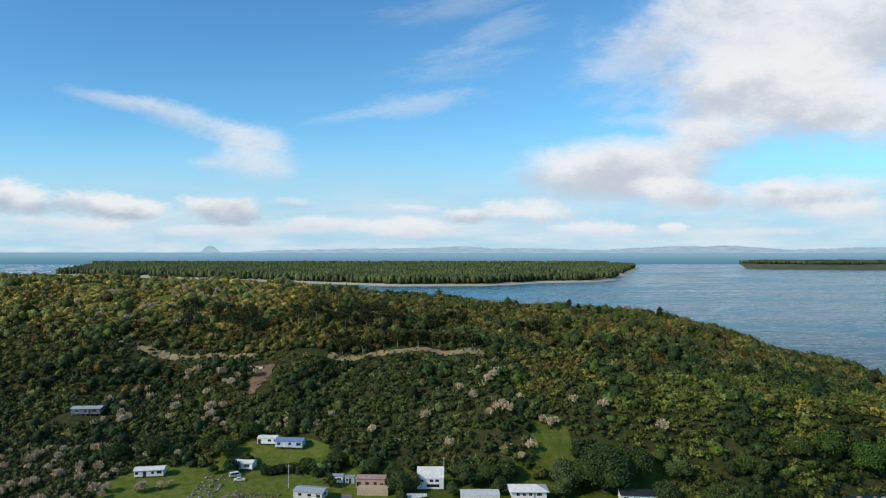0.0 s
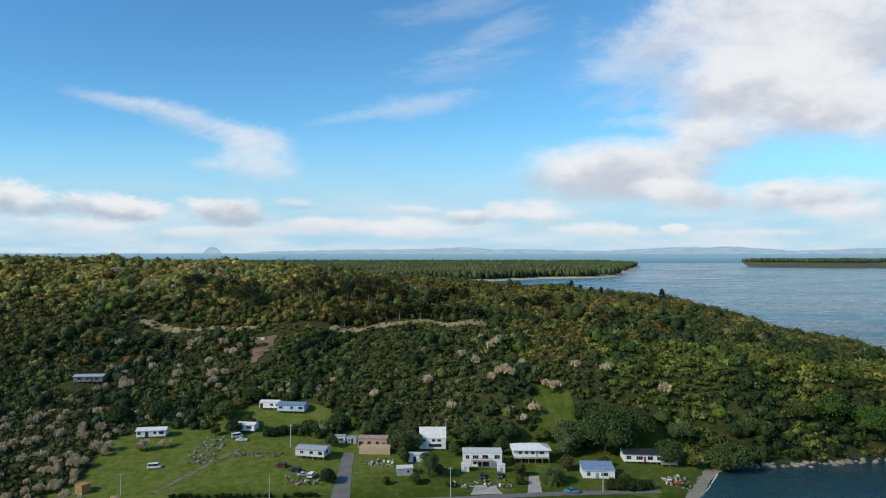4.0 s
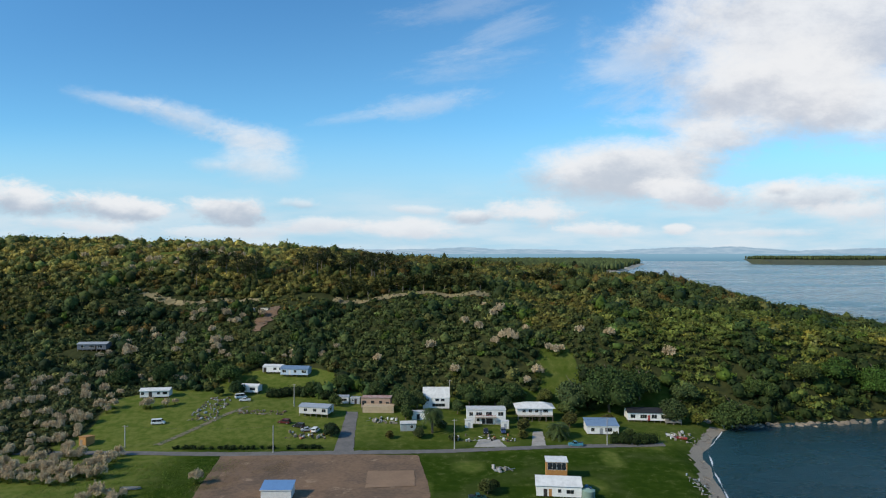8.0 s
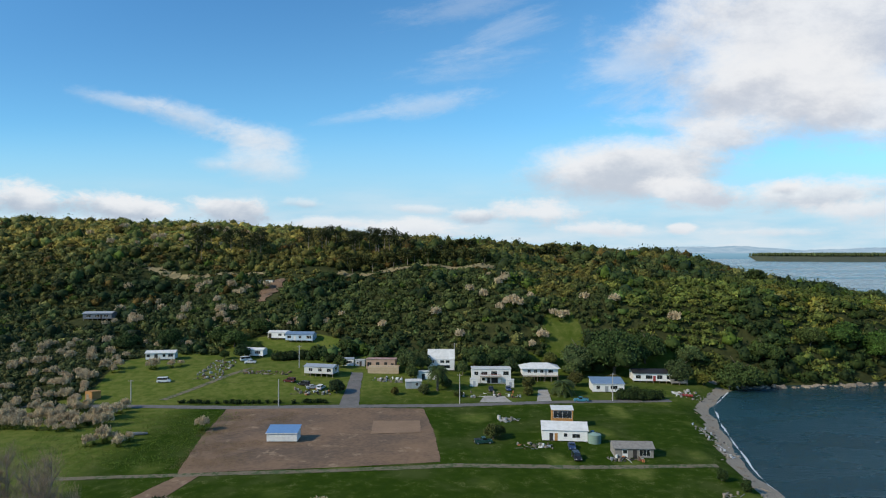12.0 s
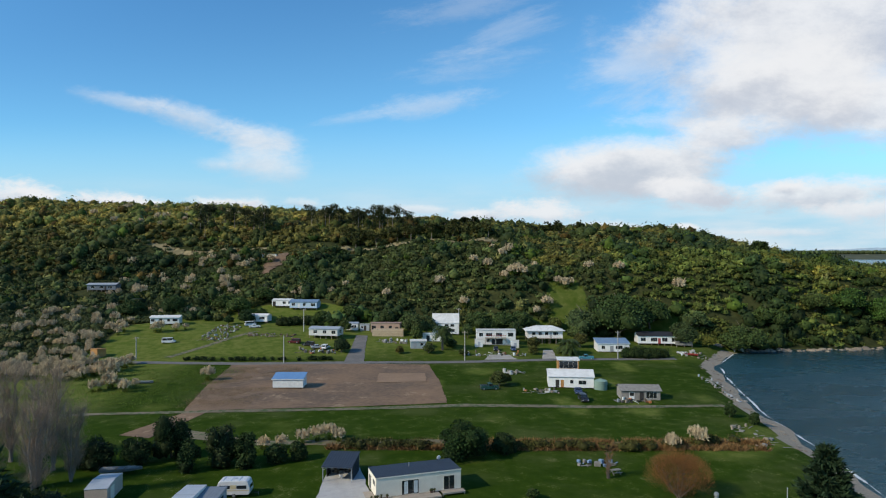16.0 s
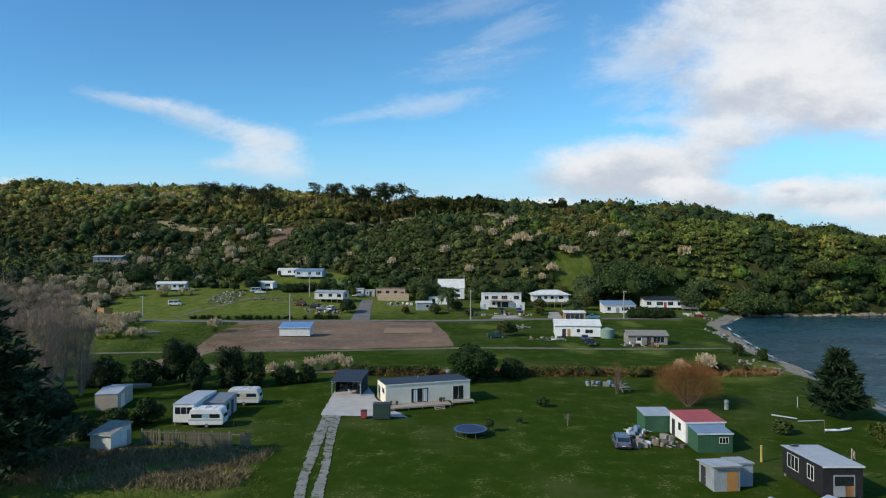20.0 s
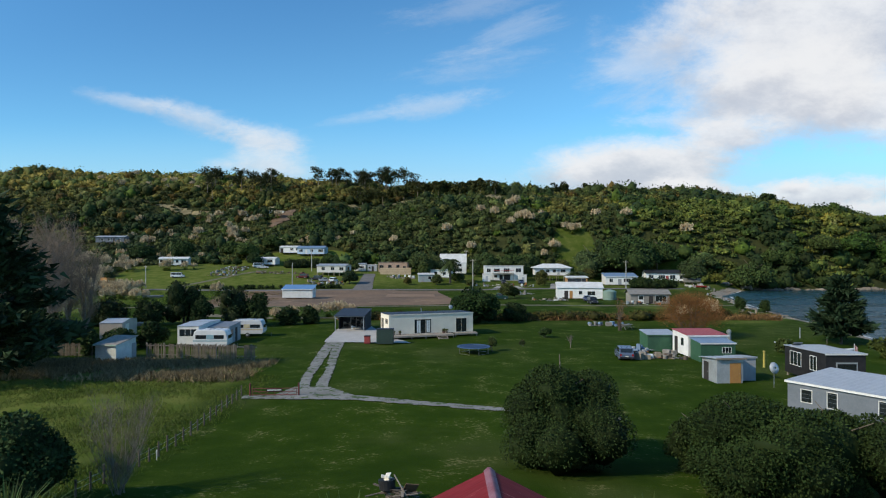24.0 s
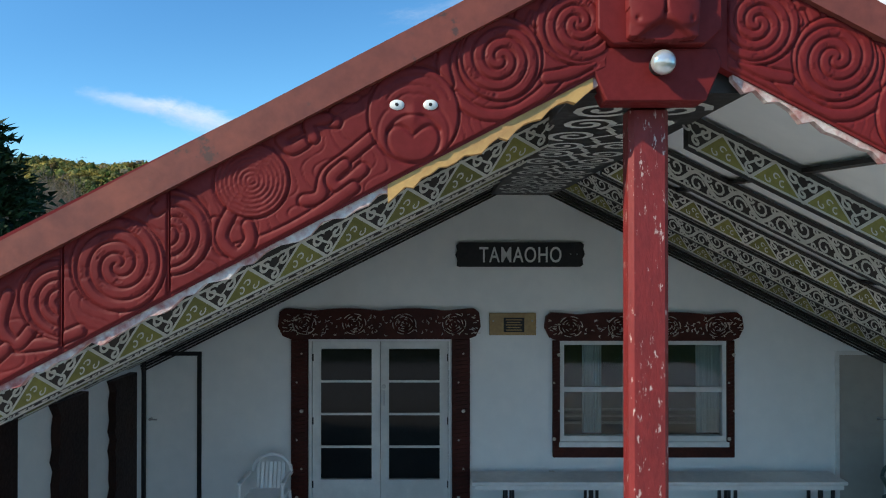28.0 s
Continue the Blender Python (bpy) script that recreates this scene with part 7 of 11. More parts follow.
def carport():
    c = thing("carport", "open dark steel carport with sloping navy roof", "carport", pose(-20.6, 101.4, -2.05, 0, 0, -4))
    w, d = 4.6, 5.5
    for x in (-w / 2, w / 2):
        for y in (0, d):
            part("post", box(x - 0.06, y - 0.06, -0.2, x + 0.06, y + 0.06, 2.55 if y == 0 else 3.2), M_GREY, c)
    part("side_wall", prism([(0.9, 0), (d, 0), (d, 3.2), (0.9, 2.66)], w / 2 - 0.03, w / 2 + 0.03, None, "x"), M_NAVY, c)
    part("side_wall", prism([(2.2, 0), (d, 0), (d, 3.2), (2.2, 2.8)], -w / 2 - 0.03, -w / 2 + 0.03, None, "x"), M_NAVY, c)
    part("rear_wall", box(-w / 2, d - 0.03, 0, w / 2, d + 0.03, 3.2), M_NAVY, c)
    part("roof", sheet((-w / 2 - 0.2, -0.4, 2.58), (w / 2 + 0.2, -0.4, 2.58), (w / 2 + 0.2, d + 0.2, 3.27), (-w / 2 - 0.2, d + 0.2, 3.27), 12, 0.04, 0.02), M_NAVY, c)
    part("beam", box(-w / 2 - 0.2, -0.12, 2.38, w / 2 + 0.2, 0.0, 2.56), M_PALEROOF, c)
    part("brace", rod((-w / 2, -0.08, 2.0), (-w / 2 + 0.9, -0.08, 2.45), 0.04, None, 6), M_PALEROOF, c)
    # what stands inside
    r = random.Random(9)
    for k, (x, y, s) in enumerate(((-1.4, 3.6, 0.9), (0.6, 4.2, 1.3), (1.5, 3.8, 1.0), (-0.4, 4.6, 1.5))):
        b = thing("storage_shelf", "dark cluttered storage shelf in the carport", "shelf", pose(-20.6, 101.4, -2.05, 0, 0, -4) @ pose(x, y, 0.02), "shelves in the carport")
        for j in range(3):
            part("board", box(-0.5, -0.22, s * j / 2, 0.5, 0.22, s * j / 2 + 0.03), M_TIMBER, b)
            part("box", box(-0.4, -0.18, s * j / 2 + 0.032, -0.02, 0.15, s * j / 2 + 0.28), M_BLACK if j % 2 else M_GREY, b)
        for px in (-0.48, 0.48):
            part("upright", box(px - 0.02, -0.2, 0, px + 0.02, 0.2, s + 0.3), M_STEEL, b)
    plastic_chair(M_PLASTIC, pose(-20.3, 103.2, -1.99, 0, 0, 160), "white moulded plastic armchair in the carport")


drape("concrete_slab", [(-22.3, 89.8), (-22.6, 96), (-23.2, 108)], [(-9.9, 88.9), (-14.5, 96), (-18.0, 108)], M_CONCRETE, "pale concrete slab before the carport", 0.10, 14, 8, "slab")
carport()


def bin_box(name, lab, cat, x, y, w, d, h, mat, lid, yaw=0):
    b = thing(name, lab, cat, pose(x, y, gz(x, y) + 0.08, 0, 0, yaw))
    part("body", box(-w / 2, -d / 2, 0, w / 2, d / 2, h), mat, b, bevel=0.03)
    part("lid", box(-w / 2 - 0.04, -d / 2 - 0.04, h, w / 2 + 0.04, d / 2 + 0.04, h + 0.07), lid, b, bevel=0.015)
    return b


bin_box("garden_shed_box", "dark green metal storage box on the slab", "storage box", -13.4, 88.4, 2.3, 1.3, 2.0, surf("dark_green_tank", (0.025, 0.05, 0.04), (0.02, 0.035, 0.03), 1.0, 0.5, 0.05), M_NAVY)
bin_box("red_bin", "red rubbish bin with dark lid", "bin", -15.9, 88.5, 0.8, 0.7, 1.0, M_REDROOF, M_BLACK)


def trampoline():
    t = thing("trampoline", "round trampoline with blue mat and blue rim pad", "trampoline", pose(-1.35, 80.6, gz(-1.35, 80.6)))
    bm = bmesh.new()
    n, r0, r1 = 40, 1.78, 2.10
    blue = surf("blue_pad", (0.05, 0.10, 0.20), (0.04, 0.08, 0.16), 1.5, 0.6, 0.05)
    ring = []
    for i in range(n):
        a = 6.283 * i / n
        ring.append([bm.verts.new((r * math.cos(a), r * math.sin(a), z)) for r, z in ((r0, 0.86), (r1, 0.86), (r1, 0.80), (r0, 0.80))])
    for i in range(n):
        a, b = ring[i], ring[(i + 1) % n]
        for k in range(4):
            bm.faces.new((a[k], a[(k + 1) % 4], b[(k + 1) % 4], b[k]))
    bmesh.ops.recalc_face_normals(bm, faces=bm.faces)
    part("rim_pad", bm, blue, t, "blue padded rim")
    part("mat", rod((0, 0, 0.80), (0, 0, 0.815), r0, None, n), surf("dark_blue_mat", (0.02, 0.03, 0.075), (0.016, 0.025, 0.06), 1.0, 0.5, 0.0), t, "dark blue jumping mat")
    for i in range(4):
        a0, a1 = 6.283 * (i / 4 + 0.05), 6.283 * (i / 4 + 0.2)
        p, q = Vector((1.9 * math.cos(a0), 1.9 * math.sin(a0), 0.02)), Vector((1.9 * math.cos(a1), 1.9 * math.sin(a1), 0.02))
        bm = rod(p, p + Vector((0, 0, 0.78)), 0.025, None, 6)
        rod(q, q + Vector((0, 0, 0.78)), 0.025, None, 6, bm)
        rod(p, q, 0.025, None, 6, bm)
        part("leg", bm, M_STEEL, t)


trampoline()

# ---------------------------------------------------------------- vehicles and caravans
def paint(name, c):
    return surf(name, c, tuple(k * 0.85 for k in c), 0.8, 0.28, 0.0)


P_BLUEGREY = paint("blue_grey_car_paint", (0.10, 0.13, 0.20))
P_WHITE = paint("white_car_paint", (0.68, 0.69, 0.70))
P_BLACK = paint("black_car_paint", (0.02, 0.02, 0.025))
P_RED = paint("dark_red_car_paint", (0.10, 0.018, 0.02))
P_NAVY = paint("navy_car_paint", (0.03, 0.05, 0.12))
P_TEALCAR = paint("teal_car_paint", (0.06, 0.22, 0.30))
P_SILVER = paint("silver_car_paint", (0.42, 0.44, 0.46))
M_LENS = surf("clear_lens", (0.6, 0.6, 0.58), None, 3.0, 0.15, 0.0)
M_TAIL = surf("red_lens", (0.35, 0.02, 0.02), None, 3.0, 0.2, 0.0)


def wheel(parent, x, y, r, side, w=0.2):
    t = part("wheel", rod((x, y - w / 2, r), (x, y + w / 2, r), r, None, 16), M_RUBBER, parent, "black tyre")
    part("rim", rod((x, y + side * w / 2, r), (x, y + side * (w / 2 + 0.015), r), r * 0.62, r * 0.55, 12), M_STEEL, t)


def car(label, x, y, yaw, body, kind="hatch", z=None, cat="car"):
    """A road vehicle. It points along local x."""
    L, W, H = {"hatch": (4.0, 1.70, 1.48), "sedan": (4.5, 1.75, 1.42), "wagon": (4.6, 1.80, 1.68), "ute": (4.9, 1.80, 1.70), "van": (4.7, 1.75, 1.95)}[kind]
    c = thing({"ute": "pickup_truck", "van": "van"}.get(kind, "car"), label, cat, pose(x, y, gz(x, y) if z is None else z, 0, 0, yaw))
    h = L / 2
    belt = 0.88 if kind not in ("van", "ute") else 1.0
    low = [(-h, 0.35), (-h + 0.08, 0.22), (h - 0.1, 0.22), (h, 0.38), (h - 0.04, 0.66), (h - 0.25, belt - 0.10), (h * 0.42, belt), (-h + 0.1, belt), (-h, belt - 0.12)]
    part("body", prism(low, -W / 2, W / 2), body, c, bevel=0.04)
    g = {"hatch": (-h + 0.12, -h + 0.42, 0.35, h * 0.46), "sedan": (-h + 0.75, -h + 1.35, 0.3, h * 0.42), "wagon": (-h + 0.08, -h + 0.22, 0.5, h * 0.46), "ute": (-0.55, -0.45, 0.55, h * 0.46), "van": (-h + 0.05, -h + 0.12, h - 1.15, h - 0.55)}[kind]
    top = [(g[0], belt - 0.01), (g[1], H - 0.03), (g[2], H), (g[3], belt - 0.01)]
    iw = W / 2 - 0.10
    bm = bmesh.new()
    a = [bm.verts.new((p[0], -iw - (0.06 if p[1] < belt else 0), p[1])) for p in top]
    b = [bm.verts.new((p[0], iw + (0.06 if p[1] < belt else 0), p[1])) for p in top]
    bm.faces.new(a)
    bm.faces.new(b[::-1])
    for i in range(4):
        bm.faces.new((a[i], b[i], b[(i + 1) % 4], a[(i + 1) % 4]))
    bmesh.ops.recalc_face_normals(bm, faces=bm.faces)
    part("cabin", bm, body, c, bevel=0.03)
    zz0, zz1 = belt + 0.04, H - 0.12

    def lerp(p, q, k):
        return p[0] + (q[0] - p[0]) * k, p[1] + (q[1] - p[1]) * k
    for e0, e1, nm in ((top[3], top[2], "windscreen"), (top[0], top[1], "rear_window")):
        p, q = lerp(e0, e1, 0.15), lerp(e0, e1, 0.85)
        n = Vector((e1[1] - e0[1], 0, -(e1[0] - e0[0]))).normalized()
        n = n if (n.x > 0) == (nm == "windscreen") else -n
        bm = bmesh.new()
        for s in (0.006, 0.014):
            for px in (p, q):
                for yy in (-iw + 0.08, iw - 0.08):
                    bm.verts.new((px[0] + n.x * s, yy, px[1] + n.z * s))
        bmesh.ops.convex_hull(bm, input=bm.verts)
        part(nm, bm, M_GLASS, c)
    for s in (-1, 1):
        xs = [g[1] + 0.1, (g[1] + g[2]) / 2 + 0.05, g[2] + (g[3] - g[2]) * 0.35]
        for i in range(2 if kind != "ute" else 1):
            x0, x1 = (xs[i] + 0.04, xs[i + 1] - 0.04) if kind != "ute" else (xs[0] + 0.04, xs[2])
            bm = bmesh.new()
            for yy, zz in ((iw + 0.052, zz0), (iw + 0.012, zz1)):
                for k in (0.0, 0.008):
                    bm.verts.new((x0, s * (yy + k), zz))
                    bm.verts.new((x1, s * (yy + k), zz))
            bmesh.ops.convex_hull(bm, input=bm.verts)
            part("side_window", bm, M_GLASS, c)
        for wx in (-h + 0.8, h - 0.85):
            wheel(c, wx, s * (W / 2 - 0.09), 0.31, s)
        part("headlight", box(h - 0.13, s * (W / 2 - 0.42), 0.60, h - 0.02, s * (W / 2 - 0.12), 0.72), M_LENS, c)
        part("tail_light", box(-h - 0.012, s * (W / 2 - 0.28), 0.58, -h + 0.04, s * (W / 2 - 0.06), 0.80), M_TAIL, c)
        part("mirror", box(g[3] - 0.45, s * (W / 2), belt + 0.02, g[3] - 0.32, s * (W / 2 + 0.16), belt + 0.14), body, c)
    part("bumper", box(-h - 0.03, -W / 2 + 0.1, 0.30, -h + 0.02, W / 2 - 0.1, 0.46), M_BLACK, c)
    part("number_plate", box(-h - 0.04, -0.2, 0.48, -h - 0.031, 0.2, 0.58), M_WHITE, c)
    if kind == "ute":
        part("tray", box(-h + 0.02, -W / 2 + 0.05, belt, -0.7, W / 2 - 0.05, belt + 0.22), body, c)
        part("tray_floor", box(-h + 0.10, -W / 2 + 0.12, belt + 0.222, -0.78, W / 2 - 0.12, belt + 0.226), M_BLACK, c)
    return c


car("blue-grey hatchback parked on the lawn by sheds", 16.4, 76.4, 84, P_BLUEGREY, "hatch")
car("dark four-wheel drive parked below the white shack", 30.0, 157.5, -88, P_BLACK, "wagon")
car("navy car parked beside the white shack", 30.4, 166.0, -95, P_NAVY, "sedan")
car("white car parked on the grass slope", -82.0, 255.5, 10, P_WHITE, "sedan")
car("dark red car parked on the grass", -60.5, 233.5, 165, P_RED, "wagon")
car("black car parked on the grass", -54.5, 230.2, 160, P_BLACK, "wagon")
car("black car parked before the white house", 13.3, 227.5, -92, P_BLACK, "hatch")
car("dark car parked before the white house", 19.6, 228.3, -90, P_NAVY, "hatch")
car("teal flat-deck truck on the roadside", 43.0, 215.9, 178, P_TEALCAR, "ute", cat="truck")
car("white van parked among junk", -85.0, 259.5, 30, P_WHITE, "van", cat="van")
car("white car parked beside the grey cabin", -47.5, 226.5, 80, P_WHITE, "wagon")
car("silver car parked beside junk", -50.6, 227.0, 20, P_SILVER, "sedan")
car("white van parked on the grass slope", -106.0, 231.2, 12, P_WHITE, "van", cat="van")
car("dark pickup truck near the grass verge", 7.6, 169.6, 10, surf("green_car_paint", (0.02, 0.07, 0.06), None, 1.0, 0.3, 0.0), "ute", cat="truck")


def caravan(label, x, y, yaw, stripe, L=4.6, W=2.1, H=2.1):
    c = thing("caravan", label, "caravan", pose(x, y, gz(x, y), 0, 0, yaw))
    h = L / 2
    out = [(-h + 0.15, 0.42), (h - 0.2, 0.42), (h, 0.75), (h - 0.02, 1.5), (h - 0.35, H + 0.28), (h - 0.7, H + 0.42), (-h + 0.6, H + 0.42), (-h + 0.25, H + 0.25), (-h, 1.5), (-h, 0.7)]
    part("body", prism(out, -W / 2, W / 2), P_WHITE, c, bevel=0.06)
    part("stripe", box(-h + 0.05, -W / 2 - 0.006, 1.0, h - 0.05, -W / 2 - 0.001, 1.16), stripe, c)
    for a, b in ((-h + 0.4, -0.5), (0.5, h - 0.5)):
        part("window", box(a, -W / 2 - 0.02, 1.35, b, -W / 2 - 0.003, 1.85), M_GLASS, c)
        part("window", box(a, W / 2 + 0.003, 1.35, b, W / 2 + 0.02, 1.85), M_GLASS, c)
    part("awning_panel", box(-0.45, -W / 2 - 0.02, 1.3, 0.45, -W / 2 - 0.003, 1.9), stripe, c)
    for s in (-1, 1):
        part("end_window", box(s * (h + 0.003), -0.7, 1.35, s * (h - 0.05), 0.7, 1.8), M_GLASS, c)
        wheel(c, 0.1, s * (W / 2 - 0.06), 0.31, s)
    for k in range(3):
        part("roof_rib", box(-h + 0.9 + k * 1.2, -W / 2 + 0.1, H + 0.42, -h + 0.98 + k * 1.2, W / 2 - 0.1, H + 0.45), M_BLUEROOF, c)
    part("roof_vent", box(-0.3, -0.3, H + 0.42, 0.3, 0.3, H + 0.52), M_PALEROOF, c)
    bm = rod((h, -0.4, 0.45), (h + 1.1, 0, 0.45), 0.03, None, 6)
    rod((h, 0.4, 0.45), (h + 1.1, 0, 0.45), 0.03, None, 6, bm)
    part("drawbar", bm, M_BLACK, c)
    part("jockey_wheel", rod((h + 1.0, 0, 0.0), (h + 1.0, 0, 0.6), 0.03, None, 6), M_STEEL, c)
    return c


caravan("white and pale blue caravan behind the paling fence", -35.9, 84.2, 2, surf("pale_blue_stripe", (0.32, 0.50, 0.58), None, 1.0, 0.4, 0.0))
caravan("white caravan with ribbed roof and cream stripe", -35.0, 96.0, 3, surf("cream_stripe", (0.52, 0.45, 0.28), None, 1.0, 0.4, 0.0), 4.9)


def house_bus():
    b = cabin("house_bus", "long white mobile home with silvered roof and lean-to", "mobile home", -39.3, 88.3, 1.0, 2.8, 8.2, 2.4, "gable", 0.15, M_WHITE, M_PALEROOF, M_WHITE, 0.08, 0.45,
              windows=(("front", 0.0, 1.1, 2.3, 0.9, 3), ("left", 1.5, 1.2, 1.6, 0.8, 2), ("left", -1.8, 1.2, 1.6, 0.8, 2)))
    cabin("annex_shed", "grey flat-roofed annex beside the mobile home", "shed", -36.4, 90.0, 1.0, 2.8, 5.0, 2.4, "mono", 0.15, M_GREY, M_SLATE, M_GREY, 0.1, slope="back", doors=(("right", 0.6, 0.0, 0.9, 2.0, M_DARK),), windows=(("right", -1.2, 1.0, 1.0, 0.9, 2),))
    return b


house_bus()


def boat(label, x, y, yaw, hull, L=4.6, z=0.0):
    b = thing("boat", label, "boat", pose(x, y, gz(x, y) + z, 0, 0, yaw))
    bm = bmesh.new()
    rows = []
    n = 10
    for i in range(n + 1):
        k = i / n
        w = 0.85 * (1 - max(0, (k - 0.55) / 0.45) ** 2) + 0.02
        px = -L / 2 + L * k
        kz = 0.25 * max(0, (k - 0.6) / 0.4) ** 2
        rows.append([bm.verts.new(p) for p in ((px, -w, 0.62 + kz * 0.4), (px, -w * 0.75, 0.15 + kz), (px, 0, 0.02 + kz), (px, w * 0.75, 0.15 + kz), (px, w, 0.62 + kz * 0.4))])
    for a, c in zip(rows, rows[1:]):
        for i in range(4):
            bm.faces.new((a[i], a[i + 1], c[i + 1], c[i]))
    bm.faces.new(rows[0])
    bmesh.ops.solidify(bm, geom=bm.faces[:], thickness=0.04)
    part("hull", bm, hull, b)
    for k in (-0.9, 0.4):
        part("thwart", box(k - 0.14, -0.75, 0.42, k + 0.14, 0.75, 0.46), M_TIMBER, b)
    part("outboard", box(-L / 2 - 0.25, -0.14, 0.35, -L / 2 - 0.02, 0.14, 0.95), M_BLACK, b, bevel=0.04)
    return b


boat("grey aluminium dinghy stored behind the tan shed", -57.0, 105.0, 10, M_ZINC, 6.5, 0.35)
boat("red dinghy drawn up above the beach", 81.5, 224.5, 150, surf("red_hull", (0.42, 0.05, 0.045), None, 1.0, 0.4, 0.0), 5.0)
boat("white dinghy drawn up by the beach", 79.0, 227.0, 120, M_WHITE, 4.0)
boat("pale dinghy lying on the grass", -88.5, 176.5, 5, M_PALEROOF, 5.5)


def kayak():
    k = thing("kayak", "white kayak lying on the lawn", "kayak", pose(46.2, 83.8, gz(46.2, 83.8), 0, 0, 12))
    bm = bmesh.new()
    rows = []
    for i in range(13):
        t = i / 12
        w = 0.36 * math.sin(math.pi * (0.06 + 0.88 * t)) ** 0.7
        x = -2.0 + 4.0 * t
        rows.append([bm.verts.new((x, w * math.cos(a), 0.17 + 0.16 * math.sin(a) + 0.08 * abs(t - 0.5) ** 2 * 4)) for a in np.linspace(0, 6.283, 9)[:-1]])
    for a, c in zip(rows, rows[1:]):
        for i in range(8):
            bm.faces.new((a[i], a[(i + 1) % 8], c[(i + 1) % 8], c[i]))
    bm.faces.new(rows[0])
    bm.faces.new(rows[-1])
    bmesh.ops.recalc_face_normals(bm, faces=bm.faces)
    part("hull", bm, M_WHITE, k, smooth=True)
    part("cockpit", ball((0, 0, 0.32), 0.3, None, 12, (1.3, 0.7, 0.25)), M_BLACK, k)


kayak()


# ---------------------------------------------------------------- fences, gate, poles
M_FENCE = surf("grey_brown_palings", (0.15, 0.125, 0.095), (0.085, 0.07, 0.055), 1.4, 0.85, 0.3)


def paling_fence(x0, y0, x1, y1, label, gap=0.16, h=1.75, missing=0.12):
    d = Vector((x1 - x0, y1 - y0, 0))
    L = d.length
    f = thing("paling_fence", label, "fence", pose(x0, y0, gz(x0, y0), 0, 0, math.degrees(math.atan2(d.y, d.x))))
    r = random.Random(int(x0 * 7))
    n = int(L / gap)
    me = None
    for i in range(n):
        if r.random() < missing:
            continue
        ob = part("paling", box(-0.055, -0.012, 0.06, 0.055, 0.012, h), M_FENCE, f) if me is None else new("paling", me)
        me = ob.data
        ob.parent = f
        ob.matrix_basis = pose(i * gap, r.uniform(-0.01, 0.01), r.uniform(-0.08, 0.04), 0, r.uniform(-2, 2), 0)
    for k in range(int(L / 2.2) + 1):
        part("post", box(k * 2.2 - 0.06, 0.016, -0.3, k * 2.2 + 0.06, 0.14, h + 0.08), M_SILVERWOOD, f)
    for z in (0.35, h - 0.3):
        part("rail", box(0, 0.016, z, L, 0.06, z + 0.08), M_SILVERWOOD, f)
    return f


paling_fence(-40.9, 76.3, -27.1, 75.0, "gappy weathered timber paling fence")
paling_fence(-62.0, 77.6, -46.2, 77.3, "dark weathered timber paling fence", 0.15, 1.6, 0.02)


def wire_fence():
    f = thing("wire_fence", "row of short dark fence posts with wires beside the lawn", "fence", pose(0, 0, 0))
    a, b = Vector((-21.3, 30.0, 0)), Vector((-22.2, 55.4, 0))
    n = 20
    for i in range(n + 1):
        p = a.lerp(b, i / n)
        z = gz(p.x, p.y)
        part("post", rod((p.x, p.y, z - 0.3), (p.x, p.y, z + 0.8 + 0.1 * (i % 3)), 0.06, 0.055, 7), M_BARK, f)
    for h in (0.35, 0.65):
        for i in range(n):
            p, q = a.lerp(b, i / n), a.lerp(b, (i + 1) / n)
            part("wire", rod((p.x, p.y, gz(p.x, p.y) + h), (q.x, q.y, gz(q.x, q.y) + h), 0.006, None, 4), M_STEEL, f)
    part("marker_post", rod((-21.3, 38.0, -1.9), (-21.3, 38.0, -1.1), 0.035, None, 8), M_WHITE, f, "white marker post")


wire_fence()


def farm_gate():
    m = surf("rusty_red_steel", (0.16, 0.035, 0.03), (0.11, 0.025, 0.02), 3.0, 0.6, 0.1)
    g0 = thing("farm_gate", "low red steel farm gate across the track", "gate", pose(-21.3, 55.6, gz(-21.3, 55.6), 0, 0, 4))
    for z in (0.12, 0.40, 0.68):
        part("rail", rod((0, 0, z), (3.8, 0, z), 0.028, None, 8), m, g0)
    for x in (0.0, 1.9, 3.8):
        part("upright", rod((x, 0, 0.02), (x, 0, 0.72), 0.028, None, 8), m, g0)
    for x in (0.0, 1.9):
        part("brace", rod((x, 0, 0.68), (x + 0.95, 0, 0.12), 0.022, None, 6, rod((x + 0.95, 0, 0.12), (x + 1.9, 0, 0.68), 0.022, None, 6)), m, g0)
    for x in (-0.2, 4.0):
        part("gate_post", rod((x, 0, -0.3), (x, 0, 1.15), 0.08, None, 8), m, g0)
    s = part("sign", box(1.2, -0.045, 0.42, 2.6, -0.03, 0.66), M_BLACK, g0, "dark sign with unreadable white lettering")
    part("lettering_bar", box(1.3, -0.052, 0.50, 2.5, -0.046, 0.58), M_WHITE, s)


farm_gate()


def power_pole(x, y, h, mat, label, arm=True):
    z = gz(x, y)
    p = thing("power_pole", label, "power pole", pose(x, y, z), "power poles along the road")
    part("pole", rod((0, 0, -0.5), (0, 0, h), 0.19, 0.13, 10), mat, p)
    if arm:
        part("crossarm", box(-0.9, -0.06, h - 0.55, 0.9, 0.06, h - 0.42), M_TIMBER, p)
        for k in (-0.75, -0.3, 0.3, 0.75):
            part("insulator", rod((k, 0, h - 0.42), (k, 0, h - 0.27), 0.045, 0.03, 8), M_WHITE, p)
    return p


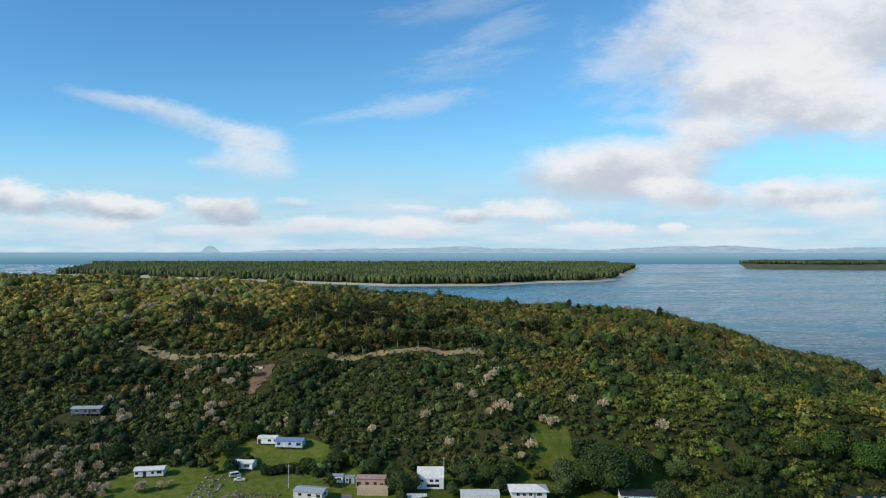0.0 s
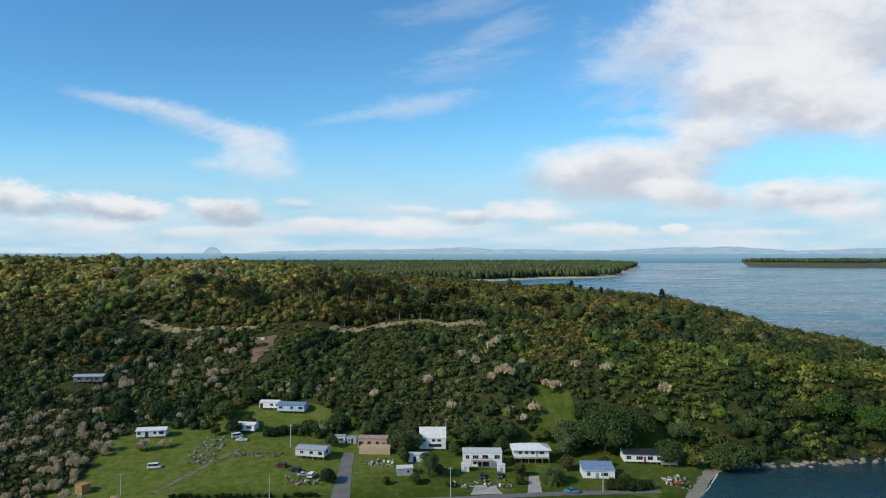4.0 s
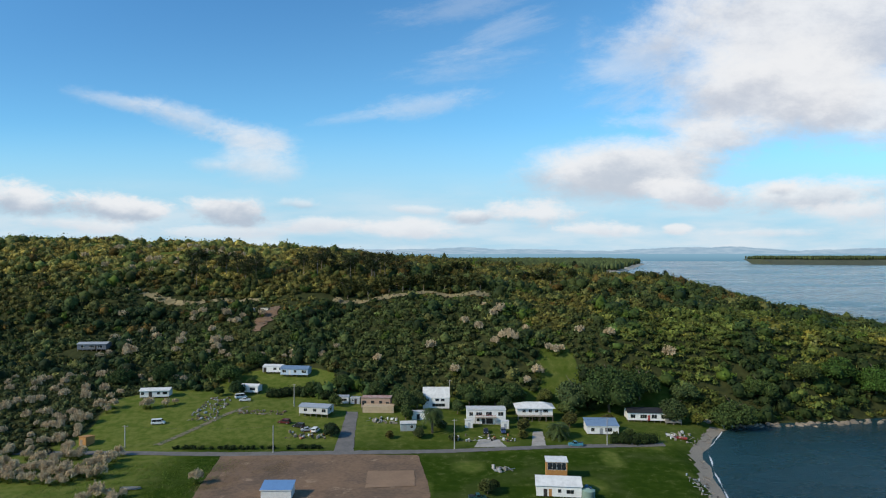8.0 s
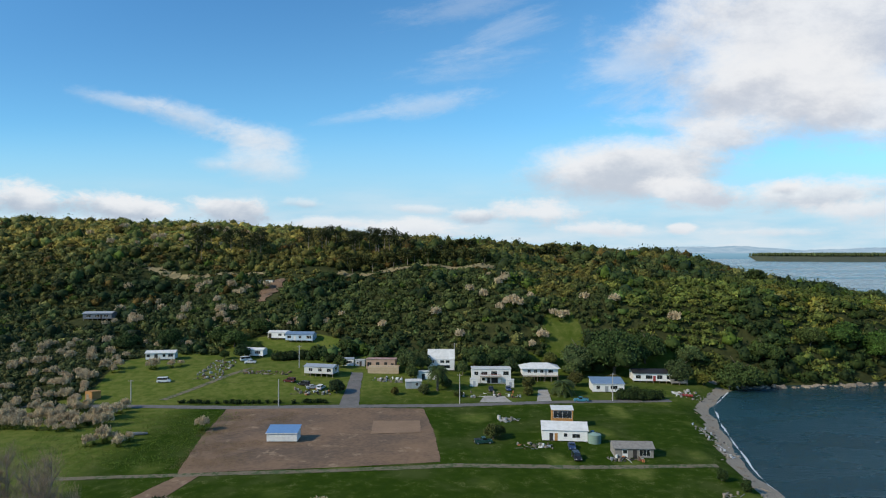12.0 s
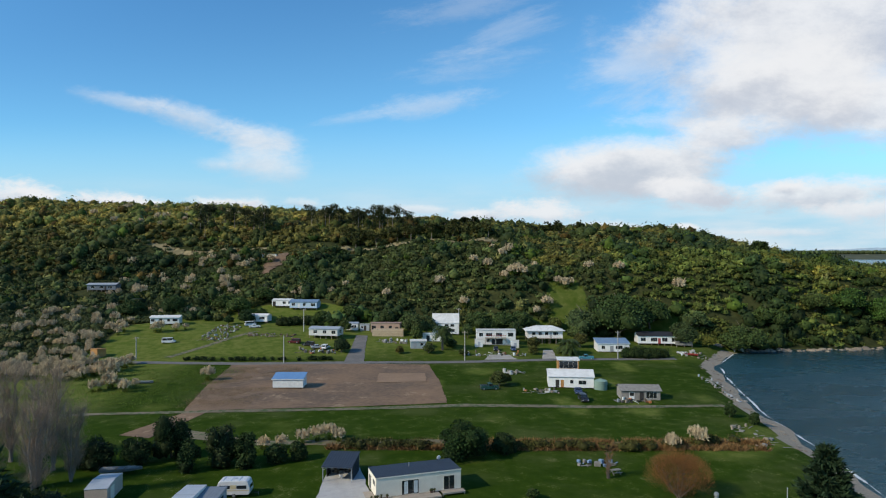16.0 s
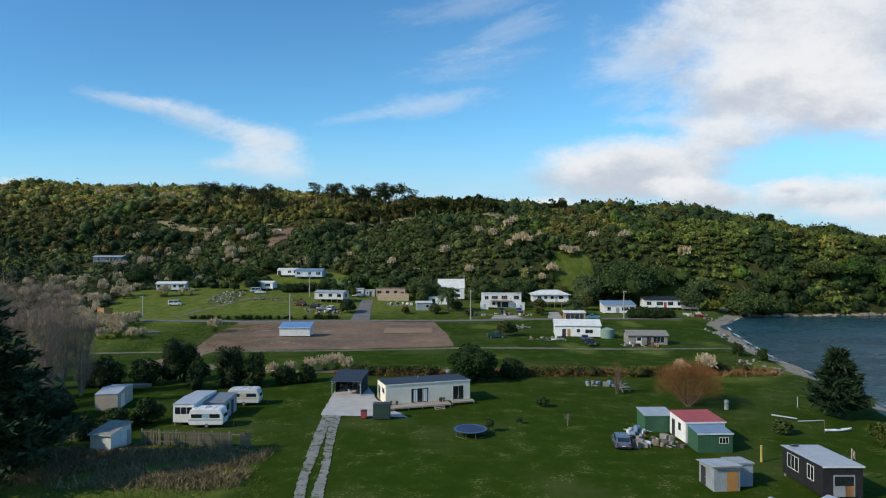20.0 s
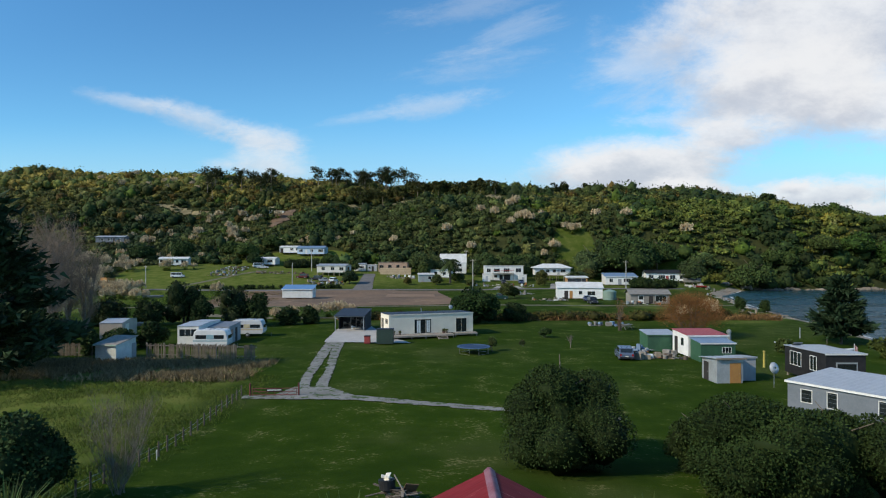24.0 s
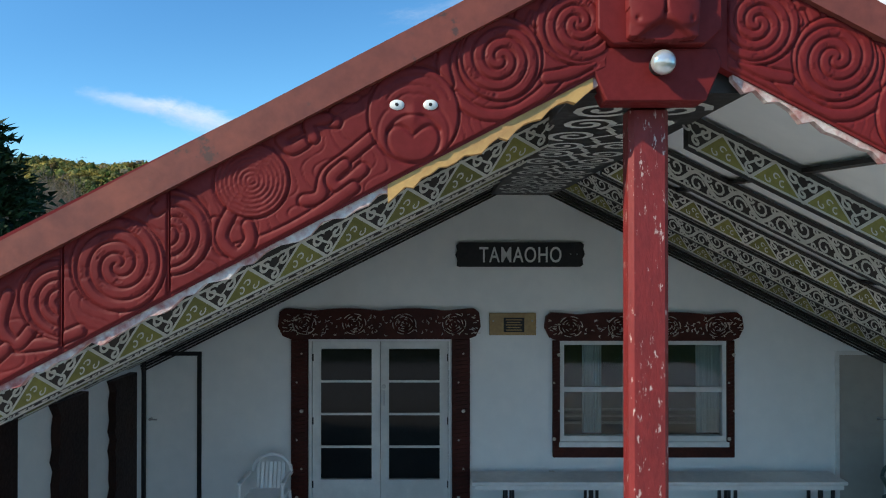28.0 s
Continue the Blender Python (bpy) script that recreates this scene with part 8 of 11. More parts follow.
POLES = [(-57.7, 208.4, 9.0), (1.9, 212.4, 10.0), (-61.0, 250.5, 9.0), (-108.4, 212.0, 7.5), (54.0, 217.0, 9.5), (0.4, 262.0, 9.0)]
for x, y, h in POLES:
    power_pole(x, y, h, M_CONCRETE, "pale concrete power pole with timber crossarm", y > 208.6)


def wire_run(a, b, sag):
    w = thing("power_line", "thin black overhead power line", "cable")
    bm = bmesh.new()
    za, zb = gz(*a[:2]) + a[2] - 0.3, gz(*b[:2]) + b[2] - 0.3
    pts = [Vector((a[0] + (b[0] - a[0]) * k / 8, a[1] + (b[1] - a[1]) * k / 8, za + (zb - za) * k / 8 - sag * 4 * (k / 8) * (1 - k / 8))) for k in range(9)]
    rows = [[bm.verts.new(p + Vector(o)) for o in ((0, 0.012, 0.012), (0, -0.012, 0.012), (0, -0.012, -0.012), (0, 0.012, -0.012))] for p in pts]
    for p, q in zip(rows, rows[1:]):
        for i in range(4):
            bm.faces.new((p[i], p[(i + 1) % 4], q[(i + 1) % 4], q[i]))
    part("cable", bm, M_BLACK, w)


for i, j in ((3, 0), (0, 1), (1, 4), (0, 2)):
    wire_run(POLES[i], POLES[j], 0.9)


# ---------------------------------------------------------------- clutter on the lawn
def junk(label, x, y, w, d, n, mats, seed, h=0.5):
    """A heap of odd boards, boxes, drums and tubs, each a piece of its own."""
    r = random.Random(seed)
    j = thing("junk_pile", label, "junk", pose(x, y, gz(x, y)))
    for i in range(n):
        px, py = r.uniform(-w / 2, w / 2), r.uniform(-d / 2, d / 2)
        k = r.random()
        m = r.choice(mats)
        zz = gz(x + px, y + py) - gz(x, y)
        if k < 0.45:
            l = r.uniform(0.8, 2.6)
            part("plank", box(-l / 2, -r.uniform(0.05, 0.15), 0.01, l / 2, 0.1, r.uniform(0.04, 0.09)), m, j, "", pose(px, py, zz + r.uniform(0, h * 0.5), r.uniform(-6, 6), r.uniform(-8, 8), r.uniform(0, 180)))
        elif k < 0.75:
            a = r.uniform(0.2, 0.55)
            part("crate", box(-a, -a * 0.7, 0, a, a * 0.7, r.uniform(0.3, 1.0) * h * 1.6), m, j, "", pose(px, py, zz, 0, 0, r.uniform(0, 180)), bevel=0.02)
        elif k < 0.9:
            part("drum", rod((0, 0, 0), (0, 0, r.uniform(0.4, 0.9)), 0.25, 0.27, 12), m, j, "", pose(px, py, zz))
        else:
            bm = bmesh.new()
            bmesh.ops.create_cone(bm, cap_ends=True, segments=14, radius1=0.32, radius2=0.32, depth=0.2)
            part("tyre", bm, M_RUBBER, j, "", pose(px, py, zz + 0.1))
    return j


MIX = [M_TIMBER, M_SILVERWOOD, M_ZINC, M_WHITE, M_BLACK, M_RUST, M_TIMBER, M_BARK, M_SILVERWOOD]
junk("heap of planks, drums and scrap before the white cabin", 20.7, 77.6, 6.0, 4.5, 46, MIX, 1)
junk("white tubs and bags beside the green shed", 19.5, 81.6, 2.6, 1.6, 14, [M_WHITE, M_PALEROOF, M_BLUEROOF], 2, 0.7)
junk("timber and iron stacked on the shed roofs' rear", 27.5, 84.6, 6.0, 2.0, 18, MIX, 3, 0.8)
junk("blue tarpaulin and timber stack on the grass", 22.5, 110.6, 6.5, 2.4, 22, [M_SILVERWOOD, surf("blue_tarpaulin", (0.07, 0.16, 0.33), (0.3, 0.36, 0.42), 1.0, 0.5, 0.1), M_TIMBER], 4, 0.5)
junk("rubble and boards by the silvered shack", 42.0, 157.2, 9.0, 3.0, 30, MIX, 5, 0.5)
junk("clutter round the white shack", 21.0, 167.0, 9.0, 5.0, 34, MIX, 6, 0.6)
junk("pile of stones and scrap on the grass", 16.5, 193.0, 6.0, 4.0, 30, [M_CONCRETE, M_SILVERWOOD, M_ZINC], 7, 0.8)
junk("long bank of rubble and scrap on the slope", -92.0, 247.0, 10.0, 26.0, 150, [M_SILVERWOOD, M_TIMBER, M_BARK, M_SOIL, M_SILVERWOOD, M_ZINC], 8, 0.45)
junk("bank of rubble below the caravans", -72.0, 243.0, 18.0, 4.0, 80, [M_BARK, M_SILVERWOOD, M_TIMBER, M_SOIL], 9, 0.4)
junk("car parts and timber beside the grey cabin", -50.0, 223.0, 14.0, 6.0, 46, MIX, 10, 0.7)
junk("driftwood and stones along the beach edge", 72.0, 176.0, 5.0, 26.0, 40, [M_SILVERWOOD, M_CONCRETE, M_PALEROOF], 11, 0.4)
junk("boats' gear and timber above the beach", 83.0, 226.0, 10.0, 10.0, 40, [M_SILVERWOOD, M_CONCRETE, M_WHITE, M_TIMBER], 12, 0.6)
junk("driftwood scattered above the sand", 58.0, 128.0, 6.0, 16.0, 26, [M_SILVERWOOD, M_TIMBER], 13, 0.3)
junk("yard clutter before the white houses", 12.0, 222.0, 22.0, 6.0, 46, MIX, 14, 0.6)
junk("old timber and sheets round the ruin", -25.0, 237.0, 12.0, 5.0, 44, [M_TIMBER, M_SILVERWOOD, M_WHITE], 15, 0.6)
junk("blue barrels and crates by the water tank", 37.5, 175.5, 4.0, 3.0, 12, [surf("blue_barrel", (0.06, 0.20, 0.36), None, 1.0, 0.4, 0.0), M_WHITE], 16, 1.0)


def log(label, x, y, yaw, L, r0, mat):
    t = thing("log", label, "log", pose(x, y, gz(x, y), 0, 0, yaw))
    part("trunk", rod((-L / 2, 0, r0), (L / 2, 0, r0 * 0.9), r0, r0 * 0.8, 10), mat, t)


log("pale bleached log lying on the grass", 42.8, 90.6, -38, 3.2, 0.12, M_PALEROOF)
log("pale bleached pole lying on the grass", 45.4, 88.6, 8, 3.8, 0.10, M_PALEROOF)


def garden_post(label, x, y, h, mat, r=0.09):
    t = thing("post", label, "post", pose(x, y, gz(x, y)))
    part("shaft", rod((0, 0, -0.1), (0, 0, h), r, r * 0.8, 8), mat, t)
    part("cap", ball((0, 0, h), r * 1.1, None, 8), mat, t)


garden_post("yellow painted marker post on the lawn", 30.2, 70.9, 1.7, surf("yellow_post", (0.42, 0.34, 0.08), None, 2.0, 0.6, 0.1), 0.14)
garden_post("grey standing stone on the lawn", 36.6, 94.9, 1.1, M_CONCRETE, 0.35)
garden_post("short pale post on the lawn", 47.8, 96.5, 1.5, M_PALEROOF, 0.08)
garden_post("thin dark post near the kayak", 44.0, 83.0, 1.6, M_BARK, 0.05)


def picnic_table(x, y, yaw):
    t = thing("picnic_table", "grey weathered picnic table on the grass", "table", pose(x, y, gz(x, y), 0, 0, yaw))
    for k in range(5):
        part("tabletop_board", box(-0.9, -0.4 + 0.16 * k, 0.72, 0.9, -0.26 + 0.16 * k, 0.76), M_SILVERWOOD, t)
    for s in (-1, 1):
        part("seat", box(-0.9, s * 0.72 - 0.13, 0.42, 0.9, s * 0.72 + 0.13, 0.46), M_SILVERWOOD, t)
        part("leg", rod((s * 0.6, -0.75, 0), (s * 0.6, 0.2, 0.72), 0.05, None, 6, rod((s * 0.6, 0.75, 0), (s * 0.6, -0.2, 0.72), 0.05, None, 6)), M_SILVERWOOD, t)


picnic_table(24.6, 106.0, 15)


def water_tank(x, y, r, h, mat, label):
    t = thing("water_tank", label, "water tank", pose(x, y, gz(x, y)))
    part("shell", rod((0, 0, 0), (0, 0, h), r, None, 28), mat, t)
    part("lid", rod((0, 0, h), (0, 0, h + r * 0.28), r, r * 0.2, 28), mat, t)
    for k in range(1, 5):
        bm = bmesh.new()
        bmesh.ops.create_cone(bm, cap_ends=False, segments=28, radius1=r + 0.02, radius2=r + 0.02, depth=0.06, matrix=Matrix.Translation((0, 0, h * k / 5)))
        part("band", bm, mat, t)
    part("hatch", rod((r * 0.3, 0, h + r * 0.15), (r * 0.3, 0, h + r * 0.3), 0.25, None, 12), M_BLACK, t)


water_tank(37.4, 171.0, 1.75, 2.3, surf("sage_tank", (0.20, 0.29, 0.24), (0.17, 0.25, 0.21), 0.8, 0.55, 0.03), "sage green plastic water tank")


def scrap_pile():
    """Heap of old boards, a black tub and a leaning pole behind the meeting house."""
    x, y = -6.2, 29.6
    t = thing("scrap_pile", "heap of old boards, black tub and leaning pole", "scrap", pose(x, y, gz(x, y)))
    r = random.Random(15)
    for i in range(26):
        a = r.uniform(-35, 35) + (90 if i % 4 == 0 else 0)
        L = r.uniform(0.7, 1.9)
        part("board", box(-L / 2, -0.06, -0.014, L / 2, 0.06, 0.014, None, pose(r.uniform(-0.6, 0.5), r.uniform(-0.5, 0.5), 0.05 + 0.022 * i, r.uniform(-9, 9), r.uniform(-16, 16), a)), M_BARK if i % 3 else M_TIMBER, t)
    part("tub", rod((-0.45, 0.2, 0.55), (-0.48, 0.25, 1.0), 0.34, 0.38, 16), M_BLACK, t, "black plastic tub")
    bm = bmesh.new()
    for i in range(5):
        box(-0.16, -0.12, -0.02, 0.16, 0.12, 0.02, bm, pose(-0.45 + r.uniform(-0.15, 0.15), 0.22 + r.uniform(-0.1, 0.1), 1.02 + 0.04 * i, r.uniform(-30, 30), r.uniform(-30, 30), r.uniform(0, 90)))
    part("rag", bm, M_CREAM, t, "pale rags in the tub")
    part("pole", rod((0.75, -0.6, 0.0), (-0.15, 0.2, 1.25), 0.04, 0.035, 8), M_TIMBER, t, "pale leaning pole")
    part("panel", box(-0.3, -0.02, -0.3, 0.3, 0.02, 0.3, None, pose(0.55, 0.3, 0.55, 30, 12, 20)), M_SOIL, t, "rusty metal panel")
    t.scale = (1.05, 1.05, 0.95)
    return t


scrap_pile()

# ---------------------------------------------------------------- houses along the road and on the slope
cabin("field_hut", "white hut with blue iron roof on the bare field", "hut", -46.2, 171.5, 1.0, 8.1, 4.4, 2.3, "mono", 0.9, M_WHITE, surf("sky_blue_roof", (0.14, 0.27, 0.48), (0.12, 0.23, 0.42), 0.7, 0.45, 0.05), M_WHITE, 0.25, 0.35, slope="back", boards=0.5)
cabin("white_shack", "white shack with patched grey roof behind vehicles", "house", 30.0, 175.5, -6.0, 12.0, 8.0, 2.9, "gable", 1.3, M_WHITE, M_WHITEROOF, M_WHITE, 0.3, 0.3,
      windows=(("front", 0.2, 1.1, 0.9, 0.9, 1), ("front", 3.0, 0.9, 2.0, 1.0, 2)), doors=(("front", -3.6, 0.0, 1.0, 2.0, M_DARK), ("front", -2.3, 0.0, 0.8, 2.0, M_ORANGE)))
cabin("lookout_room", "small orange-sided upper room with white front window", "house", 31.4, 186.5, -4.0, 6.0, 4.0, 5.5, "mono", 0.2, M_ORANGE, M_WHITEROOF, M_WHITE, 0.25, slope="back", windows=(("front", 0.0, 3.1, 5.2, 2.0, 4),))
cabin("silvered_shack", "silvered timber shack with sagging board roof", "shed", 44.6, 161.5, -3.0, 9.5, 5.5, 2.4, "gable", 0.9, M_SILVERWOOD, M_SILVERWOOD, M_WHITE, 0.4,
      windows=(("front", 2.6, 0.5, 2.6, 1.5, 3),), doors=(("front", -2.2, 0.0, 1.3, 2.0, M_WHITE, 1), ("front", 0.2, 0.0, 1.0, 1.9, M_DARK)))
cabin("left_cottage", "white cottage with pale roof on the grass slope", "cottage", -119.5, 259.0, 9.0, 11.2, 5.0, 2.6, "gable", 0.7, M_WHITE, M_WHITEROOF, M_GREY, 0.4, 0.4,
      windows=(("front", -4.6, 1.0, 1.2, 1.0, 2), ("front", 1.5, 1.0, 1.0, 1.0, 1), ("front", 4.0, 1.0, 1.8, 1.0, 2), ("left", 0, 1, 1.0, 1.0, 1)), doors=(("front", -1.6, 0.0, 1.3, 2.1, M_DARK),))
BLUEWALL = surf("pale_blue_boards", (0.40, 0.50, 0.60), (0.32, 0.42, 0.52), 0.8, 0.6, 0.08)
cabin("blue_house", "pale blue long house with blue-grey roof below the bush", "house", -68.0, 283.0, -6.0, 12.4, 5.5, 2.7, "gable", 0.9, BLUEWALL, M_BLUEROOF, M_WHITE, 0.3, 0.4,
      windows=(("front", -4.5, 1.0, 1.6, 1.1, 2), ("front", 0.5, 1.0, 1.2, 1.1, 2), ("front", 4.5, 0.9, 2.0, 1.2, 3)), doors=(("front", -2.0, 0.0, 0.9, 2.0, M_WHITE),))
cabin("white_annex", "white annex of the blue house with open door", "house", -78.6, 286.0, -4.0, 8.8, 5.0, 2.5, "gable", 0.6, M_WHITE, M_WHITEROOF, M_WHITE, 0.2, 0.3,
      windows=(("front", 1.2, 1.0, 1.4, 1.0, 2), ("front", 3.6, 1.0, 1.0, 1.0, 1)), doors=(("front", -3.4, 0.0, 1.4, 2.0, M_DARK),))
cabin("white_cottage", "small white cottage beside parked vehicles", "cottage", -83.5, 267.5, -6.0, 8.2, 4.8, 2.5, "gable", 0.6, M_WHITE, M_WHITEROOF, M_GREY, 0.25, 0.3,
      windows=(("front", 1.8, 0.9, 2.2, 1.1, 3), ("left", 0, 1, 1.0, 1.0, 1)), doors=(("front", -2.2, 0.0, 0.9, 2.0, M_DARK),))
cabin("grey_cabin", "pale grey raised cabin with low roof", "cabin", -50.5, 242.5, -12.0, 11.6, 6.0, 2.6, "gable", 0.6, surf("pale_grey_boards", (0.52, 0.52, 0.50), (0.44, 0.44, 0.42), 0.8, 0.6, 0.08), M_PALEROOF, M_WHITE, 0.35, 1.0,
      windows=(("front", -3.2, 0.9, 1.4, 1.1, 2), ("front", 0.6, 0.9, 1.4, 1.1, 2), ("front", 4.2, 0.8, 1.6, 1.2, 2), ("right", 0, 0.8, 1.8, 1.2, 2)), doors=(("right", 2.0, 0.0, 0.9, 2.0, M_WHITE),))
cabin("shed_hut", "small white hut at the bush edge", "shed", -42.6, 257.5, 0.0, 4.6, 3.2, 2.6, "gable", 0.5, M_WHITE, M_ZINC, M_WHITE, 0.15, windows=(("front", 0.6, 1.0, 1.8, 0.9, 3),))
cabin("shed_hut", "small grey hut at the bush edge", "shed", -37.6, 257.0, 0.0, 3.8, 3.0, 2.4, "mono", 0.3, M_PALEROOF, M_ZINC, M_WHITE, 0.15, doors=(("front", 0.2, 0.0, 0.9, 2.0, M_DARK),), windows=(("front", -1.0, 1.0, 0.7, 0.8, 1),))
cabin("unfinished_house", "half-built pinkish timber house with open frames", "house", -28.6, 253.0, -2.0, 11.5, 6.0, 3.4, "mono", 0.4, surf("pinkish_boards", (0.42, 0.30, 0.23), (0.34, 0.24, 0.18), 0.9, 0.8, 0.1), surf("rust_red_sheets", (0.30, 0.12, 0.09), (0.45, 0.36, 0.32), 0.6, 0.7, 0.1), M_TIMBER, 0.2, 0.3,
      windows=(("front", -4.5, 1.0, 1.6, 1.6, 2), ("front", -1.2, 1.0, 1.4, 1.6, 1), ("front", 2.0, 1.0, 1.2, 1.6, 1)), doors=(("front", 4.6, 0.0, 1.2, 2.2, M_DARK),))


def plank_terrace():
    t = thing("plank_terrace", "bare timber terrace wall below the half-built house", "terrace", pose(-27.2, 245.2, gz(-27.2, 245.2), 0, 0, -2))
    for k in range(7):
        part("plank", box(-6.0, -0.05, k * 0.36, 6.0, 0.05, k * 0.36 + 0.34), surf("new_timber", (0.46, 0.36, 0.24), (0.38, 0.29, 0.19), 0.8, 0.8, 0.1), t)
    for k in range(7):
        part("post", box(-6.0 + 2 * k - 0.08, 0.05, -0.5, -6.0 + 2 * k + 0.08, 0.2, 2.8), M_TIMBER, t)
    part("platform", box(-6.0, 0.2, 2.40, 6.0, 4.5, 2.52), surf("new_timber", (0.46, 0.36, 0.24)), t)


plank_terrace()
cabin("tall_white_house", "two-storey white house with steep white roof", "house", -4.9, 255.0, 0.0, 10.5, 7.5, 4.3, "gable", 3.4, M_WHITE, M_WHITEROOF, M_GREY, 0.15, 0.2,
      windows=(("front", -3.4, 2.9, 1.2, 0.9, 2), ("front", 0.4, 2.9, 1.4, 0.9, 2), ("front", 2.6, 2.9, 1.4, 0.9, 2), ("front", 1.0, 0.8, 5.0, 1.1, 4)))
cabin("roadside_shed", "pale blue-grey shed with flat roof by the drive", "shed", -14.6, 229.5, 6.0, 5.6, 3.6, 2.5, "gable", 0.5, surf("blue_grey_boards", (0.34, 0.40, 0.42), (0.28, 0.33, 0.35), 0.8, 0.6, 0.06), M_WHITEROOF, M_WHITE, 0.25,
      windows=(("front", 1.2, 0.9, 1.0, 0.9, 1),), doors=(("front", -1.2, 0.0, 1.0, 2.0, M_GREY),))
cabin("garage_annex", "white annex shed beside the palm", "shed", -10.0, 240.5, 0.0, 7.5, 4.0, 2.5, "mono", 0.3, M_WHITE, M_WHITEROOF, M_WHITE, 0.25, windows=(("front", 1.8, 1.0, 1.2, 0.9, 2),), doors=(("front", -1.4, 0.0, 1.2, 2.0, M_DARK),))
cabin("balcony_house", "white flat-roofed house with red balcony rail", "house", 14.0, 239.5, 0.0, 14.5, 6.5, 5.0, "mono", 0.3, M_WHITE, M_WHITEROOF, M_WHITE, 0.2, slope="front",
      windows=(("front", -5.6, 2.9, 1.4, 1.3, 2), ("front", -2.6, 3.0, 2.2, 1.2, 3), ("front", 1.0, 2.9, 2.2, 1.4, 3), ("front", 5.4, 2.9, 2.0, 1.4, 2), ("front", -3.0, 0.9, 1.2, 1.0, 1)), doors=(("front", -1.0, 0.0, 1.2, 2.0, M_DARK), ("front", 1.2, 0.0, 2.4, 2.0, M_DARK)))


def balcony():
    b = thing("balcony", "timber balcony with red rail on the white house", "balcony", pose(14.0, 239.5, gz(14.0, 239.5)))
    part("floor", box(-4.2, -5.0, 2.45, 3.6, -3.27, 2.6), M_DECK, b)
    for k in range(24):
        part("baluster", box(-4.1 + k * 0.33, -4.98, 2.6, -4.05 + k * 0.33, -4.94, 3.5), M_DECK, b)
    part("rail", box(-4.2, -5.02, 3.5, 3.6, -4.9, 3.6), M_REDROOF, b)
    for x in (-4.1, -0.3, 3.5):
        part("post", box(x - 0.07, -4.98, 0, x + 0.07, -4.84, 2.45), M_TIMBER, b)


balcony()
for sx, lab in ((7.4, "white garden shed before the flat-roofed house"), (20.6, "white gateway shed before the flat-roofed house")):
    cabin("garden_shed", lab, "shed", sx, 233.0, 0.0, 2.8, 2.4, 2.6, "mono", 0.2, M_WHITE, M_WHITEROOF, M_WHITE, 0.1, doors=(("front", 0.1, 0.0, 0.9, 1.9, M_PALEROOF),))
cabin("veranda_house", "white raised house with broad hipped white roof", "house", 33.0, 246.0, 0.0, 13.5, 7.0, 2.7, "hip", 1.6, M_WHITE, M_WHITEROOF, M_WHITE, 0.9, 2.0,
      windows=(("front", -4.2, 1.0, 1.2, 1.1, 2), ("front", -1.8, 1.0, 1.2, 1.1, 2), ("front", 0.6, 1.0, 1.2, 1.1, 2), ("front", 4.0, 1.0, 1.8, 1.1, 3)), doors=(("front", 2.2, 0.0, 0.9, 2.0, M_GREY),))


def veranda():
    v = thing("veranda", "white railed veranda on thin dark posts", "veranda", pose(33.0, 246.0, gz(33.0, 246.0)))
    part("floor", box(-6.6, -5.2, 1.85, 6.6, -3.53, 2.0), M_DECK, v)
    for k in range(34):
        part("baluster", box(-6.5 + k * 0.39, -5.18, 2.0, -6.45 + k * 0.39, -5.14, 2.85), M_WHITE, v)
    part("rail", box(-6.6, -5.22, 2.85, 6.6, -5.1, 2.95), M_WHITE, v)
    for k in range(6):
        x = -6.5 + k * 2.6
        part("post", box(x - 0.07, -5.15, -0.2, x + 0.07, -5.0, 1.85), M_TIMBER, v)


veranda()
cabin("blue_roofed_shed", "white house with blue-grey roof by the road", "house", 55.3, 231.0, -2.0, 11.2, 7.0, 2.9, "mono", 1.0, M_WHITE, M_BLUEROOF, M_WHITE, 0.3, 0.2, slope="back",
      windows=(("front", -3.6, 0.9, 1.2, 1.2, 2), ("front", 2.0, 0.9, 2.4, 1.2, 3)), doors=(("front", -0.6, 0.0, 1.2, 2.0, M_GREY),))
cabin("dark_roofed_house", "white house with dark roof and open deck above the beach", "house", 76.5, 247.0, -4.0, 15.0, 7.0, 3.0, "gable", 1.1, M_WHITE, M_BLACK, M_WHITE, 0.4, 0.8,
      windows=(("front", -5.6, 0.9, 1.8, 1.3, 2), ("front", -1.6, 0.8, 2.4, 1.4, 3), ("front", 2.4, 0.8, 2.0, 1.4, 2), ("front", 6.0, 0.8, 2.0, 1.4, 2)), doors=(("front", 0.4, 0.0, 1.0, 2.0, M_REDROOF),))
cabin("deck_room", "grey timber annex at the end of the dark-roofed house", "house", 85.6, 243.5, -6.0, 6.0, 4.5, 2.6, "mono", 0.3, M_SILVERWOOD, M_PALEROOF, M_TIMBER, 0.2, 0.7, windows=(("front", 0.0, 0.9, 3.6, 1.1, 3),))
cabin("hillside_house", "low grey house in a clearing of the bush", "house", -178.0, 318.0, 4.0, 14.0, 6.0, 2.7, "gable", 0.7, M_SLATE, M_GREY, M_WHITE, 0.4, 0.6,
      windows=(("front", -4.2, 0.9, 2.0, 1.1, 3), ("front", 0.0, 0.9, 2.0, 1.1, 3), ("front", 4.2, 0.9, 2.0, 1.1, 3)), doors=(("front", 2.0, 0.0, 0.9, 2.0, M_DARK),))
cabin("orange_hut", "small orange plywood hut by the pampas", "hut", -122.6, 214.5, -18.0, 3.0, 3.6, 2.6, "mono", 0.4, M_ORANGE, M_ORANGE, M_ORANGE, 0.1, doors=(("front", -0.5, 0.0, 1.2, 2.0, M_TIMBER),))
